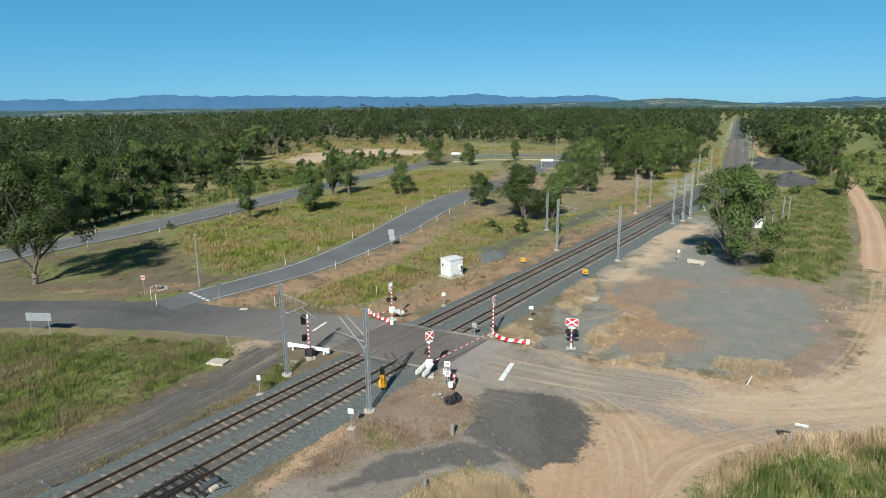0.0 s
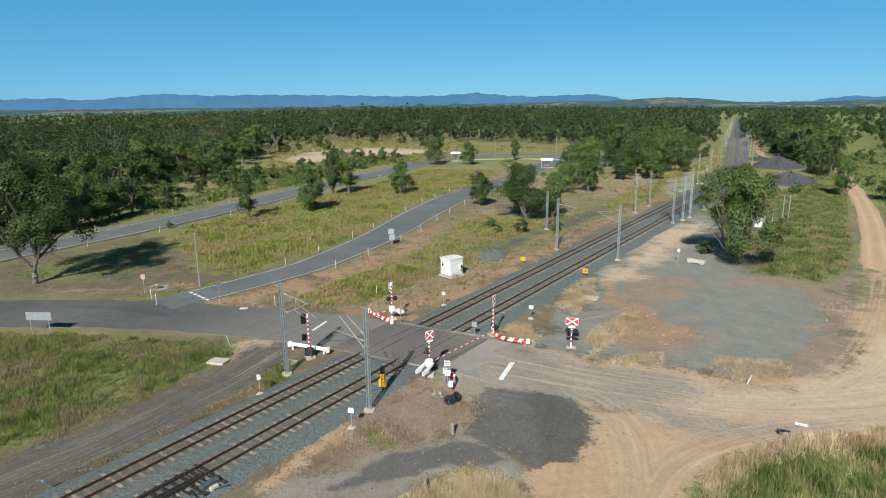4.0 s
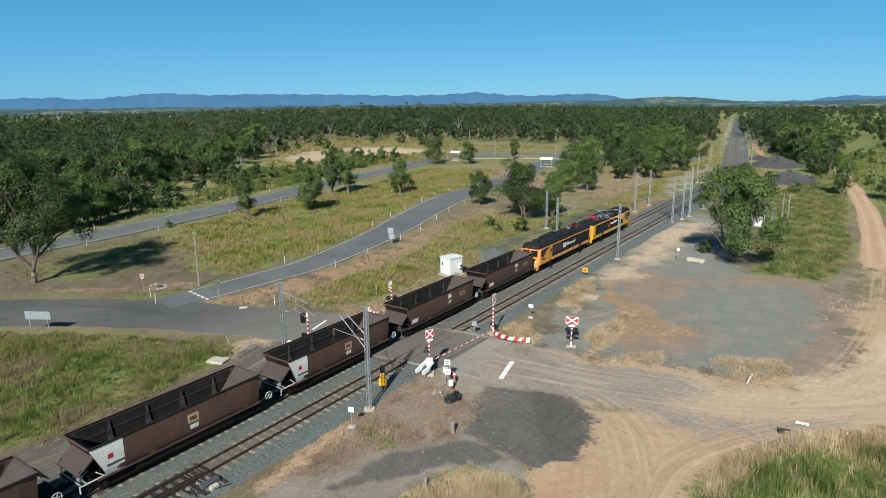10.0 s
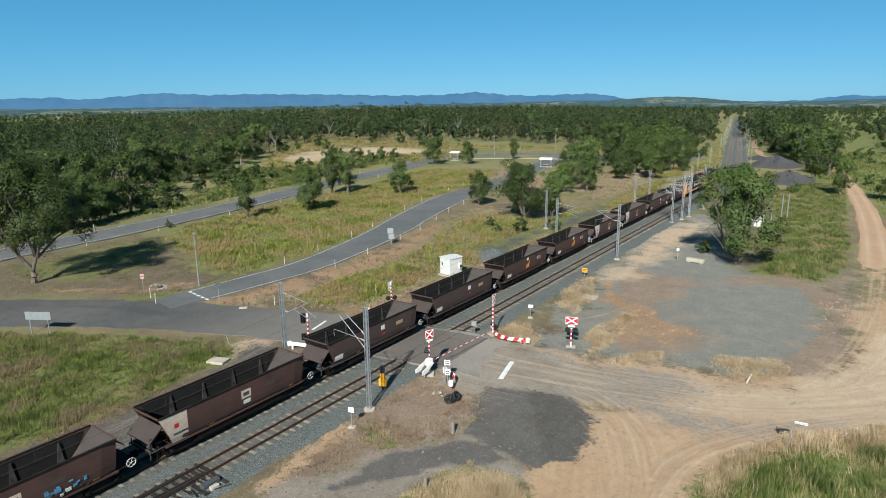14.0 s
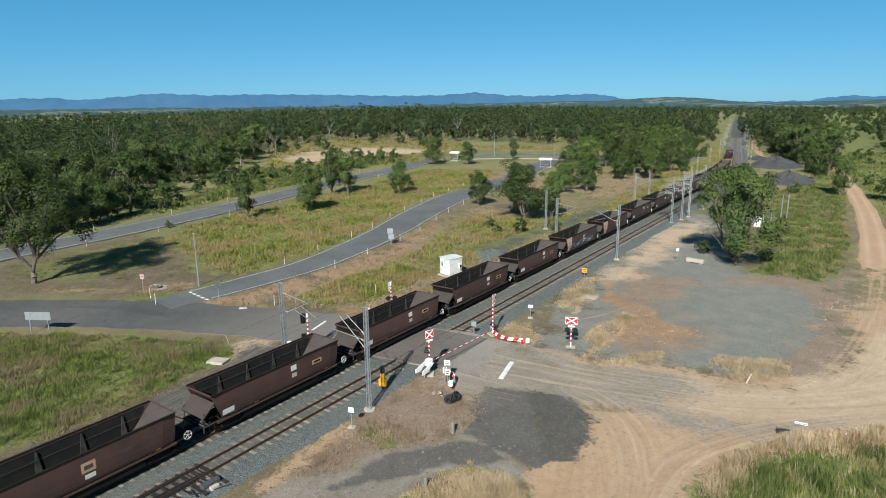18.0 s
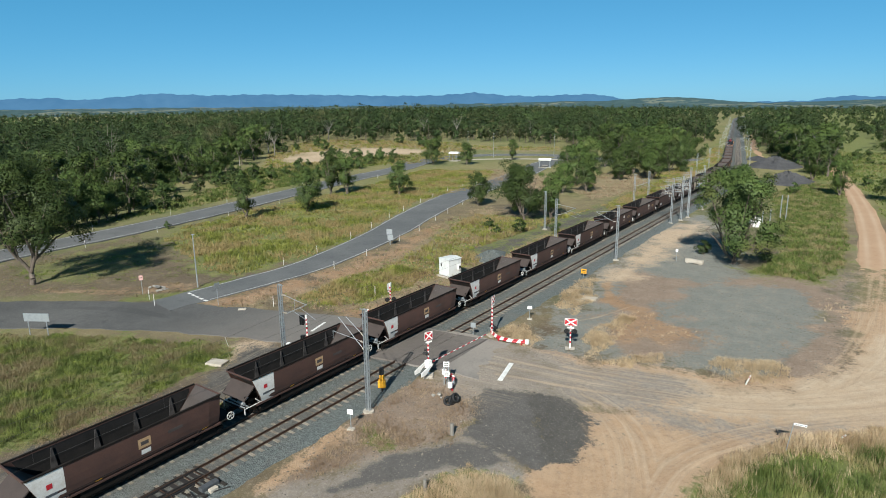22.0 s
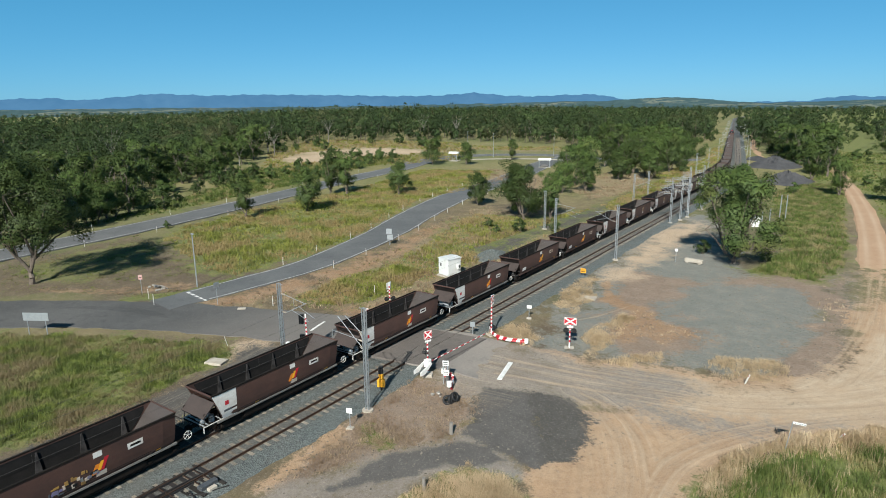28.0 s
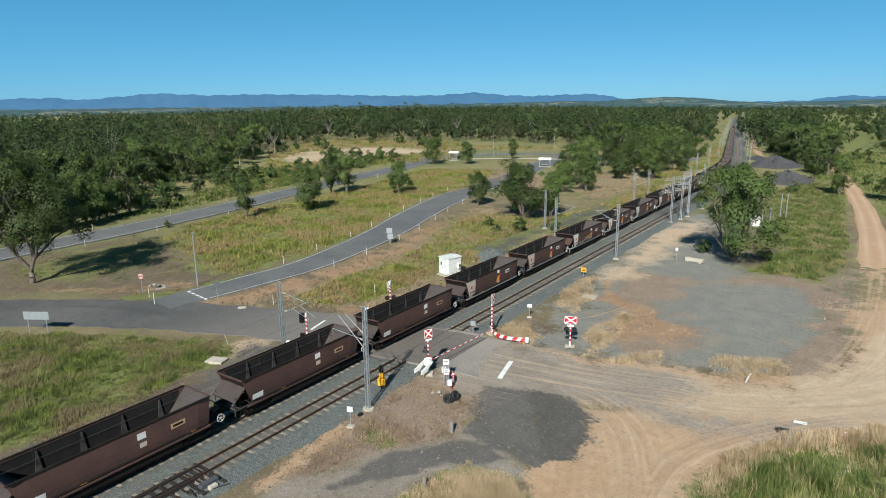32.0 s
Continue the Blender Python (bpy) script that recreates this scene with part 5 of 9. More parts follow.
def crossing_panels():
    """Asphalt between and beside the rails where the road crosses."""
    for x0, x1 in ((-3.6, -0.63), (-0.48, 0.48), (0.63, TRACK_B - 0.63), (TRACK_B - 0.48, TRACK_B + 0.48), (TRACK_B + 0.63, 7.6)):
        bm = NB()
        y0a, y0b = 38.6 + x0 * 0.17, 38.6 + x1 * 0.17
        y1a, y1b = 47.0 + x0 * 0.14, 47.0 + x1 * 0.14
        prism(bm, [(x0, y0a), (x1, y0b), (x1, y1b), (x0, y1a)], "z", -0.16, 0.012)
        ob = part("crossing_panel", bm, M_PANEL, crossing)


crossing_panels()


# ---------------------------------------------------------------- overhead line
def mast_arm(root, d, lo=5.35):
    """Cantilever over the track: tie, strut, registration arm and ribbed insulators. d: reach, signed."""
    s = 1 if d > 0 else -1
    bm = NB()
    tube(bm, (s * 0.75, 0, 7.25), (d, 0, 6.9), 0.028, n=6)
    part("tie_tube", bm, M_GALV, root)
    bm = NB()
    tube(bm, (s * 0.75, 0, 5.75), (d * 1.02, 0, 6.95), 0.032, n=6)
    part("strut_tube", bm, M_GALV, root)
    bm = NB()
    tube(bm, (d * 0.45, 0, 6.1), (d * 1.08, 0, lo + 0.15), 0.02, n=6)
    tube(bm, (d * 1.08, 0, lo + 0.15), (d * 0.98, 0, lo), 0.015, n=6)
    part("registration_arm", bm, M_GALV, root)
    bm = NB()
    tube(bm, (d * 0.72, 0, 6.55), (d * 1.3, 0, lo + 0.5), 0.018, n=6)
    tube(bm, (d * 0.55, 0, 7.08), (d * 0.55, 0, 6.2), 0.014, n=6)
    part("stay_tube", bm, M_GALV, root)
    for z0, z1 in ((7.28, 7.25), (5.72, 5.75)):
        bm = NB()
        tube(bm, (s * 0.2, 0, z0), (s * 0.75, 0, z1), 0.035, n=8)
        for k in range(4):
            disc(bm, (s * (0.32 + k * 0.11), 0, z0), (1, 0, 0), 0.07, 0.03, 10)
        part("insulator", bm, M_CONCRETE, root)


def steep_arm(root, d):
    """Cantilever with two steep parallel struts, a level registration tube and ribbed insulators."""
    s = 1 if d > 0 else -1
    for p0, p1 in (((0.45, 5.15), (2.65, 7.0)), ((0.5, 6.25), (1.9, 7.2))):
        bm = NB()
        tube(bm, (s * p0[0], 0, p0[1]), (s * p1[0], 0, p1[1]), 0.03, n=6)
        part("strut_tube", bm, M_GALV, root)
    bm = NB()
    tube(bm, (s * 0.6, 0, 5.58), (d, 0, 5.78), 0.024, n=6)
    tube(bm, (d, 0, 5.78), (d, 0, 5.2), 0.014, n=6)
    part("registration_arm", bm, M_GALV, root)
    bm = NB()
    tube(bm, (s * 0.15, 0, 7.75), (s * 2.65, 0, 7.0), 0.010, n=5)
    part("tie_wire", bm, M_WIRE, root)
    for z0, e, z1 in ((5.95, 0.5, 6.25), (5.5, 0.6, 5.58), (4.85, 0.45, 5.15)):
        bm = NB()
        a, b = Vector((s * 0.15, 0, z0)), Vector((s * e, 0, z1))
        tube(bm, a, b, 0.03, n=8)
        for k in range(3):
            disc(bm, a.lerp(b, 0.35 + 0.2 * k), b - a, 0.07, 0.03, 10)
        part("insulator", bm, M_CONCRETE, root)


def switch_gear(root, height, turn, arms):
    """Isolator frames on a mast: cross-arms with post insulators, blades and hanging jumper loops."""
    for k in range(arms):
        z = height - 0.5 - k * 1.15
        m = pose(0, 0, z, 0, 0, turn + 8 * (k % 2))
        bm = NB()
        bar(bm, m @ Vector((-0.15, 0, 0)), m @ Vector((-1.5, 0, 0.0)), 0.07)
        bar(bm, m @ Vector((-0.15, 0, -0.55)), m @ Vector((-1.2, 0, -0.03)), 0.04)
        part("cross_arm", bm, M_GALV, root)
        for q in (-0.5, -0.95, -1.4):
            bm = NB()
            tube(bm, m @ Vector((q, 0, 0.03)), m @ Vector((q, 0, 0.38)), 0.05, n=8)
            for e in range(3):
                disc(bm, m @ Vector((q, 0, 0.1 + e * 0.1)), (0, 0, 1), 0.085, 0.03, 10)
            part("insulator", bm, M_CONCRETE, root)
        bm = NB()
        tube(bm, m @ Vector((-0.45, 0, 0.4)), m @ Vector((-1.45, 0, 0.44)), 0.03, n=6)
        ring = [m @ Vector((-1.4 + 0.45 * math.cos(a), 0.5 * math.sin(a) * 0.4, 0.35 - 0.55 * math.sin(a))) for a in np.linspace(0, math.pi, 8)]
        for a, b in zip(ring, ring[1:]):
            tube(bm, a, b, 0.015, n=5)
        part("jumper_loop", bm, M_GALV, root)


def mast(x, y, reach, height=8.1, heading=0.0, lattice=True):
    root = tagged(empty("overhead_mast", pose(x, y, GROUND, 0, 0, heading)), "galvanised lattice overhead-line mast on a concrete footing beside the track", "mast", "overhead line masts")
    bm = NB()
    tube(bm, (0, 0, -0.3), (0, 0, 0.12), 0.46, 0.42, 12)
    part("footing", bm, M_CONCRETE, root)
    for s in (-1, 1):
        bm = NB()
        for e in (-1, 1):      # two angle legs, open between
            bx(bm, s * 0.145 - 0.008, s * 0.145 + 0.008, e * 0.10 - 0.025, e * 0.10 + 0.025, 0.1, height)
            bx(bm, s * 0.138 - 0.004, s * 0.138 + 0.004, e * 0.03, e * 0.08, 0.1, height)
            bx(bm, s * 0.122 - 0.018, s * 0.122 + 0.018, e * 0.12 - 0.007, e * 0.12 + 0.007, 0.1, height)
            for q in range(11):
                z0 = 0.4 + (height - 0.8) * q / 11
                bar(bm, (s * 0.145, -0.09 * e, z0), (s * 0.145, 0.09 * e, z0 + (height - 0.8) / 22), 0.012, 0.03)
        part("channel", bm, M_GALV, root)
    n, step = (16, (height - 0.6) / 16) if lattice else (6, (height - 0.6) / 6)
    if lattice and y < 100:      # near masts: every lacing bar by itself
        bm = NB()
        bar(bm, (-0.135, 0, 0), (0.135, 0, step), 0.012, 0.032)
        first = None
        for k in range(n):
            for yy in (-0.118, 0.118):
                m = pose(0, yy, 0.35 + k * step, 0, 0, 180 * (k % 2))
                if first is None:
                    first = part("lacing_bar", bm, M_GALV, root, at=m)
                else:
                    again("lacing_bar", first, root, m)
    else:
        bm = NB()
        for k in range(n):
            a = 0.135 if k % 2 else -0.135
            for yy in (-0.118, 0.118):
                bar(bm, (a, yy, 0.35 + k * step), (-a, yy, 0.35 + (k + 1) * step), 0.024, 0.01)
        part("lacing", bm, M_GALV, root)["kind"] = "stuff"
    bm = NB()
    bx(bm, -0.16, 0.16, -0.11, 0.11, height, height + 0.05, bevel=0.01)
    bar(bm, (0, 0, height), (0.45 if reach > 0 else -0.45, 0, height - 0.02), 0.05)
    part("cap", bm, M_GALV, root)
    if reach and 25 < y < 40 and reach < 0:
        steep_arm(root, reach)
    elif reach:
        mast_arm(root, reach)
    return root


MASTS_A = [-23, 32.2, 87.0]
MASTS_B = [-24, 31.3, 85.8]
for y in MASTS_A:
    mast(-3.1, y, 3.1)
for y in MASTS_B:
    mast(7.1, y, TRACK_B - 7.1)
mast(-3.5, 126.7, 3.2, 8.0)
mast(-3.6, 137.0, 0, 7.6)
for x, y, r in ((6.2, 118.8, -2.4), (7.0, 123.0, -3.0), (7.4, 127.0, 0), (6.0, 133.0, -2.2), (7.6, 138.0, 0)):
    switch_gear(mast(x, y, r, 8.6 if y < 130 else 9.4), 8.4, 0 if r else 35, 3)
for y, s in ((182, -3.3), (207, -3.6), (238, 7.2), (262, -3.4), (290, 7.2), (318, -3.4), (346, 7.3), (372, -3.4), (430, -3.4), (430, 7.3), (490, -3.4), (490, 7.3), (560, -3.4), (560, 7.3), (640, -3.4), (640, 7.3)):
    p = track_pose(y, s)
    mast(p.translation.x, p.translation.y, -s * 0.9 if s < 0 else TRACK_B - s, 8.4, math.degrees(p.to_euler().z), False)
for x, y, h in ((-11.5, 101.0, 7.0),):
    mast(x, y, 0, h)


def wires():
    """Contact and messenger wires with droppers over both tracks."""
    for off, sup in ((0.0, [-78, -23, 32.2, 87.0, 126.7, 182, 207, 262, 318, 372, 430, 490]), (TRACK_B, [-79, -24, 31.3, 85.8, 133.0, 182, 238, 290, 346, 430, 490])):
        root = tagged(empty("overhead_wire"), "thin copper contact wire hung from a messenger wire", "wire", "overhead wires")
        con, mes, drop = NB(), NB(), NB()
        for a, b in zip(sup, sup[1:]):
            n = 8
            for k in range(n):
                t0, t1 = k / n, (k + 1) / n
                y0, y1 = a + (b - a) * t0, a + (b - a) * t1
                z0, z1 = 6.75 - 4 * 0.9 * t0 * (1 - t0), 6.75 - 4 * 0.9 * t1 * (1 - t1)
                p0, p1 = track_pose(y0, off).translation, track_pose(y1, off).translation
                bar(con, (p0.x, p0.y, 5.15), (p1.x, p1.y, 5.15), 0.012)
                bar(mes, (p0.x, p0.y, z0), (p1.x, p1.y, z1), 0.012)
                if k and a < 150:
                    bar(drop, (p0.x, p0.y, 5.15), (p0.x, p0.y, z0), 0.006)
        part("contact_wire", con, M_WIRE, root)
        part("messenger_wire", mes, M_WIRE, root)
        part("droppers", drop, M_WIRE, root)["kind"] = "stuff"


wires()


# ---------------------------------------------------------------- level crossing furniture
def cross_board(bm_w, w, h, m):
    """White diagonal cross on a board of that size, a little proud of it."""
    for s in (-1, 1):
        d = Vector((w * 0.86 / 2, h * 0.86 / 2))
        p0, p1 = m @ Vector((-d.x, -0.028, -s * d.y)), m @ Vector((d.x, -0.028, s * d.y))
        ang = math.atan2(s * h, w)
        bx(bm_w, -math.hypot(w, h) * 0.43, math.hypot(w, h) * 0.43, -0.034, -0.022, -0.055, 0.055, m @ pose(0, 0.0 if s > 0 else -0.002, 0, 0, -math.degrees(ang), 0))


def signal_post(x, y, face, height=4.2, board=(0.78, 0.72), lights=2.45, boom=None, guard=None, sign=True, label="", base=True, bands=9, sign_face=None):
    """Red and white striped post with a cross board, twin flashing lamps and, where given, a boom drive with counterweights.
    face: heading of the board's front, degrees; boom: (heading, length)."""
    root = tagged(empty("crossing_signal", pose(x, y, GROUND)), label or "red and white striped level crossing post with twin lamps and cross board", "crossing signal", "level crossing signals")
    r = pose(0, 0, 0, 0, 0, face)
    bm = NB()
    bx(bm, -0.45, 0.45, -0.4, 0.4, -0.2, 0.32 if base else 0.02, r, 0.03)
    part("base", bm, M_CONCRETE, root)
    bm = NB()
    tube(bm, (0, 0, 0.0), (0, 0, height), 0.068, n=12)
    part("post", bm, M_WHITE, root)
    for k in range(bands):
        z = 0.55 + k * (height - 0.7) / bands
        bm = NB()
        tube(bm, (0, 0, z), (0, 0, z + (height - 0.7) / bands * 0.5), 0.074, n=12)
        part("red_band", bm, M_RED, root)
    if sign:
        z = height - board[1] / 2 + 0.05
        m = (r if sign_face is None else pose(0, 0, 0, 0, 0, sign_face)) @ pose(0, -0.09, z)
        bm = NB()
        bx(bm, -board[0] / 2, board[0] / 2, -0.012, 0.012, -board[1] / 2, board[1] / 2, m, 0.008)
        b = part("cross_sign", bm, M_WHITE, root, "red board with a white diagonal cross")
        bm = NB()
        bx(bm, -board[0] / 2 + 0.03, board[0] / 2 - 0.03, -0.022, -0.012, -board[1] / 2 + 0.03, board[1] / 2 - 0.03, m)
        part("red_field", bm, M_RED, b)
        bm = NB()
        cross_board(bm, board[0], board[1], m)
        part("cross", bm, M_WHITE, b)
        bm = NB()
        bx(bm, -0.3, 0.3, -0.02, 0.0, -board[1] / 2 - 0.26, -board[1] / 2 - 0.1, m)
        part("name_plate", bm, M_WHITE, root, "small white plate")
    if lights:
        for s in (-1, 1):
            lamp = NB()
            c = r @ Vector((s * 0.36, -0.13, lights))
            f = r.to_3x3() @ Vector((0, -1, 0))
            disc(lamp, c, f, 0.25, 0.03, 18)
            ln = part("lamp", lamp, M_BLACK, root, "black round target board with a lamp")
            hood = NB()
            disc(hood, c + f * 0.13, f, 0.12, 0.24, 12)
            part("hood", hood, M_BLACK, ln)
            bm = NB()
            disc(bm, c - f * 0.1, f, 0.1, 0.16, 10)
            part("lamp_case", bm, M_BLACK, ln)
        bm = NB()
        bar(bm, r @ Vector((-0.4, -0.06, lights)), r @ Vector((0.4, -0.06, lights)), 0.06)
        part("cross_arm", bm, M_DARKMETAL, root)
    if boom:
        a, length = boom
        q = pose(0, 0, 0, 0, 0, a)
        bm = NB()
        bx(bm, -0.22, 0.22, -0.28, 0.24, 0.95, 1.6, q, 0.04)
        part("boom_drive", bm, M_WHITE, root, "white steel boom drive case")
        for s in (-0.36, 0.36):
            bm = NB()
            prism(bm, [(-1.35, 0.95), (-0.55, 1.2), (-0.1, 1.34), (0.1, 1.34), (0.1, 1.2), (-0.45, 0.85), (-0.75, 0.62), (-1.35, 0.62)], "x", s - 0.03, s + 0.03)
            bm.transform(q)
            part("counterweight", bm, M_WHITE, root, "white counterweight plate")
        bm = NB()
        bx(bm, -0.42, 0.42, -0.07, 0.07, 1.2, 1.34, q)
        part("boom_shaft", bm, M_WHITE, root)
        bm = NB()
        bx(bm, -0.022, 0.022, 0.1, length, 1.235, 1.29, q)
        arm = part("boom_arm", bm, M_WHITE, root, "lowered thin striped boom arm")
        k = 0.45
        while k < length - 0.3:
            bm = NB()
            bx(bm, -0.026, 0.026, k, k + 0.42, 1.231, 1.294, q)
            part("red_stripe", bm, M_RED, arm)
            k += 0.84
    return root


def guard_rail(points, z=0.55, stripes=11, colour=True, label=""):
    """Low steel beam bent at the ends, painted in stripes, on short posts."""
    ln = spline([(*p, 0) for p in points], 0.1)[:, :2]
    root = tagged(empty("guard_rail", pose(float(ln[:, 0].mean()), float(ln[:, 1].mean()), GROUND)), label or "low curved guard rail with red and white stripes", "guard rail", "crossing guard rails")
    o = ln.mean(0)
    n = len(ln)
    cut = np.linspace(0, n - 1, stripes + 1).astype(int)
    prof = [(0.0, -0.15), (0.05, -0.09), (0.0, 0.0), (0.05, 0.09), (0.0, 0.15), (-0.02, 0.15), (0.025, 0.09), (-0.025, 0.0), (0.025, -0.09), (-0.02, -0.15)]
    t = np.gradient(ln, axis=0)
    t /= np.hypot(*t.T)[:, None]
    nr = np.c_[t[:, 1], -t[:, 0]]
    for k in range(stripes):
        a, b = cut[k], cut[k + 1] + 1
        seg, sn = ln[a:b] - o, nr[a:b]
        m = len(seg)
        tg = t[a:b]
        v = np.vstack([np.c_[seg + sn * px_ * 1.3 + tg * pz * 0.8, np.full(m, z + pz * 1.25)] for px_, pz in prof])
        i = np.arange(m - 1)
        f = np.vstack([np.c_[i + j * m, i + 1 + j * m, i + 1 + ((j + 1) % 10) * m, i + ((j + 1) % 10) * m] for j in range(10)])
        raw("beam_stripe", v, f, M_RED if (k % 2 == 0 and colour) else M_WHITE, root)
    for e in (0, -1):
        bm = NB()
        c = ln[e] - o
        tube(bm, (c[0], c[1], z - 0.2), (c[0], c[1], z + 0.2), 0.2, n=12)
        part("end_bull_nose", bm, M_WHITE, root)
    for k in (0.08, 0.5, 0.92):
        c = ln[int(k * (n - 1))] - o
        bm = NB()
        bx(bm, c[0] - 0.07, c[0] + 0.07, c[1] - 0.07, c[1] + 0.07, -0.3, z + 0.05)
        part("rail_post", bm, M_RED if colour else M_WHITE, root)
    return root


# near side of the crossing, boom lowered over the road
signal_post(7.4, 38.6, -60, 4.1, sign_face=68, lights=2.35, boom=(-4, 8.4), label="striped level crossing post with lowered boom, lamps and cross board")
signal_post(7.3, 49.4, 150, 4.3, sign_face=98, lights=1.1, label="striped level crossing post at the ballast edge, seen from behind")
signal_post(-4.1, 47.6, 55, 4.2, sign_face=-85, lights=2.5, boom=(168, 2.0), label="striped crossing post with black lamps and white counterweights by dirt")
SLENDER = signal_post(-3.9, 35.6, 160, 4.3, lights=0, sign=False, label="slender striped level crossing post at a white guard rail")
signal_post(14.8, 51.1, 22, 2.95, (1.15, 0.72), lights=1.75, bands=5, base=False, label="short striped post with a wide red cross board by the yard")
for z0, z1 in ((3.35, 4.25), (1.75, 2.35)):      # black signal cases on the slender post
    bm = NB()
    bx(bm, -0.62, -0.22, -0.12, 0.16, z0, z1, pose(0, 0, 0, 0, 0, 25), 0.03)
    bar(bm, (-0.3, -0.1, (z0 + z1) / 2), (0, 0, (z0 + z1) / 2), 0.06)
    part("signal_case", bm, M_BLACK, SLENDER)
bm = NB()
bx(bm, -0.35, 0.35, -0.2, 0.3, 0.3, 1.0, pose(0, 0, 0, 0, 0, 20), 0.03)
bar(bm, (-0.5, -0.3, 0.2), (0.1, 0.1, 1.3), 0.06)
bar(bm, (0.5, -0.2, 0.2), (0.1, 0.1, 1.3), 0.06)
part("boom_drive", bm, M_DARKMETAL, SLENDER, "dark boom drive frame")
guard_rail([(6.6, 50.6), (7.1, 49.6), (8.3, 48.7), (9.6, 48.5), (10.9, 48.9), (11.3, 49.1)], 0.55, 13)
guard_rail([(-7.2, 47.35), (-5.8, 46.75), (-4.3, 46.3), (-2.8, 46.0)], 0.6, 11)
guard_rail([(-7.0, 36.0), (-5.8, 36.35), (-4.4, 36.65), (-2.95, 36.95)], 0.6, 7, False, "low white guard rail round a crossing post")
guard_rail([(8.6, 39.2), (9.3, 39.0), (10.0, 38.6), (10.35, 38.0), (10.4, 37.4)], 0.6, 7)


def plate_sign(x, y, h, w, ph, mat, face=-35, label="", posts=1, foot=True, z=GROUND, name="marker_sign", tilt=0.0, bars=0):
    root = tagged(empty(name, pose(x, y, z, 0, 0, face) @ pose(0, 0, 0, 0, tilt, 0)), label, "sign")
    for k in range(posts):
        px_ = 0 if posts == 1 else (k / (posts - 1) - 0.5) * w * 0.72
        bm = NB()
        tube(bm, (px_, 0.04, -0.2), (px_, 0.04, h), 0.03 if posts == 1 else 0.05, n=8)
        part("post", bm, M_GALV, root)
    bm = NB()
    bx(bm, -w / 2, w / 2, -0.015, 0.01, h - ph, h, None, 0.006)
    pl = part("plate", bm, mat, root)
    for k in range(bars):
        bm = NB()
        zz = h - ph * (k + 1) / (bars + 1)
        bx(bm, -w * 0.36, w * 0.36, -0.02, -0.014, zz - ph * 0.07, zz + ph * 0.07)
        part("text_bar", bm, M_BLACK, pl)
    if foot:
        bm = NB()
        bx(bm, -0.26, 0.26, -0.2, 0.28, -0.1, 0.1, None, 0.05)
        part("foot", bm, M_CONCRETE, root, "white-washed concrete foot")
    return root


plate_sign(7.8, 28.6, 1.6, 0.42, 0.4, M_WHITE, 22, "small white marker plate on a thin post in ballast")
plate_sign(-1.95, 28.4, 1.7, 0.3, 0.42, M_WHITE, 30, "small white marker plate on a thin post at the track edge")
plate_sign(5.8, 48.3, 1.6, 0.5, 0.5, M_GALV, 30, "grey back of a small square sign by the rails", foot=False)
plate_sign(8.0, 56.2, 1.5, 0.5, 0.35, M_WHITE, 22, "small white marker plate with a concrete foot")
plate_sign(-2.4, 54.8, 1.6, 0.42, 0.38, M_WHITE, 22, "small white marker plate with a concrete foot beside the track")
plate_sign(-3.6, 76.6, 0.95, 0.7, 0.55, M_YELLOW, 15, "yellow square track sign on a short post", bars=1, foot=False)
plate_sign(6.6, 74.7, 1.15, 0.7, 0.62, M_YELLOW, 15, "yellow square track sign with dark bars on a short post", bars=2, foot=False)
trackside_box = tagged(empty("trackside_box", pose(5.9, 34.3, GROUND, 0, 0, 28)), "yellow trackside cabinet with a black lamp head on top", "trackside box")
for _nm, _mt, _b in (("post", M_DARKMETAL, (-0.06, 0.06, -0.06, 0.06, -0.2, 0.5)), ("cabinet", M_YELLOW, (-0.3, 0.3, -0.2, 0.2, 0.45, 1.05)), ("upper_case", M_YELLOW, (-0.16, 0.2, -0.12, 0.16, 1.05, 1.55)), ("lamp_head", M_BLACK, (-0.2, 0.16, -0.14, 0.2, 1.55, 2.1))):
    part(_nm, bx(NB(), *_b, None, 0.03), _mt, trackside_box)
plate_sign(14.7, 89.5, 1.9, 0.35, 0.4, M_WHITE, 20, "small white plate on a post at the yard edge", foot=False)
plate_sign(9.5, 38.2, 2.1, 0.5, 0.45, M_WHITE, 30, "white notice plate on two thin posts beside the crossing", 2, False, bars=2)
plate_sign(9.75, 37.9, 1.45, 0.42, 0.5, M_WHITE, 30, "lower white notice plate beside the crossing", 1, False, bars=2)
plate_sign(-31.65, 24.75, 2.3, 2.7, 0.85, M_GALV, 31, "wide road sign on two posts seen from its bare metal back", 2, False, name="road_sign")
M_FADED = material("faded_red_sign", (0.50, 0.24, 0.21), 0.5, 0, (0.6, 0.5, 0.48), 0.4, 2, 12, 0.03)
plate_sign(-35.7, 38.1, 2.5, 0.45, 0.6, M_FADED, 55, "red and white road sign on a thin post", 1, False, bars=1, name="road_sign")
plate_sign(-24.4, 40.8, 2.7, 0.7, 0.65, M_GALV, 92, "give-way sign on a steel post, seen from behind", 1, False, name="road_sign")
plate_sign(-27.4, 75.7, 2.7, 0.95, 0.9, M_GALV, 30, "road sign seen from its grey back beside the side road", 1, False, name="road_sign")
plate_sign(-27.3, 75.8, 1.7, 0.95, 0.85, M_GALV, 30, "lower road sign plate seen from its grey back", 1, False, name="road_sign")


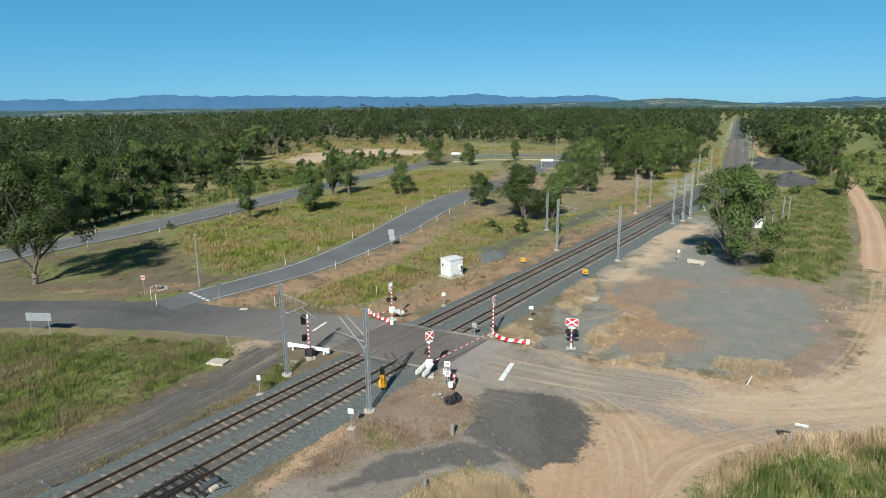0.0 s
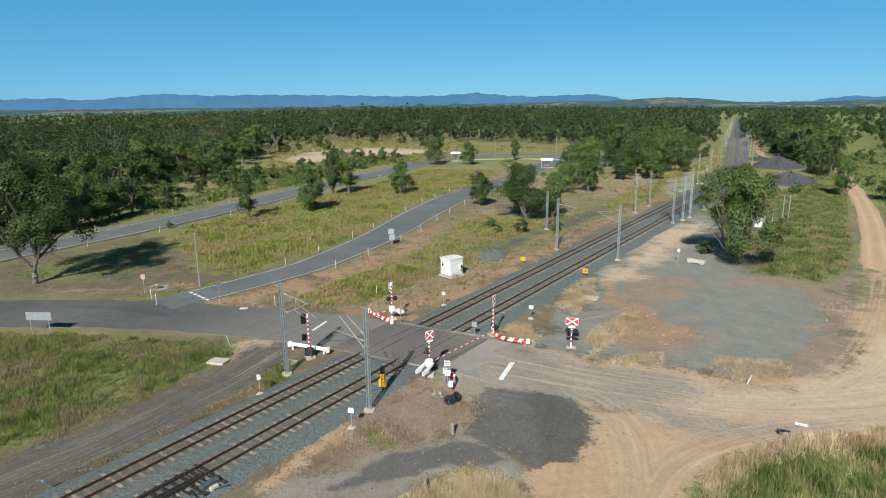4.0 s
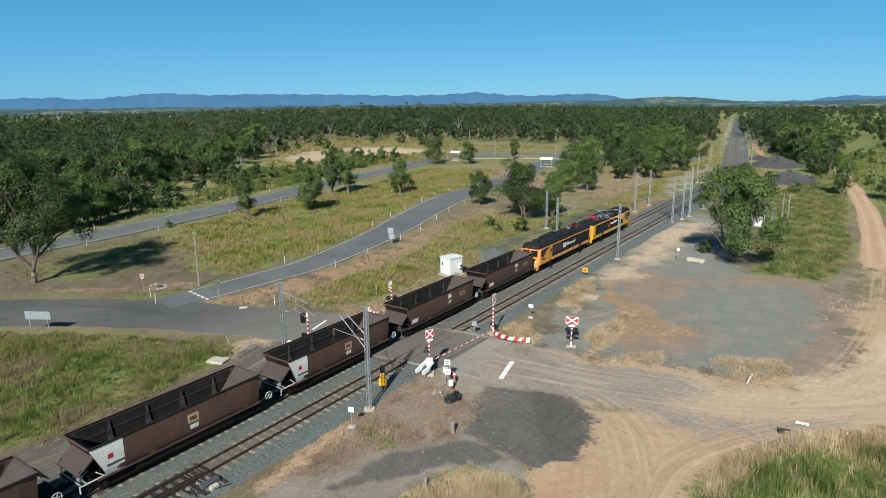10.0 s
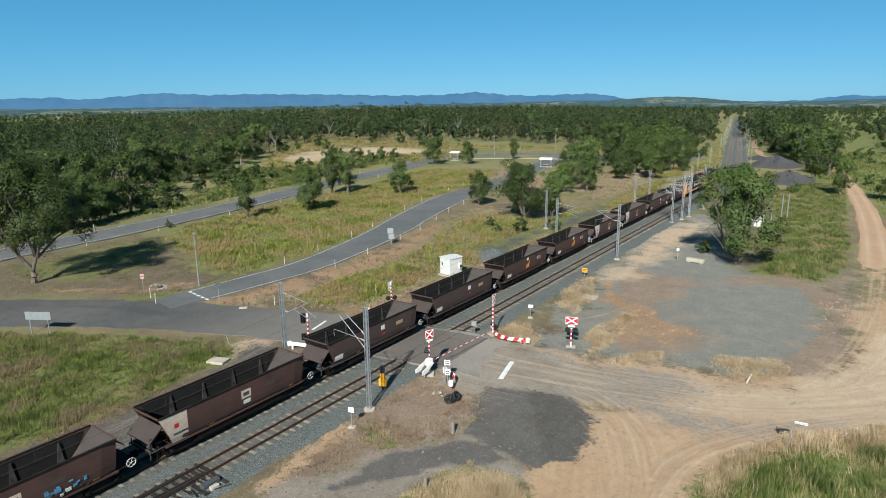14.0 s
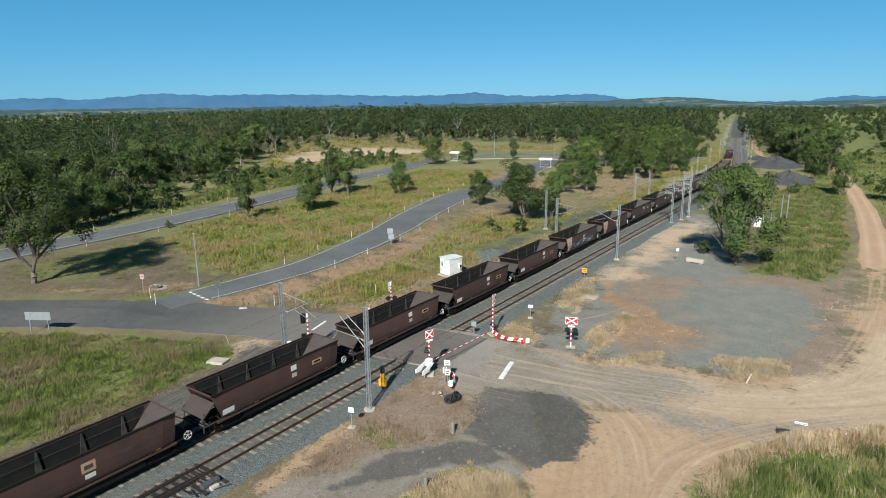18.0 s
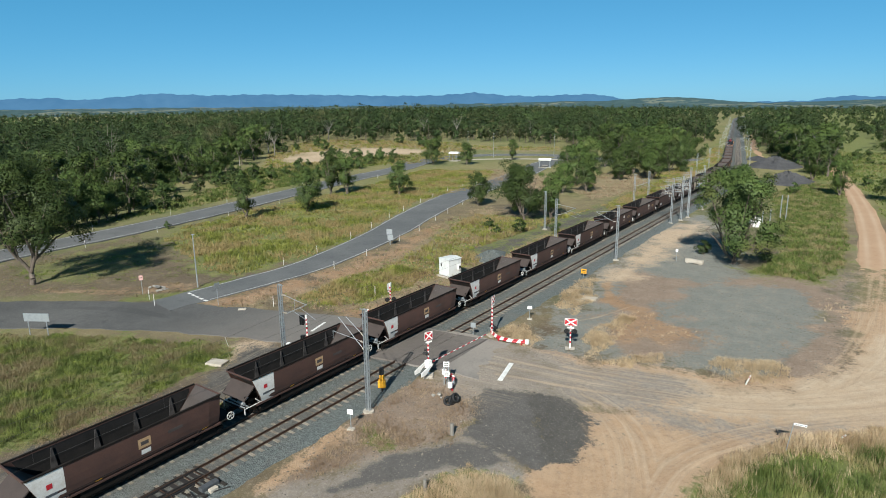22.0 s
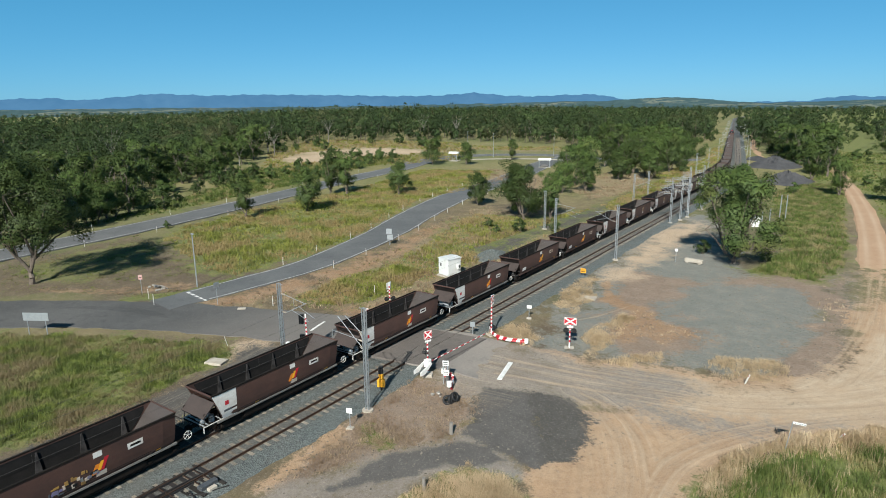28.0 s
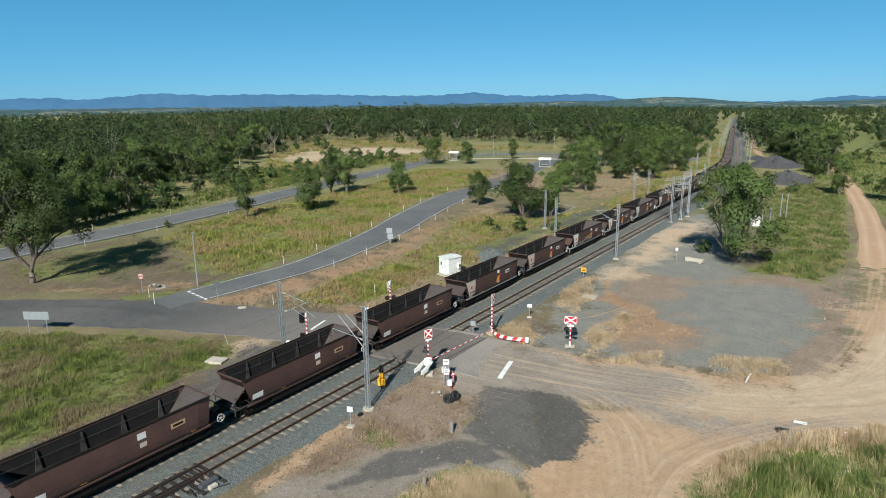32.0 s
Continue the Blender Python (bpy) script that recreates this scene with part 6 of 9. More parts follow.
def guide_post(x, y, h=1.0, lean=0.0, name="guide_post", z=GROUND):
    bm = NB()
    bx(bm, -0.055, 0.055, -0.02, 0.02, -0.2, h, None, 0.008)
    root = tagged(empty(name, pose(x, y, z, lean * 0.4, lean, -30)), "white plastic roadside guide post" + (" leaning over" if abs(lean) > 15 else ""), "guide post", "roadside guide posts")
    part("post", bm, M_WHITE, root)
    bm = NB()
    bx(bm, -0.035, 0.035, -0.03, -0.02, h - 0.25, h - 0.13)
    part("reflector", bm, M_RED, root)
    return root


for k in range(1, 12):
    t = np.searchsorted(RAMP[:, 1], 46 + k * 9.5)
    p, h = RAMP[min(t, len(RAMP) - 1)], rp_half[min(t, len(RAMP) - 1)]
    guide_post(p[0] - h - 0.9, p[1], 1.1)
    guide_post(p[0] + h + 0.9, p[1] + 2.5, 1.1)
for k in range(12):
    t = np.searchsorted(HIGHWAY[:, 1][:70], 20 + k * 17.0)
    p, h = HIGHWAY[min(t, 69)], hw_half[min(t, 69)]
    guide_post(p[0] - h - 1.3, p[1], 1.1)
    guide_post(p[0] + h + 1.3, p[1] + 6, 1.1)
guide_post(-12.9, 33.6, 1.3, 28)
guide_post(29.8, 51.8, 1.2, 26)
guide_post(36.55, 46.33, 0.75, 38)
guide_post(-2.6, 13.3, 1.2, 38)
guide_post(-18.6, 44.0, 1.2)
guide_post(-11.5, 53.6, 1.2)
guide_post(-30.4, 36.5, 1.4)
guide_post(-33.4, 37.6, 1.2)


def pole_light(x, y, h):
    root = tagged(empty("street_lamp", pose(x, y, GROUND)), "tall grey steel street lamp beside the road", "street lamp")
    bm = NB()
    tube(bm, (0, 0, -0.2), (0, 0, h), 0.085, 0.055, 10)
    part("pole", bm, M_GALV, root)
    bm = NB()
    bx(bm, -0.16, 0.3, -0.12, 0.12, h, h + 0.14, None, 0.03)
    part("lamp_head", bm, M_GALV, root)


pole_light(-33.0, 43.9, 6.8)
pole_light(-98, 232, 10)
pole_light(-78, 250, 9)
pole_light(-120, 246, 10)


def timber_post(x, y, h, r=0.09):
    bm = NB()
    tube(bm, (0, 0, -0.2), (0, 0, h), r, r * 0.9, 8)
    root = tagged(part("timber_post", bm, M_BARK_PALE, at=pose(x, y, GROUND)), "weathered round timber post standing in the verge", "post")
    return root


timber_post(-2.9, 47.6, 2.4, 0.05)
timber_post(14.2, 32.0, 0.9, 0.14)
timber_post(16.4, 25.8, 0.8, 0.12)


def street_sign(x, y, h, face):
    """Thin leaning post with one name blade held at its end; the lettering is too worn to read."""
    root = tagged(empty("street_sign", pose(x, y, GROUND, 0, 7, face)), "white street name blade on a thin leaning steel post", "sign")
    bm = NB()
    tube(bm, (0, 0, -0.2), (0, 0, h), 0.03, n=8)
    part("post", bm, M_GALV, root)
    bm = NB()
    bx(bm, -0.02, 0.80, -0.02, 0.02, h - 0.16, h, None, 0.01)
    blade = part("name_blade", bm, M_WHITE, root, "white blade with faded dark lettering")
    for k in range(5):
        bm = NB()
        bx(bm, 0.10 + k * 0.14, 0.20 + k * 0.14, -0.026, -0.02, h - 0.11, h - 0.05)
        part("letter_bar", bm, M_GRILLE, blade)


street_sign(33.68, 42.62, 2.1, 20)


def broken_post(x, y):
    """Charred stump of a fallen post with a splinter."""
    bm = NB()
    tube(bm, (0, 0, -0.1), (0.05, 0.0, 0.3), 0.08, 0.06, 8)
    tube(bm, (-0.12, 0.05, 0.22), (0.5, 0.05, 0.3), 0.05, 0.035, 7)
    tube(bm, (0.0, -0.03, 0.2), (-0.12, -0.05, 0.48), 0.035, 0.02, 6)
    tagged(part("broken_post", bm, M_DARKMETAL, at=pose(x, y, GROUND)), "dark broken timber stump at the edge of dry grass", "post")


broken_post(32.92, 44.59)


def hut():
    """Small relay hut: panelled white walls, shallow roof, door with a grey window, air conditioner, on a slab."""
    root = tagged(empty("relay_hut", pose(-8.1, 64.6, GROUND, 0, 0, -14) @ Matrix.Diagonal((0.72, 0.64, 0.95, 1))), "white sheet-metal relay hut with a door on a concrete slab", "hut")
    bm = NB()
    bx(bm, -3.1, 0.35, -0.4, 3.9, -0.1, 0.14, None, 0.03)
    part("slab", bm, M_CONCRETE, root)
    bm = NB()
    bx(bm, -2.75, 0, 0, 3.45, 0.22, 2.55, None, 0.02)
    part("body", bm, M_HUT, root)
    for k in range(5):
        bm = NB()
        bx(bm, 0.0, 0.018, 0.02 + k * 0.69, 0.05 + k * 0.69, 0.24, 2.53)
        part("wall_rib", bm, M_HUT, root)
    bm = NB()
    prism(bm, [(-2.9, 2.55), (0.14, 2.55), (0.14, 2.62), (-1.38, 2.74), (-2.9, 2.62)], "y", -0.12, 3.57)
    part("roof", bm, M_HUT, root)
    bm = NB()
    bx(bm, -2.55, -1.6, -0.04, 0.0, 0.3, 2.3, None, 0.01)
    d = part("door", bm, M_HUT, root)
    bm = NB()
    bx(bm, -2.25, -1.9, -0.05, -0.04, 1.45, 1.9)
    part("door_window", bm, M_DARKMETAL, d)
    bm = NB()
    tube(bm, (-1.72, -0.09, 1.15), (-1.72, -0.09, 1.4), 0.018, n=6)
    part("handle", bm, M_GALV, d)
    bm = NB()
    bx(bm, 0.0, 0.42, 2.35, 2.95, 1.0, 1.75, None, 0.03)
    ac = part("air_conditioner", bm, M_HUT, root)
    bm = NB()
    disc(bm, (0.425, 2.65, 1.38), (1, 0, 0), 0.24, 0.02, 16)
    part("fan_grille", bm, M_BLACK, ac)
    for k in range(2):
        bm = NB()
        bx(bm, -2.75 + k * 2.5, -2.5 + k * 2.5, 0.1, 3.3, 0.14, 0.22)
        part("skid", bm, M_GALV, root)


hut()


def tyre_stack():
    for x, y, z, tilt in ((11.5, 35.5, 0.34, 70), (11.7, 35.75, 0.35, 78), (11.85, 36.0, 0.5, 62)):
        root = tagged(empty("tyre", pose(x, y, GROUND + z, tilt, tilt * 0.4, random.uniform(0, 90))), "old black truck tyre dumped on the verge", "tyre", "dumped tyres")
        bm = NB()
        n = 20
        prof = [(0.20, -0.10), (0.33, -0.12), (0.38, -0.08), (0.39, 0.0), (0.38, 0.08), (0.33, 0.12), (0.20, 0.10), (0.22, 0.0)]
        rings = [[bm.verts.new((r * math.cos(a), r * math.sin(a), z)) for r, z in prof] for a in np.linspace(0, 2 * math.pi, n, endpoint=False)]
        for i in range(n):
            for j in range(8):
                bm.faces.new((rings[i][j], rings[(i + 1) % n][j], rings[(i + 1) % n][(j + 1) % 8], rings[i][(j + 1) % 8]))
        part("rubber", bm, M_BLACK, root, smooth=True)


tyre_stack()


def slab_cover(x, y, w, d, rz, label):
    bm = NB()
    bx(bm, -w / 2, w / 2, -d / 2, d / 2, -0.1, 0.16, None, 0.03)
    tagged(part("pit_cover", bm, M_CONCRETE, at=pose(x, y, GROUND, 0, 0, rz)), label, "pit cover")


slab_cover(-10.3, 30.5, 1.7, 1.2, 20, "flat pale concrete pit cover in the grass verge")
slab_cover(10.7, 66.4, 1.7, 1.3, 10, "flat weathered concrete pit cover beside the ballast")
slab_cover(-4.6, 33.9, 1.3, 1.0, 15, "concrete pit cover beside the crossing post")


def concrete_bench(x, y, rz):
    root = tagged(empty("concrete_block", pose(x, y, GROUND, 0, 0, rz)), "long pale concrete block lying by the tree", "concrete block")
    bm = NB()
    bx(bm, -1.25, 1.25, -0.3, 0.3, 0.08, 0.62, None, 0.05)
    part("block", bm, M_CONCRETE, root)
    for s in (-0.9, 0.9):
        bm = NB()
        bx(bm, s - 0.15, s + 0.15, -0.32, 0.32, -0.05, 0.1)
        part("bearer", bm, M_CONCRETE, root)


concrete_bench(17.1, 89.9, -10)
slab_cover(-20.6, 41.2, 0.9, 0.5, 40, "small concrete culvert end beside the road")


def gum_sheds():
    """White tanks and sheds behind the big gum tree and in the rest area."""
    for x, y, w, d, h, rz in ((-60, 203, 4.4, 3.2, 2.6, 20), (-103, 209, 4, 4, 3.0, 10)):
        root = tagged(empty("picnic_shelter", pose(x, y, GROUND, 0, 0, rz)), "white-roofed open picnic shelter at the rest area", "shelter", "rest area shelters")
        for sx in (-1, 1):
            for sy in (-1, 1):
                bm = NB()
                bx(bm, sx * w * 0.42 - 0.08, sx * w * 0.42 + 0.08, sy * d * 0.4 - 0.08, sy * d * 0.4 + 0.08, -0.1, h)
                part("column", bm, M_GALV, root)
        bm = NB()
        prism(bm, [(-d / 2, h), (d / 2, h), (d / 2, h + 0.1), (0, h + 0.7), (-d / 2, h + 0.1)], "x", -w / 2, w / 2)
        part("roof", bm, M_WHITE, root)
        bm = NB()
        bx(bm, -w / 2, w / 2, -d / 2, d / 2, -0.1, 0.1)
        part("floor_slab", bm, M_CONCRETE, root)
        bm = NB()
        bx(bm, -w * 0.25, w * 0.25, -0.5, 0.5, 0.7, 0.78)
        part("table", bm, M_CONCRETE, root)


gum_sheds()


def turnout():
    """Switch of the second track: blades, closure rails, slide plates on dark bearers, rods and the motor beside it."""
    root = tagged(empty("turnout", pose(TRACK_B, 14.2, 0)), "greasy railway turnout with switch blades, rods and a motor", "turnout")
    for s, a in ((-1, 0.0), (1, 0.05)):
        bm = NB()
        prism(bm, [(s * 0.52, 5.2), (s * 0.49, 5.2), (s * (0.36 - a), -6), (s * (0.43 - a), -6)], "z", -0.15, -0.012)
        part("switch_blade", bm, M_DARKMETAL, root)
        bm = NB()
        bx(bm, s * 0.66, s * 0.72, -6, 4.2, -0.16, -0.02) if s > 0 else bx(bm, -0.72, -0.66, -6, 4.2, -0.16, -0.02)
        part("check_rail", bm, M_DARKMETAL, root)
    bm = NB()
    prism(bm, [(0.36, 5.0), (0.42, 5.0), (-0.30, -6), (-0.37, -6)], "z", -0.15, -0.015)
    part("closure_rail", bm, M_DARKMETAL, root)
    bearer = None
    for k in range(17):
        m = pose(0.1, 5.3 - k * 0.66, -0.19, 0, 0, 0)
        if bearer is None:
            bm = NB()
            bx(bm, -1.2, 1.35, -0.12, 0.12, -0.05, 0.035, None, 0.01)
            bearer = part("bearer", bm, M_GREASE, root, at=m)
        else:
            again("bearer", bearer, root, m)
        bm = NB()
        bx(bm, -0.85, 0.85, 5.3 - k * 0.66 - 0.14, 5.3 - k * 0.66 + 0.14, -0.15, -0.125)
        part("slide_plate", bm, M_DARKMETAL, root)
    for y in (4.9, 4.2, 2.6):
        bm = NB()
        bar(bm, (-0.6, y, -0.08), (1.7, y, -0.08), 0.05)
        part("stretcher_bar", bm, M_RAIL, root)
    bm = NB()
    bx(bm, 1.45, 1.85, 3.9, 5.1, -0.22, 0.08, None, 0.03)
    part("switch_motor", bm, M_GRILLE, root)
    bm = NB()
    bx(bm, 1.95, 2.25, 4.2, 4.75, -0.25, -0.02, None, 0.03)
    part("junction_box", bm, M_CONCRETE, root)
    bm = NB()
    for p0, p1 in (((1.5, 3.2, -0.14), (2.3, 4.0, -0.14)), ((1.2, 3.5, -0.12), (2.1, 3.3, -0.12)), ((2.2, 4.3, -0.2), (2.6, 5.3, -0.22))):
        bar(bm, p0, p1, 0.06)
    part("rodding", bm, M_DARKMETAL, root)
    for y in (3.7, 5.1):
        bm = NB()
        bx(bm, 0.8, 2.3, y, y + 0.24, -0.26, -0.15)
        part("motor_bearer", bm, M_GREASE, root)


M_GREASE = material("greasy_timber", (0.035, 0.030, 0.026), 0.7, 0.0, (0.014, 0.013, 0.012), 0.5, 2, 14, 0.3, 0.02, per_object=0.3)
turnout()


def gravel_heap(x, y, rx, ry, h, mat, label, seed):
    """A loose heap with an uneven skirt."""
    rng = np.random.default_rng(seed)
    n, rings = 40, 12
    a = np.linspace(0, 2 * np.pi, n, endpoint=False)
    wob = 1 + 0.10 * np.sin(2 * a + seed) + 0.07 * np.sin(5 * a + 1)
    v = [(0, 0, h)]
    for k in range(1, rings + 1):
        t = k / rings
        z = h * (1 - t) ** 0.9 * (1 + 0.08 * rng.normal(size=n)) - (0.25 if k == rings else 0)
        v += list(zip(np.cos(a) * rx * t * wob, np.sin(a) * ry * t * wob, z))
    f = [(0, 1 + i, 1 + (i + 1) % n, 1 + (i + 1) % n) for i in range(n)]
    bm = NB()
    vs = [bm.verts.new(p_) for p_ in v]
    for q in f:
        bm.faces.new((vs[q[0]], vs[q[1]], vs[q[2]]))
    for k in range(rings - 1):
        for i in range(n):
            j = (i + 1) % n
            bm.faces.new((vs[1 + k * n + i], vs[1 + (k + 1) * n + i], vs[1 + (k + 1) * n + j], vs[1 + k * n + j]))
    tagged(part("stockpile", bm, mat, at=pose(x, y, GROUND)), label, "gravel heap", "gravel stockpiles")


M_HEAP = material("dark_crushed_stone", (0.07, 0.07, 0.073), 0.95, 0, (0.04, 0.04, 0.044), 0.4, 0.5, 9, 0.6, 0.06)
gravel_heap(17.5, 197.0, 7.0, 9.0, 3.4, M_HEAP, "dark crushed stone stockpile beside the tracks", 1)
gravel_heap(8.5, 246.0, 8.0, 14.0, 3.6, M_HEAP, "long dark crushed stone stockpile beside the tracks", 2)
gravel_heap(-1.0, 274.0, 4.0, 10.0, 1.2, M_HEAP, "low spread of dark crushed stone", 3)
gravel_heap(-9.6, 78.0, 2.4, 3.6, 1.0, M_BALLAST, "small heap of grey ballast behind the relay hut", 4)


def yard_fence():
    """Steel posts and a pale parked trailer body behind the big gum tree."""
    for x, y, h in ((22.8, 135.5, 4.6), (23.9, 134.4, 4.8), (21.6, 131.0, 2.4), (20.6, 128.4, 2.2)):
        bm = NB()
        tube(bm, (0, 0, -0.2), (0, 0, h), 0.09, n=8)
        tagged(part("steel_post", bm, M_GALV, at=pose(x, y, GROUND)), "bare galvanised steel post beside the grass", "post", "steel posts")
    root = tagged(empty("water_tank", pose(20.0, 124.0, GROUND)), "white water tank half hidden behind the gum tree", "tank")
    bm = NB()
    tube(bm, (0, 0, 0), (0, 0, 1.6), 0.9, n=20)
    part("shell", bm, M_WHITE, root)
    bm = NB()
    tube(bm, (0, 0, 1.6), (0, 0, 1.85), 0.95, 0.2, 20)
    part("lid", bm, M_WHITE, root)


yard_fence()


def kerb_strip():
    """Pale concrete kerb and path along the rest area."""
    ln = spline([(-101, 216), (-90, 225), (-78, 231), (-66, 233)], 2)
    ob = ribbon("pavement_kerb", ln, -1.6, 1.6, GROUND + 0.15, 0.09, M_CONCRETE)
    tagged(ob, "pale concrete path along the rest area", "path", kind="structure")


kerb_strip()


def rock_pile(x, y, n, spread, seed):
    """Boulders tipped round a culvert mouth."""
    rng = random.Random(seed)
    root = tagged(empty("rock_pile", pose(x, y, GROUND)), "pile of pale broken rocks round a culvert mouth", "rocks")
    for k in range(n):
        bm = NB()
        bmesh.ops.create_icosphere(bm, subdivisions=1, radius=1)
        s = rng.uniform(0.1, 0.24)
        for v in bm.verts:
            v.co *= s * rng.uniform(0.7, 1.15)
            v.co.z *= 0.7
        a, r = rng.uniform(0, 6.28), spread * rng.random() ** 0.6
        part("rock", bm, M_ROCK, root, at=pose(math.cos(a) * r, math.sin(a) * r * 0.5, 0.08 + (0.2 if r < spread * 0.4 else 0), 0, 0, rng.uniform(0, 360)))


M_ROCK = material("pale_rock", (0.33, 0.31, 0.28), 0.9, 0, (0.18, 0.165, 0.145), 0.4, 1.2, 9, 0.3, 0.03, per_object=0.25)
rock_pile(-36.6, 40.6, 28, 1.7, 5)
rock_pile(10.2, 36.2, 6, 0.8, 7)


def loose_stones():
    """Stones and clods lying about the yard, the verges and the mound."""
    rng = np.random.default_rng(21)
    V, F, off = [], [], 0
    base = np.array([(1, 0, 0), (0, 1, 0), (-1, 0, 0), (0, -1, 0), (0, 0, 0.8), (0, 0, -0.5)])
    tri = np.array([(0, 1, 4), (1, 2, 4), (2, 3, 4), (3, 0, 4), (1, 0, 5), (2, 1, 5), (3, 2, 5), (0, 3, 5)])
    for k, nm, poly in ZONES:
        den = {"yard": 1.6, "mound": 5.0, "hut_verge": 1.2, "left_verge": 0.8, "apron": 1.5, "access": 0.8, "red_edge": 5.0, "windrow": 6.0, "rail_strip": 1.5, "dry_patch": 3.0}.get(nm)
        if den:
            q = np.asarray(poly)
            P = rng.uniform(q.min(0), q.max(0), (int(np.prod(np.ptp(q, axis=0)) * den), 2))
            P = P[(outline_distance(P, poly) > -0.5) & (np.abs(P[:, 0] - 2.1) > 5.2) & (P[:, 1] < 110) & (P[:, 1] > 10)]
            n = len(P)
            s = rng.uniform(0.03, 0.09, (n, 1, 1)) * rng.uniform(0.6, 1.3, (n, 6, 3))
            a = rng.uniform(0, 6.28, n)
            R = np.stack([np.stack([np.cos(a), -np.sin(a), 0 * a], 1), np.stack([np.sin(a), np.cos(a), 0 * a], 1), np.stack([0 * a, 0 * a, 1 + 0 * a], 1)], 1)
            v = np.einsum("nij,nkj->nki", R, base[None] * s) + np.c_[P, terrain(P) + 0.02][:, None, :]
            V.append(v.reshape(-1, 3))
            F.append((tri[None] + (np.arange(n) * 6)[:, None, None]).reshape(-1, 3) + off)
            off += n * 6
    m = material("loose_stone", (0.19, 0.165, 0.138), 0.9, 0, (0.10, 0.085, 0.07), 0.4, 1.2, 14, island=0.5)
    tagged(raw("loose_stones", np.vstack(V), np.vstack(F), m), "grey and brown stones lying on bare ground", "stones", kind="stuff")


loose_stones()


# ---------------------------------------------------------------- train
M_WAGON = material("wagon_brown", (0.092, 0.050, 0.040), 0.62, 0.1, (0.055, 0.034, 0.030), 0.45, 0.5, 9, 0.06, 0.004, per_object=0.14)
M_WAGON_DARK = material("wagon_dark_brown", (0.072, 0.048, 0.042), 0.65, 0.1, (0.05, 0.038, 0.035), 0.4, 0.5, 9, 0.06, 0.004)
M_COAL = material("coal_dusted_steel", (0.009, 0.009, 0.009), 0.9, 0.0, (0.020, 0.018, 0.018), 0.5, 0.8, 10, 0.2)
M_DUST = material("worn_slope_sheet", (0.074, 0.063, 0.060), 0.6, 0.2, (0.05, 0.043, 0.041), 0.4, 0.7, 8, 0.1)
M_SILL = material("pale_grimy_sill", (0.19, 0.182, 0.17), 0.7, 0.1, (0.13, 0.12, 0.11), 0.5, 1.2, 9, 0.1)
M_GUSSET = material("grimy_gusset", (0.085, 0.080, 0.080), 0.7, 0.2, (0.02, 0.019, 0.019), 0.5, 1.5, 10, 0.1)
M_ENDSHEET = material("dusty_end_sheet", (0.062, 0.048, 0.044), 0.7, 0.1, (0.038, 0.032, 0.03), 0.4, 0.8, 9, 0.08)
M_UNDER = material("underframe_black", (0.012, 0.011, 0.010), 0.8, 0.1, (0.026, 0.021, 0.018), 0.4, 1.5, 14, specular=0.1)
M_PANELWHITE = material("dirty_white_panel", (0.62, 0.62, 0.60), 0.55, 0, (0.42, 0.38, 0.34), 0.35, 0.9, 9, 0.04)
M_PANELTAN = material("rusty_cream_panel", (0.50, 0.43, 0.36), 0.6, 0, (0.36, 0.26, 0.19), 0.45, 0.9, 9, 0.04)
M_TAN = material("tan_decal", (0.40, 0.27, 0.15), 0.6, 0, (0.26, 0.17, 0.10), 0.3, 2, 12, 0)
M_ORANGE = material("orange_decal", (0.62, 0.20, 0.02), 0.55, 0, (0.42, 0.14, 0.02), 0.3, 2, 12, 0)
M_BLUE = material("blue_spray", (0.10, 0.27, 0.42), 0.6, 0, (0.05, 0.10, 0.18), 0.4, 2, 10, 0)
M_OCHRE = material("ochre_spray", (0.34, 0.20, 0.05), 0.6, 0, (0.16, 0.10, 0.05), 0.5, 2, 10, 0)
M_VIOLET = material("violet_spray", (0.16, 0.13, 0.30), 0.6, 0, (0.25, 0.28, 0.08), 0.4, 2, 10, 0)
M_LOCO = material("loco_yellow", (0.70, 0.33, 0.025), 0.42, 0, (0.50, 0.23, 0.03), 0.3, 0.8, 10, 0.03, 0.003, specular=0.5)
M_LOCO_OLD = material("loco_faded_orange", (0.58, 0.25, 0.045), 0.5, 0, (0.42, 0.18, 0.05), 0.35, 0.8, 10, 0.03, 0.003, specular=0.5)
M_LOCO_BLACK = material("loco_black", (0.009, 0.009, 0.010), 0.5, 0, (0.02, 0.019, 0.018), 0.35, 0.9, 10, 0.03, 0.003, specular=0.15)
M_ROOF = material("loco_roof_grey", (0.010, 0.010, 0.011), 0.65, 0.0, (0.026, 0.025, 0.025), 0.4, 0.8, 8, 0.1, specular=0.12)
M_SCUFF = material("scuffed_roof_steel", (0.032, 0.032, 0.033), 0.6, 0.2, (0.012, 0.012, 0.012), 0.4, 1.5, 10, 0.1, specular=0.2)
M_LOUVRE = material("brown_louvre", (0.055, 0.042, 0.034), 0.6, 0.1, (0.03, 0.025, 0.022), 0.4, 2, 25, 0.2)
M_PANTO = material("pantograph_red", (0.45, 0.02, 0.035), 0.5, 0, (0.25, 0.02, 0.02), 0.3, 3, 20, 0)
M_MAROON = material("maroon_trim", (0.10, 0.012, 0.014), 0.5, 0, (0.06, 0.01, 0.01), 0.3, 2, 12, 0)
M_GLASS = bpy.data.materials.new("cab_glass")
M_GLASS.use_nodes = True
_b = M_GLASS.node_tree.nodes["Principled BSDF"]
_b.inputs["Base Color"].default_value, _b.inputs["Roughness"].default_value = (0.012, 0.016, 0.02, 1), 0.06


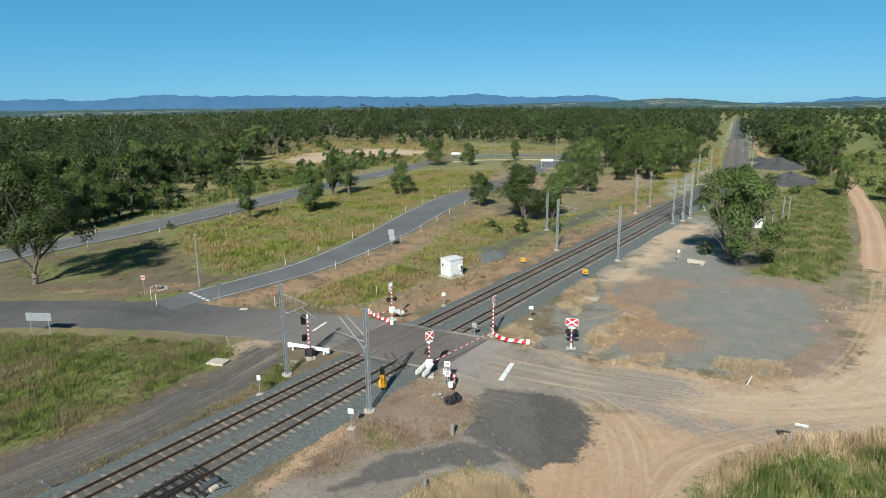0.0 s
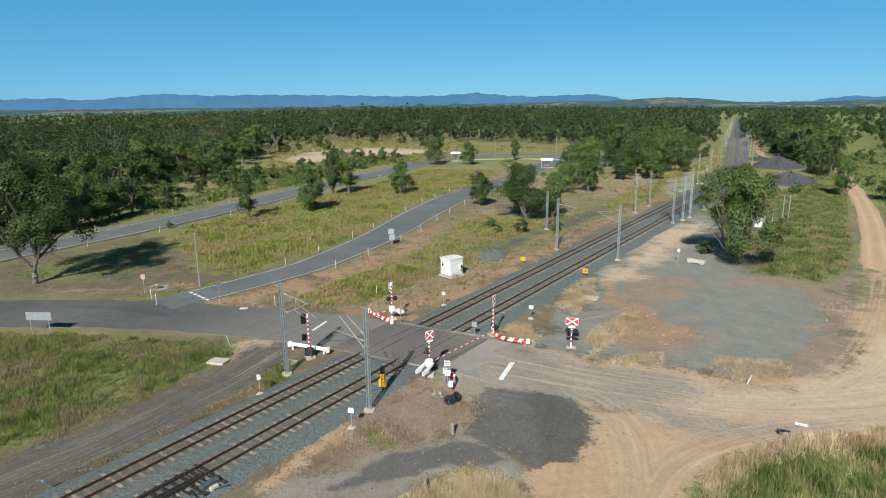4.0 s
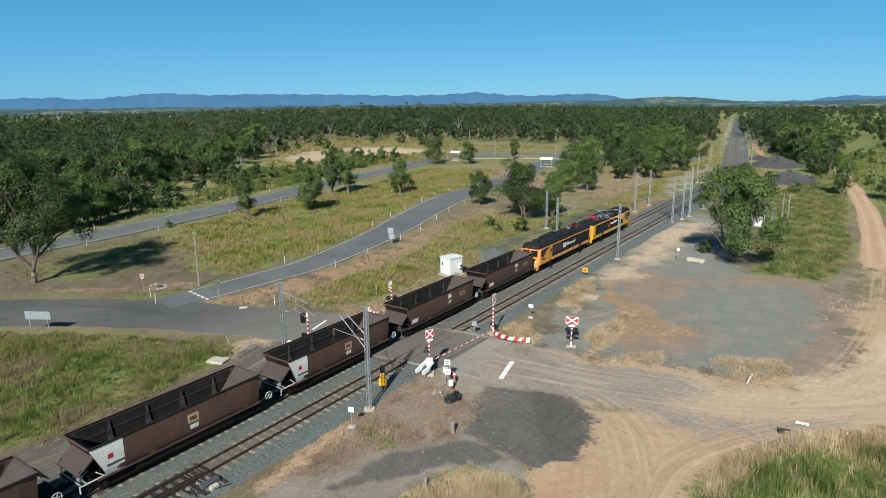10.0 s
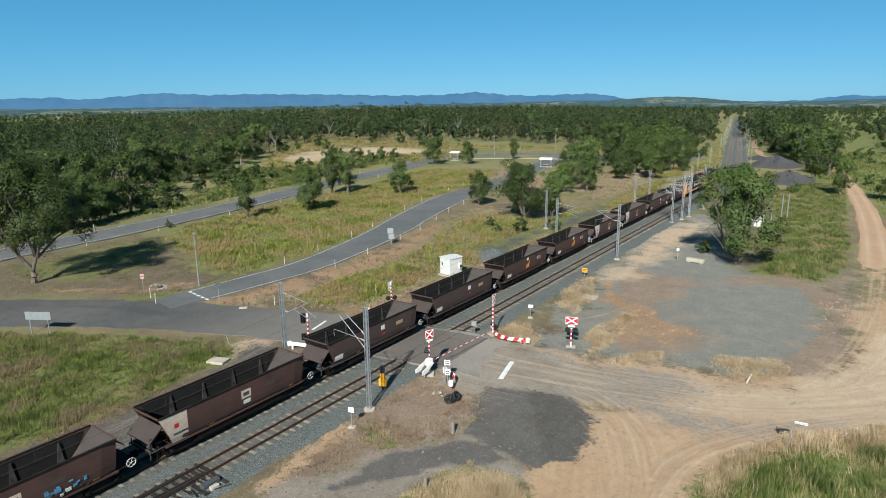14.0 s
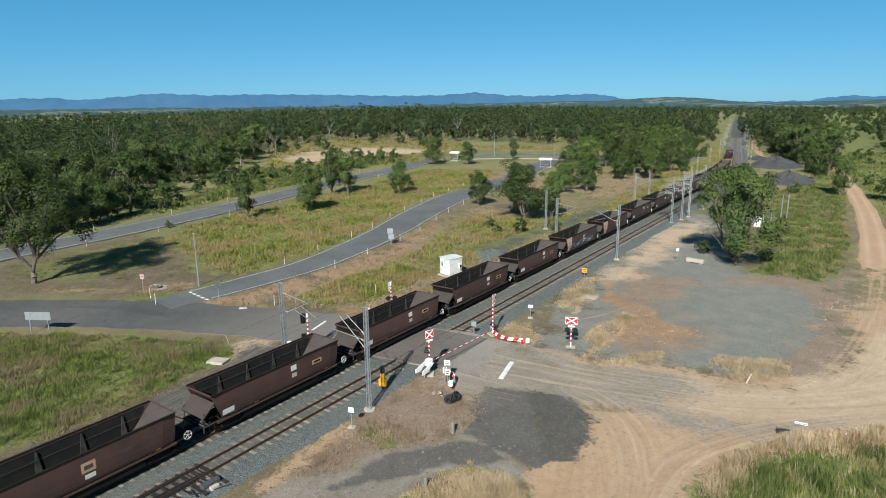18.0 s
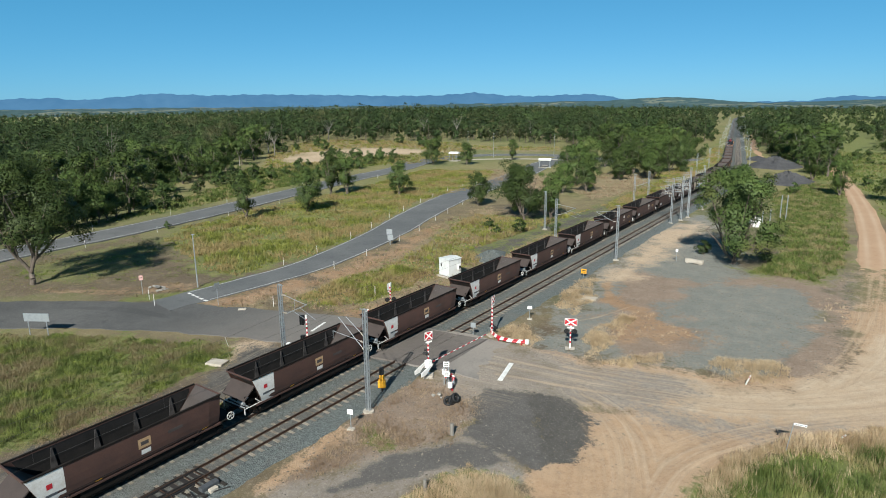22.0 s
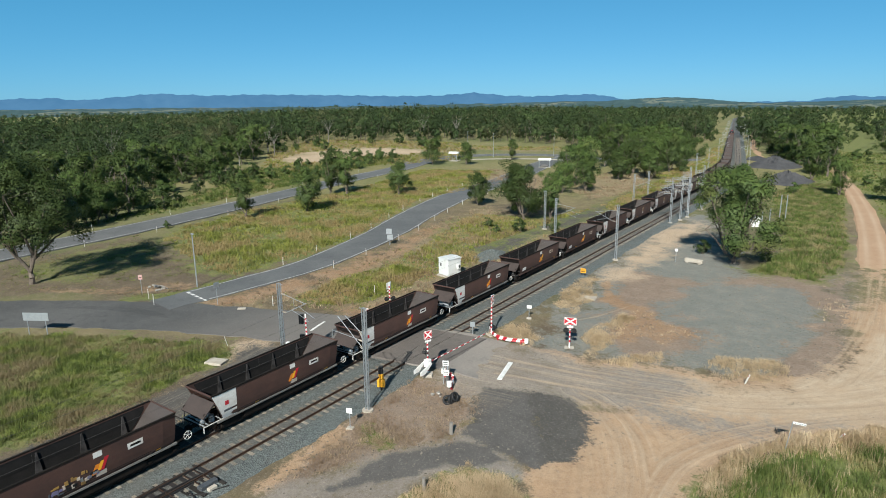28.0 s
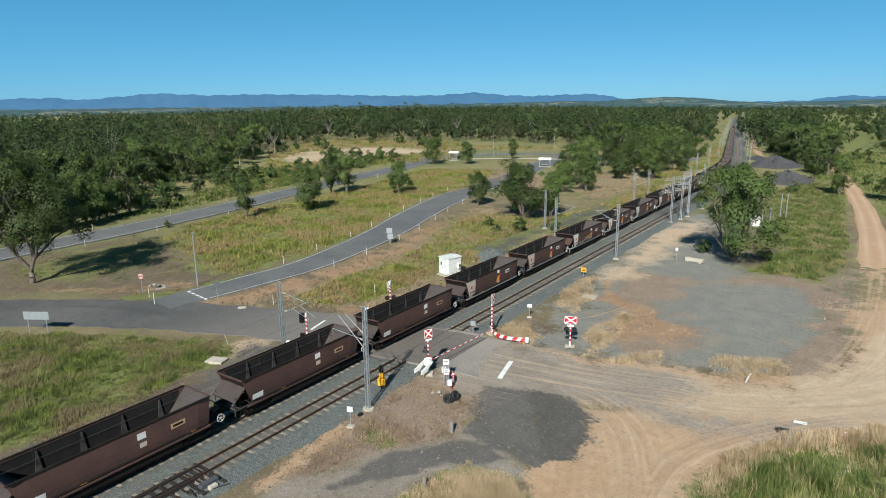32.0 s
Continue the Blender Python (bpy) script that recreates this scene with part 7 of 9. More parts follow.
def bogie(parent, y, wheels=0.84, base=1.7, name="bogie"):
    """Two wheelsets in cast side frames with springs."""
    b = empty(name, pose(0, y, 0))
    b.parent = parent
    for s in (-1, 1):
        bm = NB()
        x = s * 0.98
        prism(bm, [(-base * 0.72, 0.34), (-base * 0.72, 0.60), (-base * 0.35, 0.66), (-0.3, 0.86), (0.3, 0.86), (base * 0.35, 0.66), (base * 0.72, 0.60), (base * 0.72, 0.34), (0.32, 0.26), (-0.32, 0.26)], "x", x - 0.07, x + 0.07)
        part("side_frame", bm, M_UNDER, b)
        for w in (-1, 1):
            bm = NB()
            disc(bm, (s * 1.07, w * base / 2, 0.45), (1, 0, 0), 0.13, 0.1, 10)
            part("axle_box", bm, M_UNDER, b)
    for w in (-1, 1):
        bm = NB()
        r = wheels / 2
        for s in (-1, 1):
            disc(bm, (s * 0.57, w * base / 2, r), (1, 0, 0), r, 0.12, 20)
            disc(bm, (s * 0.50, w * base / 2, r), (1, 0, 0), r + 0.025, 0.03, 20)
            disc(bm, (s * 0.64, w * base / 2, r), (1, 0, 0), r * 0.7, 0.02, 16)
        tube(bm, (-0.6, w * base / 2, r), (0.6, w * base / 2, r), 0.075, n=10)
        part("wheelset", bm, M_RAIL, b)
    bm = NB()
    bx(bm, -0.95, 0.95, -0.2, 0.2, 0.5, 0.8)
    part("bolster", bm, M_UNDER, b)
    return b


def coupler(parent, y, s, length=0.9):
    bm = NB()
    bx(bm, -0.09, 0.09, min(y, y + s * length), max(y, y + s * length), 0.72, 0.96, None, 0.02)
    bx(bm, -0.2, 0.2, y + s * length - 0.16, y + s * length + 0.16, 0.66, 1.02, None, 0.05)
    part("coupler", bm, M_UNDER, parent)


W_HALF, W_FRONT = 6.3, 5.76      # body behind and before the middle
SIDE = [(1.26, 1.02), (1.37, 1.25), (1.435, 1.7), (1.46, 2.2), (1.46, 3.12)]     # half width and height of the side sheet


def rear_at(z):
    return -W_HALF + (3.12 - z) * 0.42


def front_at(z):
    return W_FRONT - (3.12 - z) * 0.10


def side_plate(s, ya, yb, za, zb, lift=0.006, n=6):
    """A thin skin lying on the curved side sheet, between two stations and two heights."""
    bm = NB()
    zs = np.linspace(za, zb, n)
    sx = [np.interp(z, [p[1] for p in SIDE], [p[0] for p in SIDE]) for z in zs]
    rows = []
    for z, x in zip(zs, sx):
        y0 = max(ya, rear_at(z) + 0.01)
        rows.append([[bm.verts.new((s * (x + d), y, z)) for y in (y0, yb)] for d in (0.0, lift)])
    for a, b in zip(rows, rows[1:]):
        bm.faces.new((a[1][0], a[1][1], b[1][1], b[1][0]))
        bm.faces.new((a[0][0], a[1][0], b[1][0], b[0][0]))
        bm.faces.new((a[0][1], a[1][1], b[1][1], b[0][1]))
    bm.faces.new((rows[0][0][0], rows[0][0][1], rows[0][1][1], rows[0][1][0]))
    bm.faces.new((rows[-1][0][0], rows[-1][0][1], rows[-1][1][1], rows[-1][1][0]))
    return bm


def decal(parent, name, y, z, w, h, mat, label="", lift=0.008, s=1):
    return part(name, side_plate(s, y - w / 2, y + w / 2, z - h / 2, z + h / 2, lift, 3), mat, parent, label)


def slanted_mark(parent, y, z, w, h, mat, lift=0.01):
    bm = NB()
    x = np.interp(z, [p[1] for p in SIDE], [p[0] for p in SIDE])
    prism(bm, [(y - w / 2 - h * 0.25, z - h / 2), (y + w / 2 - h * 0.25, z - h / 2), (y + w / 2 + h * 0.25, z + h / 2), (y - w / 2 + h * 0.25, z + h / 2)], "x", x - 0.02, x + lift)
    part("logo_mark", bm, mat, parent)


def wagon(kind):
    """Empty coal hopper wagon, running towards +y. kind says its paint and marks."""
    words = {"plain": "empty brown coal hopper wagon with small white labels", "white": "empty brown coal hopper wagon with a white end panel",
             "orange": "empty brown coal hopper wagon with an orange mark", "dark": "empty dark brown coal hopper wagon with a red mark",
             "cream": "empty brown coal hopper wagon with a stained cream end panel", "blue": "empty brown coal hopper wagon with blue spray paint",
             "logo": "empty brown coal hopper wagon with white end and orange-yellow mark", "violet": "empty brown coal hopper wagon with violet spray paint and white end",
             "logo_cream": "empty brown coal hopper wagon with rusty cream end and orange mark"}
    root = tagged(empty("coal_wagon"), words[kind], "coal wagon", "coal wagons of the train")
    paint = M_WAGON_DARK if kind == "dark" else M_WAGON
    for s in (-1, 1):
        bm = NB()
        rows = []
        for x, z in SIDE:
            ys = [rear_at(z), rear_at(z) + 0.9, -2, 2, front_at(z) - 0.9, front_at(z)]
            tuck = [0.10, 0.0, 0, 0, 0.0, 0.10]
            rows.append([[bm.verts.new((s * (x - t - d), y, z)) for y, t in zip(ys, tuck)] for d in (0.0, 0.05)])
        for a, b in zip(rows, rows[1:]):
            for k in range(5):
                bm.faces.new((a[0][k], a[0][k + 1], b[0][k + 1], b[0][k]))
                bm.faces.new((a[1][k], b[1][k], b[1][k + 1], a[1][k + 1]))
            for e in (0, 5):
                bm.faces.new((a[0][e], a[1][e], b[1][e], b[0][e]))
        part("side_sheet", bm, paint, root)
        bm = NB()
        prism(bm, [(-6.0, 3.05), (-4.4, 1.3), (3.9, 1.3), (5.46, 3.05)], "x", s * 1.375 - 0.008, s * 1.375 + 0.008)
        part("inner_lining", bm, M_COAL, root, "coal-blackened inner side")
        bm = NB()
        bx(bm, s * 1.46 - 0.07, s * 1.46 + 0.05, -W_HALF + 0.05, W_FRONT - 0.05, 3.08, 3.20, None, 0.015)
        part("top_rail", bm, M_UNDER, root, "dark grimy top rail")
        bm = NB()
        bx(bm, s * 1.24 - 0.06, s * 1.24 + 0.08, -5.9, 5.7, 0.92, 1.06, None, 0.012)
        part("side_sill", bm, M_SILL if kind in ("logo", "violet", "logo_cream") else paint, root)
        for k in range(4):
            bm = NB()
            y = -3.75 + k * 2.5
            x = s * 1.36
            prism(bm, [(y - 0.26, 1.25), (y + 0.26, 1.25), (y + 0.04, 2.95), (y - 0.04, 2.95)], "x", x - 0.02 - 0.05 * s, x + 0.02 - 0.05 * s)
            part("gusset", bm, M_GUSSET, root, "worn steel gusset plate")
    for e, mat in ((-1, paint), (1, M_DUST)):
        bm = NB()
        yt, yb, zt, zb = (-W_HALF, -4.3, 3.12, 1.12) if e < 0 else (W_FRONT, 3.9, 3.12, 1.12)
        prism(bm, [(yt, zt), (yb, zb), (yb - e * 0.05, zb + 0.03), (yt - e * 0.07, zt)], "x", -1.36, 1.36)
        part("slope_sheet", bm, M_ENDSHEET if e < 0 else M_DUST, root, "sloping end sheet")
        bm = NB()
        bx(bm, -1.42, 1.42, yt - 0.05, yt + 0.05, 3.08, 3.19, None, 0.012)
        part("end_rail", bm, paint, root)
    bm = NB()
    prism(bm, [(1.22, 1.25), (0.5, 1.0), (-0.5, 1.0), (-1.22, 1.25), (-1.28, 1.12), (-0.5, 0.9), (0.5, 0.9), (1.28, 1.12)], "y", -4.6, 4.6)
    part("hopper_floor", bm, M_COAL, root, "dark coal-dusted hopper floor")
    bm = NB()
    bx(bm, -0.22, 0.22, -6.7, 6.9, 0.72, 1.0)
    part("centre_sill", bm, M_UNDER, root)
    bm = NB()
    prism(bm, [(1.2, 0.95), (1.16, 0.40), (0.9, 0.16), (-0.9, 0.16), (-1.16, 0.40), (-1.2, 0.95)], "y", -3.6, 3.6)
    part("discharge_gear", bm, M_UNDER, root)
    for k in range(5):
        bm = NB()
        y = -3.0 + k * 1.5
        prism(bm, [(y - 0.6, 0.92), (y + 0.6, 0.92), (y + 0.34, 0.42), (y - 0.34, 0.42)], "x", -1.12, 1.12)
        part("discharge_chute", bm, M_UNDER, root)
    bm = NB()
    prism(bm, [(W_FRONT + 0.03, 2.92), (W_FRONT + 0.72, 2.2), (W_FRONT + 0.72, 2.15), (W_FRONT + 0.03, 2.8)], "x", -0.85, 0.85)
    part("front_hood", bm, paint, root)
    bm = NB()      # sloping cover over the brake gear
    prism(bm, [(-6.0, 2.52), (-6.95, 1.72), (-6.95, 1.67), (-5.96, 2.44)], "x", -1.28, 1.28)
    part("rear_hood", bm, M_ENDSHEET if kind != "violet" else paint, root, "dusty sloping cover plate")
    pale = M_PANELWHITE if kind in ("white", "logo", "violet") else M_GUSSET
    for x in (1.2, -1.2):
        bm = NB()
        for p0, p1 in (((x, -4.5, 1.08), (x, -6.95, 1.05)), ((x, -6.92, 1.05), (x, -6.92, 0.62)), ((x, -5.5, 1.05), (x, -5.95, 1.5))):
            bar(bm, p0, p1, 0.055)
        part("end_brace", bm, pale, root)
    bm = NB()
    for y in (-6.85, -6.55):
        tube(bm, (-1.15, y, 1.12), (1.15, y, 1.12), 0.05, n=6)
    tube(bm, (0.2, -6.7, 1.3), (0.9, -6.7, 1.3), 0.13, n=10)
    tube(bm, (0.55, -6.7, 1.05), (0.75, -6.2, 1.6), 0.04, n=6)
    part("brake_rigging", bm, M_GALV if kind in ("white", "logo", "violet") else M_GUSSET, root, "brake cylinder and rods")
    # platform, rails and ladder at the rear
    bm = NB()
    bx(bm, -1.2, 1.2, -6.9, -4.9, 0.95, 1.03, None, 0.01)
    part("rear_platform", bm, M_UNDER, root)
    bm = NB()
    bx(bm, -1.2, 1.2, 5.2, 6.95, 0.95, 1.03, None, 0.01)
    part("front_platform", bm, M_UNDER, root)
    rail = M_UNDER if kind in ("plain", "dark") else M_WHITE
    for s in (-1, 1):
        bm = NB()
        for p0, p1 in (((s * 1.15, -6.8, 1.0), (s * 1.15, -6.8, 1.95)), ((s * 1.15, -6.8, 1.95), (s * 1.15, -5.7, 1.95)), ((s * 1.15, -5.7, 1.95), (s * 1.15, -5.7, 1.0)), ((s * 1.15, -6.8, 1.5), (s * 1.15, -5.7, 1.5))):
            tube(bm, p0, p1, 0.022, n=6)
        part("hand_rail", bm, M_UNDER, root)
        bm = NB()
        for z in (0.4, 0.65, 0.9):
            tube(bm, (s * 1.22, -6.5, z), (s * 1.22, -6.1, z), 0.016, n=6)
        for y in (-6.5, -6.1):
            tube(bm, (s * 1.22, y, 0.35), (s * 1.22, y, 1.0), 0.016, n=6)
        part("step_ladder", bm, M_UNDER, root)
    bm = NB()
    tube(bm, (0.75, -6.0, 1.03), (0.75, -6.0, 1.5), 0.2, n=12)
    bx(bm, -0.6, 0.2, -6.3, -5.7, 1.03, 1.4, None, 0.03)
    part("brake_gear", bm, M_GALV if kind.startswith("logo") else M_UNDER, root)
    hw = NB()
    c, n = Vector((1.27, 6.5, 1.15)), 20
    ring = [c + Vector((0, math.cos(a), math.sin(a))) * 0.28 for a in np.linspace(0, 2 * math.pi, n, endpoint=False)]
    for a, b in zip(ring, ring[1:] + ring[:1]):
        tube(hw, a, b, 0.02, n=5)
    for k in range(0, n, 4):
        tube(hw, c, ring[k], 0.015, n=5)
    part("brake_wheel", hw, M_PANELWHITE, root, "white spoked hand-brake wheel")
    bm = NB()
    bar(bm, (1.05, 6.5, 0.85), (1.24, 6.5, 1.15), 0.08)
    part("brake_bracket", bm, M_UNDER, root)
    for y in (-4.55, 4.75):
        bogie(root, y)
    coupler(root, -6.7, -1, 0.55)
    coupler(root, 6.9, 1, 0.4)
    # marks on the camera's side
    if kind in ("plain", "orange", "dark"):
        decal(root, "end_label", -5.05 + (0.2 if kind == "orange" else 0), 1.6, 0.95, 0.42, M_PANELWHITE, "white stencilled label")
    if kind in ("white", "cream", "blue", "logo", "violet", "logo_cream"):
        pm = M_PANELWHITE if kind in ("white", "logo", "violet") else M_PANELTAN
        part("end_panel", side_plate(1, -6.29, -4.35, 1.08, 3.07), pm, root, "white painted end panel")
        decal(root, "red_square", -5.15, 2.25, 0.3, 0.3, M_RED, lift=0.014)
        decal(root, "stencil_bar", -5.1, 1.7, 0.6, 0.16, M_GRILLE, lift=0.014)
    if kind == "plain":
        decal(root, "label_plate", 0.9, 2.55, 0.55, 0.42, M_PANELWHITE)
        decal(root, "label_plate", 0.95, 1.95, 0.45, 0.32, M_PANELTAN)
        d = decal(root, "number_board", 3.3, 2.25, 1.0, 0.36, M_TAN)
        decal(d, "dark_bar", 3.3, 2.25, 0.7, 0.15, M_UNDER, lift=0.014)
    if kind in ("white", "cream", "blue"):
        d = decal(root, "number_board", 0.25, 2.25, 0.8, 0.62, M_TAN if kind == "white" else M_PANELTAN)
        decal(d, "dark_bar", 0.25, 2.25, 0.5, 0.25, M_DUST, lift=0.014)
        decal(root, "label_plate", 0.3, 1.65, 0.6, 0.3, M_PANELWHITE)
        decal(root, "faded_mark", 2.3, 2.2, 1.0, 0.2, M_DUST)
    if kind in ("orange", "logo", "violet", "logo_cream"):
        y = 0.0 if kind == "orange" else 0.9
        slanted_mark(root, y - 0.25, 1.95, 0.26, 0.72, M_ORANGE)
        slanted_mark(root, y + 0.2, 2.05, 0.26, 0.72, M_YELLOW if kind == "orange" else M_RED)
        if kind != "orange":
            slanted_mark(root, y, 2.0, 0.2, 0.5, M_YELLOW, 0.014)
            decal(root, "label_plate", y, 1.5, 0.6, 0.3, M_PANELTAN)
        decal(root, "label_plate", y - 0.1, 2.75, 0.5, 0.34, M_PANELWHITE)
        d = decal(root, "number_board", 3.0, 2.35, 0.95, 0.38, M_PANELTAN if kind == "orange" else M_PANELWHITE)
        decal(d, "dark_bar", 3.0, 2.35, 0.65, 0.14, M_UNDER, lift=0.014)
    if kind == "dark":
        decal(root, "label_plate", 0.6, 2.5, 0.5, 0.4, M_PANELWHITE)
        slanted_mark(root, 0.7, 1.85, 0.35, 0.18, M_RED)
        decal(root, "number_board", 3.0, 2.3, 0.95, 0.34, M_TAN)
    if kind in ("blue", "violet"):
        rnd = random.Random(5)
        y0, y1 = (-4.1, 3.8) if kind == "blue" else (-3.9, 0.6)
        inks = (M_BLUE, M_BLUE, M_BLACK, M_PANELWHITE, M_BLUE, M_GRILLE) if kind == "blue" else (M_VIOLET, M_VIOLET, M_BLACK, M_GRILLE, M_VIOLET, M_PANELTAN, M_OCHRE)
        for k in range(54):
            t = k / 53
            y = y0 + (y1 - y0) * t + rnd.uniform(-0.12, 0.12)
            top = 0.35 + 0.55 * (t if kind == "violet" else 0.6)
            z = 1.25 + rnd.uniform(0.0, top)
            ink = M_OCHRE if (z > 1.2 + top * 0.85 and kind == "violet") else rnd.choice(inks)
            decal(root, "spray_stroke", y, z, rnd.uniform(0.06, 0.34), rnd.uniform(0.05, 0.30), ink, lift=0.01 + 0.0004 * k)
    for y in (-2.6, 4.4):
        decal(root, "reflector_strip", y, 1.2, 0.35, 0.09, M_YELLOW)
    return root


def loco(old):
    """Electric freight locomotive with one cab at +y; roof with pantograph. old: the faded one with the plainer roof."""
    paint = M_LOCO_OLD if old else M_LOCO
    root = tagged(empty("locomotive"), "faded orange and black electric locomotive with its cab facing the wagons" if old else "yellow and black electric locomotive leading a coal train", "locomotive", "locomotives of the train")
    H = 8.95
    sect = [(1.40, 1.00), (1.45, 1.12), (1.45, 3.02), (1.34, 3.22)]
    bm = NB()
    # stations: y shift at each height gives the raked nose at the cab
    def ring(y, rake, inset=0.0):
        pts = []
        for s in (1, -1):
            row = sect if s > 0 else sect[::-1]
            for x, z in row:
                k = max(0.0, (z - 1.9) / 1.4) if rake else 0.0
                pts.append(bm.verts.new((s * (x - inset), y - k * rake, z)))
        return pts
    rings = [ring(-H, 0, 0.08), ring(-H + 0.12, 0), ring(0, 0), ring(H - 0.9, 0), ring(H - 0.25, 0.15, 0.04), ring(H, 0.28, 0.22)]
    for a, b in zip(rings, rings[1:]):
        for i in range(8):
            j = (i + 1) % 8
            bm.faces.new((a[i], a[j], b[j], b[i]))
    bm.faces.new(rings[0]), bm.faces.new(rings[-1])
    body = part("body", bm, paint, root)
    bm = NB()
    prism(bm, [(1.36, 3.20), (1.22, 3.5), (0.9, 3.68), (-0.9, 3.68), (-1.22, 3.5), (-1.36, 3.20)], "y", -H + 0.02, H - 0.45)
    part("roof", bm, M_ROOF, root, "dark grey roof")
    bm = NB()
    prism(bm, [(H - 1.6, 3.19), (H - 0.22, 3.19), (H - 0.42, 3.55), (H - 1.6, 3.69)], "x", -1.25, 1.25)
    part("cab_brow", bm, M_ROOF, root)
    for s in (-1, 1):
        bm = NB()
        bx(bm, s * 1.40 - 0.03, s * 1.40 + 0.03, -H + 0.3, H - 1.0, 3.16, 3.195)
        part("gutter", bm, paint, root)
        bm = NB()
        bx(bm, s * 1.33 - 0.02, s * 1.33 + 0.05, H - 2.3, H - 0.35, 3.16, 3.25)
        part("cab_trim", bm, M_MAROON, root)
    bm = NB()
    bx(bm, -1.2, 1.2, H - 0.36, H - 0.2, 3.14, 3.25)
    part("cab_trim", bm, M_MAROON, root)
    for s in (-1, 1):
        x0, x1 = (1.44, 1.457) if s > 0 else (-1.457, -1.44)
        bm = NB()
        if old:
            prism(bm, [(-8.2, 1.5), (-8.2, 3.08), (5.0, 3.08), (5.0, 1.5)], "x", x0, x1)
        else:
            prism(bm, [(-8.0, 1.52), (-8.0, 3.08), (-0.6, 3.08), (1.2, 2.98), (2.8, 2.72), (4.2, 2.35), (5.15, 2.0), (5.15, 1.52)], "x", x0, x1)
        part("side_panel", bm, M_LOCO_BLACK, root, "black side panel")
        bm = NB()
        prism(bm, [(H - 3.6, 3.06), (H - 0.55, 3.06), (H - 0.42, 2.6), (H - 0.6, 2.1), (H - 1.1, 1.98), (H - 1.7, 2.3), (H - 2.2, 2.75)], "x", x0 - 0.004 * s, x1 - 0.004 * s)
        part("cab_swoosh", bm, M_LOCO_BLACK, root)
        bm = NB()
        bx(bm, *sorted((s * 1.452, s * 1.466)), H - 1.65, H - 0.65, 2.25, 2.95)
        part("cab_window", bm, M_GLASS, root)
        for y, hgt in ((H - 3.55, 2.95), (-4.9, 2.9)):
            bm = NB()
            bx(bm, *sorted((s * 1.452, s * 1.475)), y - 0.36, y + 0.36, 1.15, hgt, None, 0.008)
            dm = paint if y > 0 else M_LOCO_BLACK
            d = part("door", bm, dm, root)
            bm = NB()
            bx(bm, *sorted((s * 1.474, s * 1.482)), y - 0.2, y + 0.2, 2.25, 2.75)
            part("door_window", bm, M_GLASS, d)
            for q in (-0.45, 0.45):
                bm = NB()
                tube(bm, (s * 1.54, y + q, 1.2), (s * 1.54, y + q, 2.7), 0.018, n=6)
                part("hand_rail", bm, M_UNDER, root)
            bm = NB()
            for z in (0.3, 0.55, 0.8, 1.05):
                bx(bm, *sorted((s * 1.28, s * 1.5)), y - 0.3, y + 0.3, z, z + 0.03)
            for q in (-0.31, 0.31):
                bx(bm, *sorted((s * 1.40, s * 1.46)), y + q - 0.02, y + q + 0.02, 0.25, 1.2)
            part("steps", bm, M_UNDER, root)
        for k in range(7):
            bm = NB()
            y = -7.2 + k * 2.0
            bx(bm, *sorted((s * 1.45, s * 1.456)), y - 0.3, y + 0.3, 1.2, 1.38)
            part("data_label", bm, M_PANELWHITE, root)
        for y, z in ((-8.5, 1.5), (H - 1.4, 1.75)):
            bm = NB()
            bx(bm, *sorted((s * 1.452, s * 1.47)), y - 0.17, y + 0.17, z - 0.16, z + 0.16)
            part("step_recess", bm, M_UNDER, root)
        for k in range(3 if not old else 2):
            bm = NB()
            y = -2.6 + k * 0.85 if not old else 4.05 - k * 1.6
            w = 0.3 if not old else 0.7
            zz = (1.75, 2.2) if not old else (1.85, 2.95)
            bx(bm, *sorted((s * 1.457, s * 1.47)), y - w, y + w, *zz)
            part("side_grille", bm, M_UNDER if not old else M_LOUVRE, root)
    if not old:
        for s in (-1, 1):
            bm = NB()
            bx(bm, *sorted((s * 1.452, s * 1.472)), H - 3.05, H - 1.85, 1.9, 2.95, None, 0.01)
            part("side_grille", bm, M_GRILLE, root)
    # maker's marks as plain shapes, on both flanks
    for s in (-1, 1):
        xa, xb = sorted((s * 1.458, s * 1.472))
        f = -s if old else s
        if old:
            bm = NB()
            prism(bm, [(0.5, 2.02), (1.35, 2.02), (1.45, 2.7), (0.6, 2.7)], "x", xa, xb)
            part("logo_block", bm, M_PANELWHITE, root, "white slanted block")
            for k in range(10):
                bm = NB()
                y = 0.2 - k * 0.33
                bx(bm, xa, xb, y - 0.11, y + 0.11, 2.14, 2.6 if k in (0, 1, 2, 9) else 2.44)
                part("letter_bar", bm, M_PANELWHITE, root)
        else:
            for a, b, mt in ((-1.75, 2.28, M_RED), (-1.5, 2.45, M_ORANGE), (-1.95, 2.1, M_YELLOW)):
                bm = NB()
                prism(bm, [(a - 0.28, b - 0.22), (a + 0.1, b - 0.22), (a + 0.34, b + 0.22), (a - 0.04, b + 0.22)], "x", xa, xb + 0.002 * (a > -1.7))
                part("logo_mark", bm, mt, root)
            for k in range(7):
                bm = NB()
                y = -0.9 + k * 0.36
                bx(bm, xa, xb, y - 0.12, y + 0.12, 2.2, 2.48)
                part("letter_bar", bm, M_WHITE, root)
        for k in range(4):
            bm = NB()
            y = H - 0.85 - k * 0.2
            bx(bm, *sorted((s * 1.44, s * 1.458)), y - 0.07, y + 0.07, 1.62, 1.86)
            part("number_bar", bm, M_BLACK, root)
    # cab front
    m = pose(0, H - 0.12, 2.55, 12, 0, 0)
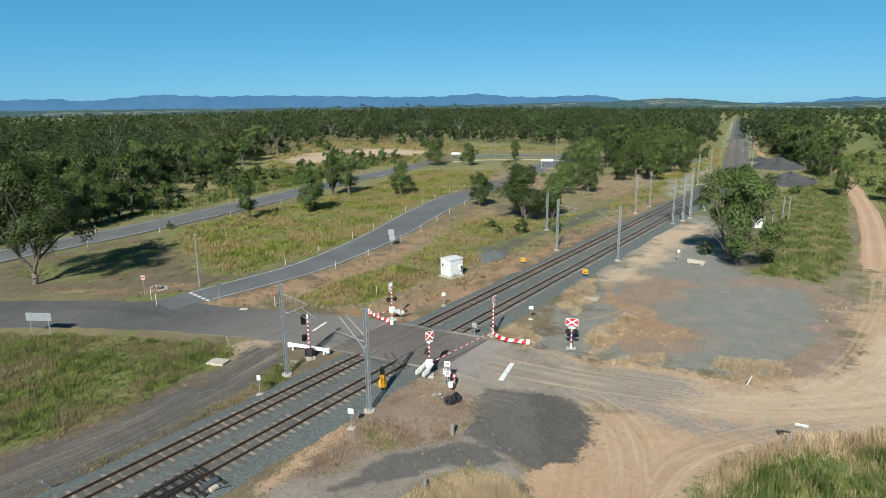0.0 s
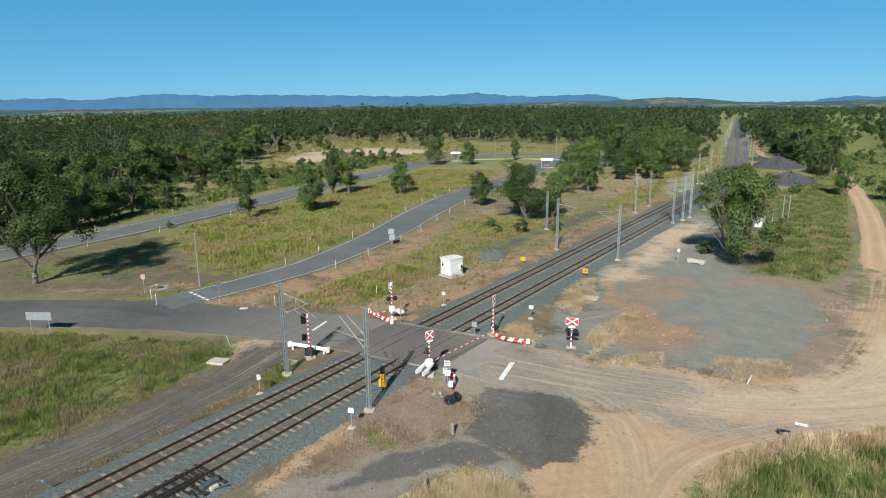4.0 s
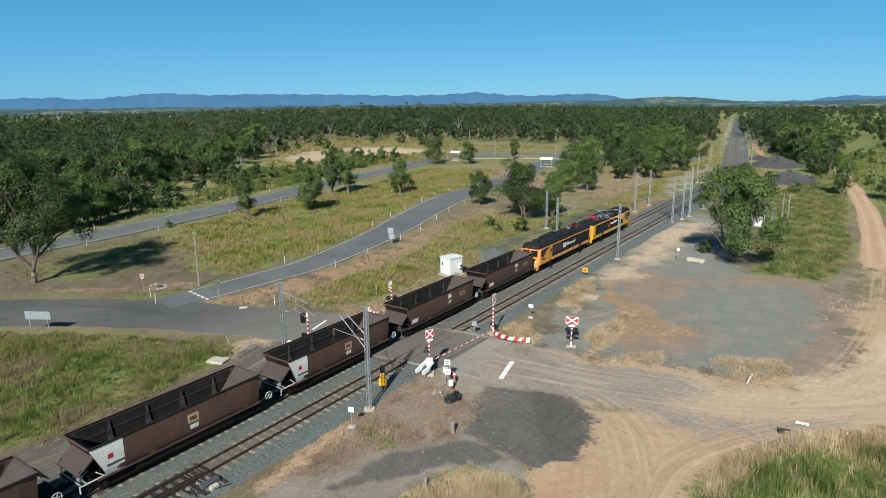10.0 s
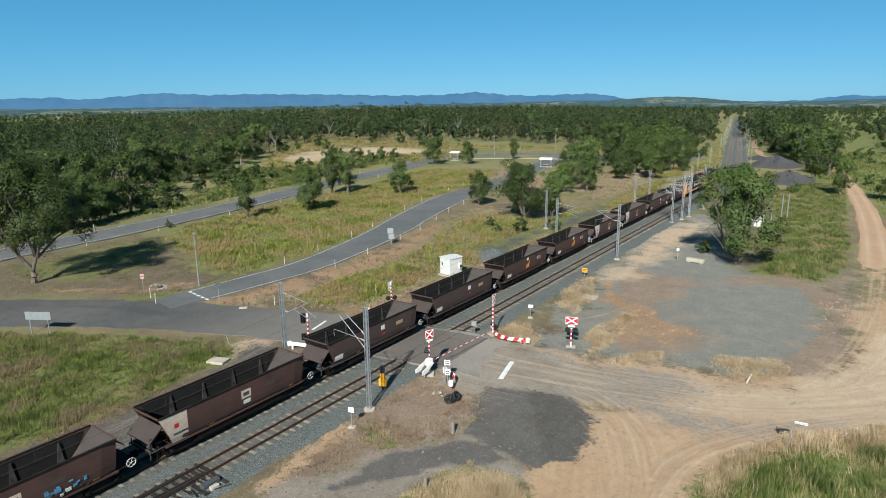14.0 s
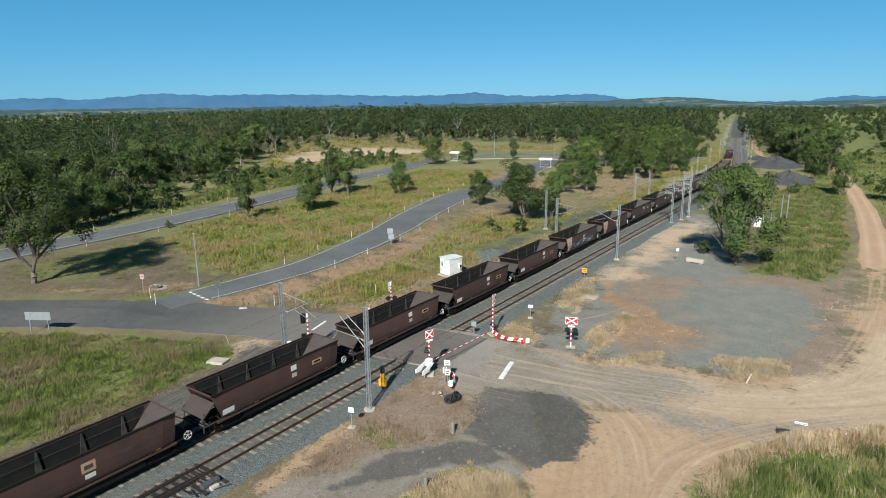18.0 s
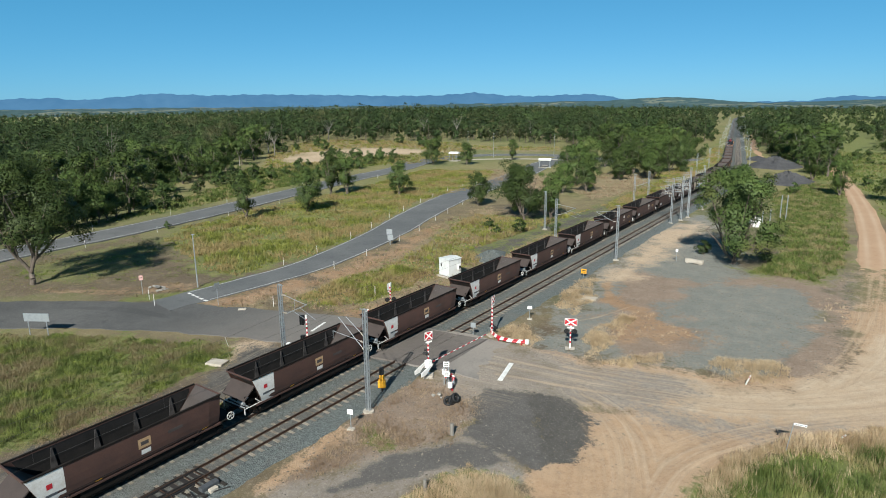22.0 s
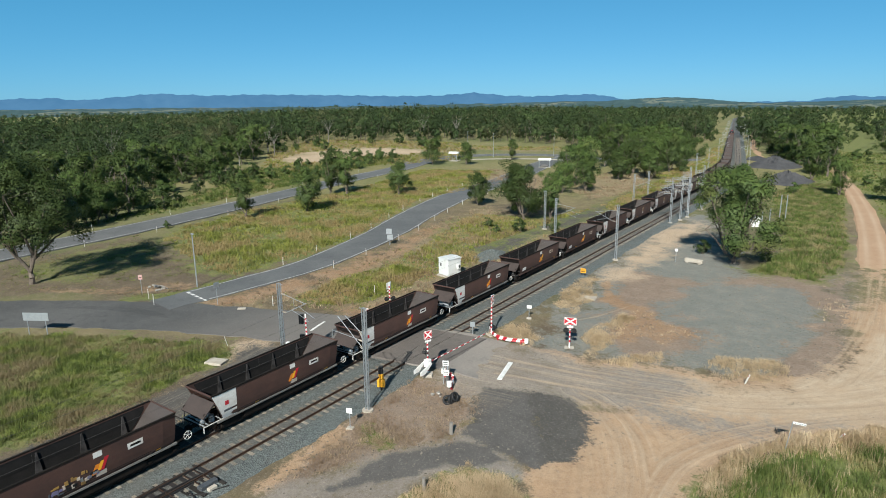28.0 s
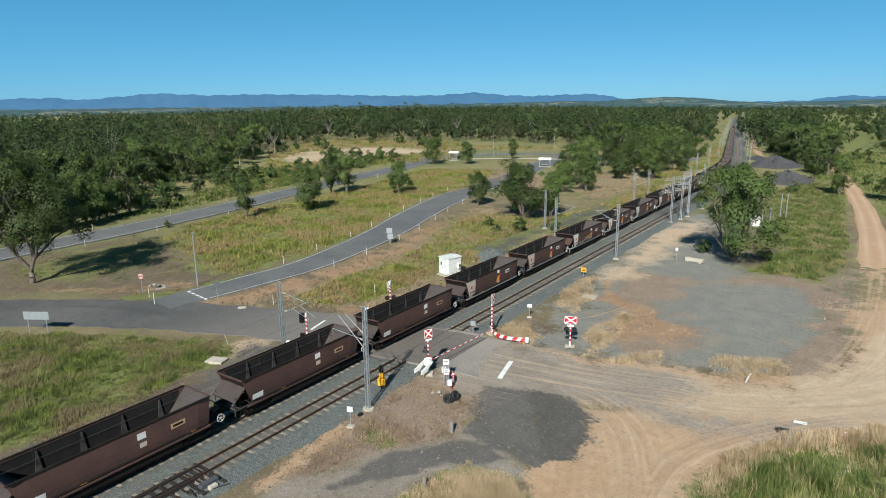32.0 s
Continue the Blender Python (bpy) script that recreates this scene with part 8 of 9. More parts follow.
    for s in (-1, 1):
        bm = NB()
        bx(bm, min(s * 0.08, s * 1.08), max(s * 0.08, s * 1.08), -0.02, 0.05, -0.38, 0.42, m, 0.01)
        part("windscreen", bm, M_GLASS, root)
        bm = NB()
        disc(bm, (s * 0.85, H + 0.0, 1.45), (0, 1, 0), 0.14, 0.08, 12)
        part("headlight", bm, M_WHITE, root)
        bm = NB()
        disc(bm, (s * 0.55, -H - 0.02, 1.4), (0, 1, 0), 0.1, 0.06, 10)
        part("tail_light", bm, M_RED, root)
    bm = NB()
    prism(bm, [(H - 0.4, 0.95), (H + 0.05, 0.95), (H + 0.12, 0.5), (H + 0.02, 0.28), (H - 0.1, 0.28)], "x", -1.25, 1.25)
    part("pilot", bm, paint, root)
    bm = NB()
    bx(bm, -1.25, 1.25, -H - 0.08, -H + 0.15, 0.45, 1.05, None, 0.03)
    part("buffer_beam", bm, paint, root)
    bm = NB()
    bx(bm, -0.45, 0.45, -H - 0.03, -H + 0.08, 1.1, 2.9)
    part("end_door", bm, paint, root)
    # roof gear
    for x, y0, y1, z in ((0.55, 5.2, 6.4, 3.78), (-0.5, 4.4, 6.6, 3.76), (0.7, 2.0, 4.2, 3.8), (-0.6, 1.2, 4.0, 3.82), (0, 6.9, 7.7, 3.74), (0.1, -8.3, -7.0, 3.74)):
        bm = NB()
        bx(bm, x - 0.42, x + 0.42, y0, y1, 3.6, z + 0.04, None, 0.03)
        part("roof_hatch", bm, M_ROOF, root)
    for k in range(9):      # joints of the roof sections
        bm = NB()
        y = -H + 0.9 + k * 1.95
        prism(bm, [(1.30, 3.33), (1.19, 3.53), (0.9, 3.70), (-0.9, 3.70), (-1.19, 3.53), (-1.30, 3.33), (-1.30, 3.30), (1.30, 3.30)], "y", y - 0.03, y + 0.03)
        part("roof_joint", bm, M_SCUFF, root)
    for x, y0, y1 in ((1.02, -7.6, -2.9), (-0.95, -7.4, -3.8), (0.98, 1.2, 1.9)):
        bm = NB()
        tube(bm, (x, y0, 3.68), (x, y1, 3.68), 0.035, n=6)
        part("roof_conduit", bm, M_SCUFF, root)
    for k in range(7):
        bm = NB()
        y = -8.2 + k * 2.35
        bx(bm, 0.15 - 0.5 * (k % 2), 0.5 - 0.5 * (k % 2), y, y + 0.3, 3.66, 3.76 + 0.03 * (k % 3), None, 0.02)
        part("roof_box", bm, M_SCUFF, root)
    gy = -1.0 if not old else 1.5
    bm = NB()
    bx(bm, 0.55, 1.2, gy - 1.7, gy + 1.7, 3.5, 3.86, None, 0.04)
    vent = part("roof_vent", bm, M_GRILLE if not old else M_ROOF, root)
    for k in range(4):
        bm = NB()
        y = gy - 1.2 + k * 0.8
        bx(bm, 0.9, 1.22, y - 0.34, y + 0.34, 3.6, 3.84)
        part("louvre", bm, M_BLACK, vent)
    bm = NB()
    bx(bm, -1.15, -0.4, -3.6, 1.0, 3.5, 3.8, None, 0.05)
    part("roof_duct", bm, M_ROOF, root)
    py = -5.6 if not old else -6.3
    pm = M_PANTO if not old else M_MAROON
    pan = empty("pantograph", pose(0, py, 3.72))
    pan.parent = root
    bm = NB()
    for p0, p1 in (((-0.5, -0.8, 0.22), (0.5, -0.8, 0.22)), ((-0.5, 0.8, 0.22), (0.5, 0.8, 0.22)), ((-0.5, -0.8, 0.22), (-0.5, 0.8, 0.22)), ((0.5, -0.8, 0.22), (0.5, 0.8, 0.22)), ((-0.5, 0, 0.22), (0.5, 0, 0.22))):
        bar(bm, p0, p1, 0.09)
    part("base_frame", bm, pm, pan, "red base frame")
    bm = NB()
    top = 0.95 if not old else 0.75
    tube(bm, (0, -0.6, 0.25), (0, 0.9, top), 0.055, 0.045, 8)
    part("lower_arm", bm, pm, pan)
    bm = NB()
    tube(bm, (-0.12, 0.9, top), (-0.3, -0.75, top + 0.5), 0.028, n=6)
    tube(bm, (0.12, 0.9, top), (0.3, -0.75, top + 0.5), 0.028, n=6)
    part("upper_arm", bm, pm if not old else M_DARKMETAL, pan)
    bm = NB()
    for q in (-0.95, -0.6):
        tube(bm, (-0.75, q, top + 0.52), (0.75, q, top + 0.52), 0.03, n=6)
        for s in (-1, 1):
            tube(bm, (s * 0.75, q, top + 0.52), (s * 0.98, q, top + 0.36), 0.02, n=6)
    part("collector_head", bm, M_DARKMETAL, pan)
    for s in (-1, 1):
        for q in (-0.8, 0.8):
            bm = NB()
            tube(bm, (s * 0.5, q, -0.06), (s * 0.5, q, 0.2), 0.1, 0.09, 10)
            part("insulator", bm, M_GRILLE, pan)
    for k in range(6):
        bm = NB()
        x, y = 0.5 - (k % 2) * 0.45, py + 2.0 + (k // 2) * 0.42
        tube(bm, (x, y, 3.66), (x, y, 4.02), 0.09, 0.07, 10)
        part("insulator", bm, M_GRILLE if k % 3 else M_GALV, root)
    for p0, p1 in (((0.5, py + 2.0, 4.04), (0.5, py + 2.9, 4.04)), ((0.05, py + 2.0, 4.04), (0.05, py + 2.9, 4.04))):
        bm = NB()
        tube(bm, p0, p1, 0.03, n=6)
        part("bus_bar", bm, M_RAIL, root)
    # running gear
    bm = NB()
    bx(bm, -1.2, 1.2, -2.6, 2.6, 0.4, 1.0, None, 0.06)
    part("equipment_box", bm, M_UNDER, root)
    bm = NB()
    bx(bm, -1.25, 1.25, -H + 0.2, H - 0.3, 0.9, 1.05)
    part("underframe", bm, M_UNDER, root)
    for y in (-6.0, 0.0, 6.0):
        bogie(root, y, 0.98, 2.3)
    coupler(root, -H, -1, 0.5)
    coupler(root, H, 1, 0.5)
    return root


KINDS = (["plain"] * 2 + ["white"] * 2 + ["orange"] * 2 + ["dark"] * 2 + ["cream", "blue"] + ["plain"] * 4 + ["white"] * 8 + ["orange"] * 2
         + ["logo"] * 3 + ["violet"] + ["logo_cream"] * 2 + ["plain"] * 7)
WAGON_PITCH = 14.65
lead, second = loco(False), loco(True)
TRAIN = [(lead, 41.65, 0), (second, 22.65, 180)]     # thing, place along the train, turn
made = {}
for k, kd in enumerate(KINDS):
    if kd not in made:
        made[kd] = wg = wagon(kd)
    else:
        wg = copy_thing(made[kd], pose(0, 0, 0))
    TRAIN.append((wg, -WAGON_PITCH * k + W_HALF - (0.35 if k > 24 else 0.0), 0))      # slack between the later wagons

_ys = np.arange(-800, 1200, 1.0)
_xs = track_x(_ys)
_arc = np.concatenate([[0], np.cumsum(np.hypot(np.diff(_xs), np.diff(_ys)))])
_arc += -800


def motions():
    """The train runs north at about 70 km/h."""
    for thing, place, turn in TRAIN:
        rows = []
        for t in range(0, 33):
            u = t - 8.0
            s = 19.04 + 19.45 * u - 0.0118 * u * u + place
            rows.append((t, track_pose(float(np.interp(s, _arc, _ys))) @ pose(0, 0, 0, 0, 0, turn)))
        walk(thing, rows)


# ---------------------------------------------------------------- trees and grass
def foliage(rng, centres, radii, per, size, core, flat=0.98, dome=0.5):
    """Leaf sprays as small triangles over domed clumps, lit as the soft mass they form. Returns verts, faces and normals."""
    n = len(centres) * per
    c = np.repeat(centres, per, 0)
    r = np.repeat(radii, per)[:, None]
    d = rng.normal(size=(n, 3))
    d /= np.linalg.norm(d, axis=1)[:, None]
    d[:, 2] = np.where((d[:, 2] < -0.1) & (rng.uniform(size=n) < dome), -d[:, 2], d[:, 2])
    p = c + d * r * (rng.uniform(0.3, 1.0, (n, 1)) ** 0.5 + rng.normal(0, 0.09, (n, 1))) * np.array([1, 1, flat])
    m = d + 0.24 * rng.normal(size=(n, 3))
    m /= np.linalg.norm(m, axis=1)[:, None] + 1e-6
    a = np.cross(m, rng.normal(size=(n, 3)))
    a /= np.linalg.norm(a, axis=1)[:, None] + 1e-6
    b = np.cross(m, a)
    s = size * rng.uniform(0.6, 1.35, (n, 1))
    v = np.stack([p + a * s, p - a * s * 0.6 + b * s * 0.62, p - a * s * 0.6 - b * s * 0.62], 1).reshape(-1, 3)
    out = centres - core
    out /= np.linalg.norm(out, axis=1)[:, None] + 1e-6
    q = 0.42 * d + 0.7 * np.repeat(out, per, 0) + 0.25 * m
    q /= np.linalg.norm(q, axis=1)[:, None] + 1e-6
    return v, np.arange(n * 3).reshape(-1, 3), np.repeat(q, 3, 0)


def tree_mesh(seed, h, w, leaf, per, clumps, trunk_frac=0.35, pale=False, lean=0.0, puff=1.0, fork=None):
    """Eucalypt in metres: forked trunk with limbs to each clump of a loose crown. Returns the two meshes."""
    rng = np.random.default_rng(seed)
    nb = max(4, clumps // 6)      # boughs, each with its own cluster of clumps
    ba = np.arange(nb) * 2.4 + rng.uniform(-0.5, 0.5, nb)
    bz = trunk_frac + (0.93 - trunk_frac) * (0.28 + 0.64 * rng.permutation(np.linspace(0, 1, nb)))
    br = w * 0.34 * np.sqrt(np.clip(1.05 - ((bz - trunk_frac - 0.30) / (0.80 - trunk_frac)) ** 2, 0.05, 1)) * rng.uniform(0.55, 1.1, nb)
    boughs = np.c_[np.cos(ba) * br + lean * bz * h, np.sin(ba) * br, bz * h * 0.92]
    own = np.arange(clumps) % nb
    cen = boughs[own] + rng.normal(size=(clumps, 3)) * np.array([0.115 * w, 0.115 * w, 0.075 * h])
    odd = np.arange(clumps) % 2 == 1      # filling clumps of the inner crown
    fz = rng.uniform(trunk_frac + 0.06, 0.9, clumps)
    fr = w * 0.30 * rng.uniform(0, 1, clumps) ** 0.6 * np.sqrt(np.clip(1.05 - ((fz - trunk_frac - 0.32) / (0.78 - trunk_frac)) ** 2, 0.05, 1))
    fa = rng.uniform(0, 6.283, clumps)
    fill = np.c_[np.cos(fa) * fr + lean * fz * h, np.sin(fa) * fr, fz * h]
    cen[odd] = fill[odd]
    cen[:, 2] = np.clip(cen[:, 2], trunk_frac * h * 0.8, h * 0.95)
    rad = rng.uniform(0.085, 0.17, clumps) * w * 0.9 * puff
    v, f, nm = foliage(rng, cen, rad, per, leaf, np.array([[lean * h * 0.5, 0, h * (trunk_frac + 0.2)]]))
    ob = raw("crown", v, f, M_LEAF, None, nm)
    bm = NB()
    tb = h * 0.016 + 0.05
    knots = [Vector((0, 0, -0.2))]
    for k in range(1, 4):
        z = (trunk_frac if fork is None else fork) * h * k / 3
        knots.append(Vector((lean * z + rng.normal() * 0.03 * h * 0.4, rng.normal() * 0.03 * h * 0.4, z)))
    for k in range(3):
        tube(bm, knots[k], knots[k + 1], tb * (1.25 - k * 0.2), tb * (1.05 - k * 0.2), 8)
    top = knots[-1]
    forks = [top]
    if fork is not None:      # a few main stems that divide again higher up
        forks = []
        for k in range(3):
            q = 2.1 * k + 0.6
            z = h * (fork + (trunk_frac - fork) * 0.8)
            forks.append(Vector((math.cos(q) * w * 0.07 + lean * z, math.sin(q) * w * 0.07, z)))
            tube(bm, top - Vector((0, 0, 0.03 * h)), forks[-1], tb * 0.8, tb * 0.55, 7)
    for i in range(nb):
        c = Vector(boughs[i])
        top = min(forks, key=lambda p_: (p_.xy - c.xy).length)
        mid = top.lerp(c, 0.5) + Vector((0, 0, 0.05 * h * rng.uniform(0, 1)))
        tube(bm, top - Vector((0, 0, 0.02 * h)), mid, tb * 0.5, tb * 0.32, 6)
        tube(bm, mid, c, tb * 0.34, tb * 0.16, 6)
        for q in range(i, min(clumps, nb * 3), nb):
            tube(bm, c, cen[q], tb * 0.15, tb * 0.05, 4)
    tr = part("trunk", bm, M_BARK_PALE if pale else M_BARK)
    return tr, ob


def tree_template(seed, h, w, leaf, per, clumps, **kw):
    root = empty("tree")
    tr, cr = tree_mesh(seed, h, w, leaf, per, clumps, **kw)
    tr.parent = cr.parent = root
    root["seed"] = seed
    return root


def plant(tpl, x, y, scale, turn, label, group="", z=None, first=set()):
    """Stands a tree of that kind at its place; the template itself is used for the first."""
    zz = float(terrain(np.array([[x, y]]))[0]) if z is None else z
    m = pose(x, y, zz, 0, 0, turn)
    if tpl["seed"] not in first:
        first.add(tpl["seed"])
        ob = tpl
        ob.matrix_basis = m
    else:
        ob = copy_thing(tpl, m)
    ob.scale = (scale, scale, scale)
    low = "bush " in label or "shrub" in label
    ob.name = "shrub" if low else "tree"
    return tagged(ob, label, "shrub" if low else "tree", group)


# large gum beside the yard, and the old tree at the junction
plant(tree_template(11, 14.6, 13.2, 0.155, 430, 62, trunk_frac=0.11, puff=0.98, fork=0.06), 21.6, 92.9, 1.0, 20, "large spreading gum tree with forked trunk beside the yard")
plant(tree_template(12, 16.8, 16.5, 0.155, 400, 72, trunk_frac=0.25, lean=0.03, puff=0.95, fork=0.13), -52.6, 32.7, 1.0, 100, "dark gum tree with a bare forked trunk at the road junction")
T_ROUND = tree_template(21, 10, 7.6, 0.165, 200, 46, trunk_frac=0.07, puff=1.35)
T_TALL = tree_template(22, 12, 7.0, 0.165, 200, 42, trunk_frac=0.17, fork=0.1, puff=1.35)
T_WIDE = tree_template(23, 11, 9.8, 0.165, 220, 48, trunk_frac=0.13, fork=0.1, puff=1.2)
MID = [(T_TALL, -68.0, 78.8, 0.80, "rough-barked gum on the grassy median"), (T_ROUND, -63.9, 91.8, 0.98, "bushy gum tree on the grassy median"),
       (T_TALL, -78.2, 113.5, 1.02, "tall gum of a clump by the highway"), (T_TALL, -75.0, 116.0, 0.98, "tall gum of a clump by the highway"),
       (T_ROUND, -63.0, 122.8, 0.90, "round dense gum on the grassy median"), (T_WIDE, -101.6, 191.8, 0.95, "spreading gum at the rest area"),
       (T_ROUND, -90.2, 198.1, 0.9, "round gum at the rest area"), (T_ROUND, -36.1, 117.9, 0.80, "small round gum beside the side road"),
       (T_WIDE, -19.3, 107.7, 1.02, "dense gum on the railway bank"), (T_ROUND, -22.5, 112.0, 1.05, "dense gum on the railway bank"), (T_TALL, -15.0, 111.0, 0.85, "slim gum on the railway bank"),
       (T_WIDE, -31.2, 161.4, 1.1, "broad gum beyond the side road"), (T_ROUND, -24.0, 152.0, 0.95, "bushy gum beyond the side road"), (T_ROUND, -28.0, 146.0, 0.8, "bushy gum beyond the side road"),
       (T_TALL, -36.0, 168.0, 0.95, "tall gum beyond the side road"), (T_TALL, -84.4, 223.5, 0.75, "slim tree at the rest area"), (T_ROUND, -24.9, 180.4, 0.8, "low gum beside the tracks"),
       (T_WIDE, -17.0, 186.0, 0.8, "low gum beside the tracks"), (T_TALL, 23.2, 201.0, 1.05, "tall gum beside the stockpiles"), (T_TALL, 31.0, 174.0, 0.9, "slim gum beside the dirt track"),
       (T_ROUND, 41.5, 170.0, 0.95, "dark bushy tree beside the dirt track"), (T_ROUND, 46.5, 176.0, 1.0, "dark bushy tree beside the dirt track")]
for tpl, x, y, s, lab in MID:
    plant(tpl, x, y, s, random.uniform(0, 360), lab, "roadside gum trees")

rng_t = random.Random(3)
for k in range(16):      # gums beside the bend of the line
    plant((T_TALL, T_WIDE, T_ROUND)[k % 3], rng_t.uniform(-50, -17) , rng_t.uniform(188, 238), rng_t.uniform(0.75, 1.15), rng_t.uniform(0, 360), "grey-green gum tree beside the railway bend", "roadside gum trees")

# woods: trees along the edge are single things, the rest is one mass
FOREST_LEFT = [(-95, -60), (-89, 23), (-89, 47), (-90, 58), (-97, 72), (-112, 86), (-136, 120), (-161, 152), (-208, 203), (-234, 256), (-176, 287), (-150, 306), (-103, 318), (-53, 256), (-33, 207), (-25, 221), (-34, 305), (-50, 433), (-97, 684), (-120, 900), (-600, 1500), (-1500, 900), (-1500, -200), (-300, -150)]
FOREST_RIGHT = [(-78, 700), (-46, 500), (-13, 340), (6, 282), (24, 212), (30, 215), (22, 328), (5, 540), (-20, 900), (-60, 1500), (-95, 1500)]


def scatter(poly, step, rng):
    p = np.asarray(poly, float)
    lo, hi = p.min(0), p.max(0)
    gx, gy = np.meshgrid(np.arange(lo[0], hi[0], step), np.arange(lo[1], hi[1], step))
    P = np.c_[gx.ravel(), gy.ravel()] + rng.uniform(-0.45, 0.45, (gx.size, 2)) * step
    return P[outline_distance(P, poly) > 0], poly


def in_view(P, margin=6.0):
    """Keep what lies in the wide wedge of country that is ever looked at, and a strip around it."""
    a = np.degrees(np.arctan2(P[:, 0] - 36, P[:, 1]))
    return (a > -35 - 37 - margin) & (a < 2 + margin)


T_W1 = tree_template(31, 11.5, 8.5, 0.23, 120, 26, trunk_frac=0.2, puff=1.15)
T_W2 = tree_template(32, 13.0, 8.0, 0.23, 120, 25, trunk_frac=0.3, puff=1.15)
T_W3 = tree_template(33, 9.0, 8.5, 0.23, 110, 26, trunk_frac=0.08, puff=1.2)
T_W4 = tree_template(34, 14.0, 8.5, 0.23, 120, 26, trunk_frac=0.3, pale=True, puff=1.15)


def build_woods():
    rng = np.random.default_rng(7)
    edge, rest = [], []
    FIELD = [(40, 260), (30, 420), (12, 700), (-30, 1500), (500, 1500), (500, 700), (120, 260)]
    FAR = [(-700, 880), (520, 880), (700, 1700), (-900, 1700)]
    for poly in (FOREST_LEFT, FOREST_RIGHT, FIELD, FAR):
        P, _ = scatter(poly, 6.6, rng)
        P = P[in_view(P)]
        dist = np.hypot(P[:, 0] - 36, P[:, 1])
        keep = rng.uniform(size=len(P)) < np.clip(1.05 - (dist - 250) / 620, 0.12, 0.9)
        if poly is FIELD:      # scattered trees and hedgerows
            keep &= (wobble(P, 0.021) + 0.6 * rng.normal(size=len(P)) > 1.0) | (np.abs(wobble(P, 0.006)) < 0.02)
        else:      # thicker and thinner stands, with small glades
            keep &= (wobble(P, 0.05) + 0.5 * rng.normal(size=len(P)) > -0.95) | (dist > 500)
        if poly is FAR:
            keep &= (np.abs(P[:, 0] - track_x(P[:, 1])) > 10) | (P[:, 1] > 1080)
        P, dist = P[keep], dist[keep]
        d = outline_distance(P, poly)
        near = (d < 16) & (dist < 420) | (dist < 190)
        edge.append(P[near])
        rest.append(P[~near])
    edge, rest = np.vstack(edge), np.vstack(rest)
    edge = edge[np.argsort(np.hypot(edge[:, 0] - 36, edge[:, 1]))]
    rest = np.vstack([rest, edge[165:]])
    for x, y in edge[:165]:
        plant((T_W1, T_W2, T_W3, T_W4, T_W3)[rng.integers(0, 5)], float(x), float(y), float(rng.uniform(0.72, 1.15)), float(rng.uniform(0, 360)), "grey-green gum tree at the edge of the woods", "gum trees of the woods")
    n = len(rest)
    az = np.degrees(np.arctan2(rest[:, 0] - 36, rest[:, 1]))
    h = rng.uniform(6.0, 13.5, n) * (1 + 0.22 * wobble(rest, 0.06)) * np.where((az > -56) & (az < -12) & (rng.uniform(size=n) < 0.12), 1.45, 1.0)
    dist = np.hypot(rest[:, 0] - 36, rest[:, 1])
    V, F, N, T, off = [], [], [], [], 0
    z0 = terrain(rest)
    for lo, hi, clumps, per, leaf in ((0, 330, 14, 60, 0.30), (330, 650, 9, 26, 0.50), (650, 9999, 5, 8, 1.1)):
        m = (dist >= lo) & (dist < hi)
        k = int(m.sum())
        if not k:
            continue
        hh, w = np.repeat(h[m], clumps), np.repeat(h[m] * rng.uniform(0.55, 0.95, k), clumps)
        cz = rng.uniform(0.25, 0.9, k * clumps)
        a = rng.uniform(0, 2 * np.pi, k * clumps)
        r = rng.uniform(0.05, 0.33, k * clumps) * w * np.sqrt(np.clip(1 - ((cz - 0.62) / 0.45) ** 2, 0.1, 1))
        b = np.repeat(np.c_[rest[m], z0[m]], clumps, 0)
        c = b + np.c_[np.cos(a) * r, np.sin(a) * r, cz * hh]
        v, f, q = foliage(rng, c, w * rng.uniform(0.15, 0.26, k * clumps), per, leaf, b + np.c_[np.zeros((len(hh), 2)), hh * 0.5], 0.95, 0.6)
        V.append(v), F.append(f + off), N.append(q)
        T.append(np.repeat(rng.uniform(0, 1, k), clumps * per * 3))
        off += len(v)
    ob = raw("woods", np.vstack(V), np.vstack(F), M_WOODS, None, np.vstack(N))
    ob.data.attributes.new("tone", "FLOAT", "POINT").data.foreach_set("value", np.concatenate(T).astype(np.float32))
    tagged(ob, "wide dry eucalypt woodland of grey-green crowns", "woods", kind="stuff")
    # trunks of the woods
    t = rest[dist < 420]
    tz, th = z0[dist < 420], h[dist < 420]
    ang = np.linspace(0, 2 * np.pi, 4, endpoint=False)
    v = np.concatenate([np.stack([np.c_[t[:, 0] + np.cos(q) * 0.16, t[:, 1] + np.sin(q) * 0.16, tz], np.c_[t[:, 0] + np.cos(q) * 0.09, t[:, 1] + np.sin(q) * 0.09, tz + th * 0.75]], 1) for q in ang], 1)
    k = len(t)
    base = np.arange(k)[:, None] * 8
    f = np.concatenate([base + np.array([[2 * q, 2 * ((q + 1) % 4), 2 * ((q + 1) % 4) + 1, 2 * q + 1]]) for q in range(4)])
    tagged(raw("woods_trunks", v.reshape(-1, 3), f, M_BARK), "slender grey trunks in the woodland", "tree trunks", kind="stuff")


build_woods()


T_SHRUB = tree_template(41, 3.2, 3.6, 0.165, 54, 24, trunk_frac=0.02, puff=1.3)
for x, y, s in ((-72.5, 64.0, 0.45), (-9.0, 100, 0.7), (-14, 96, 0.8), (36.3, 201, 0.9), (21.6, 174, 0.9), (-21, 97, 0.6), (-17, 93, 0.5), (17.0, 96.5, 0.7), (25.5, 96.0, 0.6)):
    plant(T_SHRUB, x, y, s, random.uniform(0, 360), "low green shrub in rough grass", "roadside shrubs")


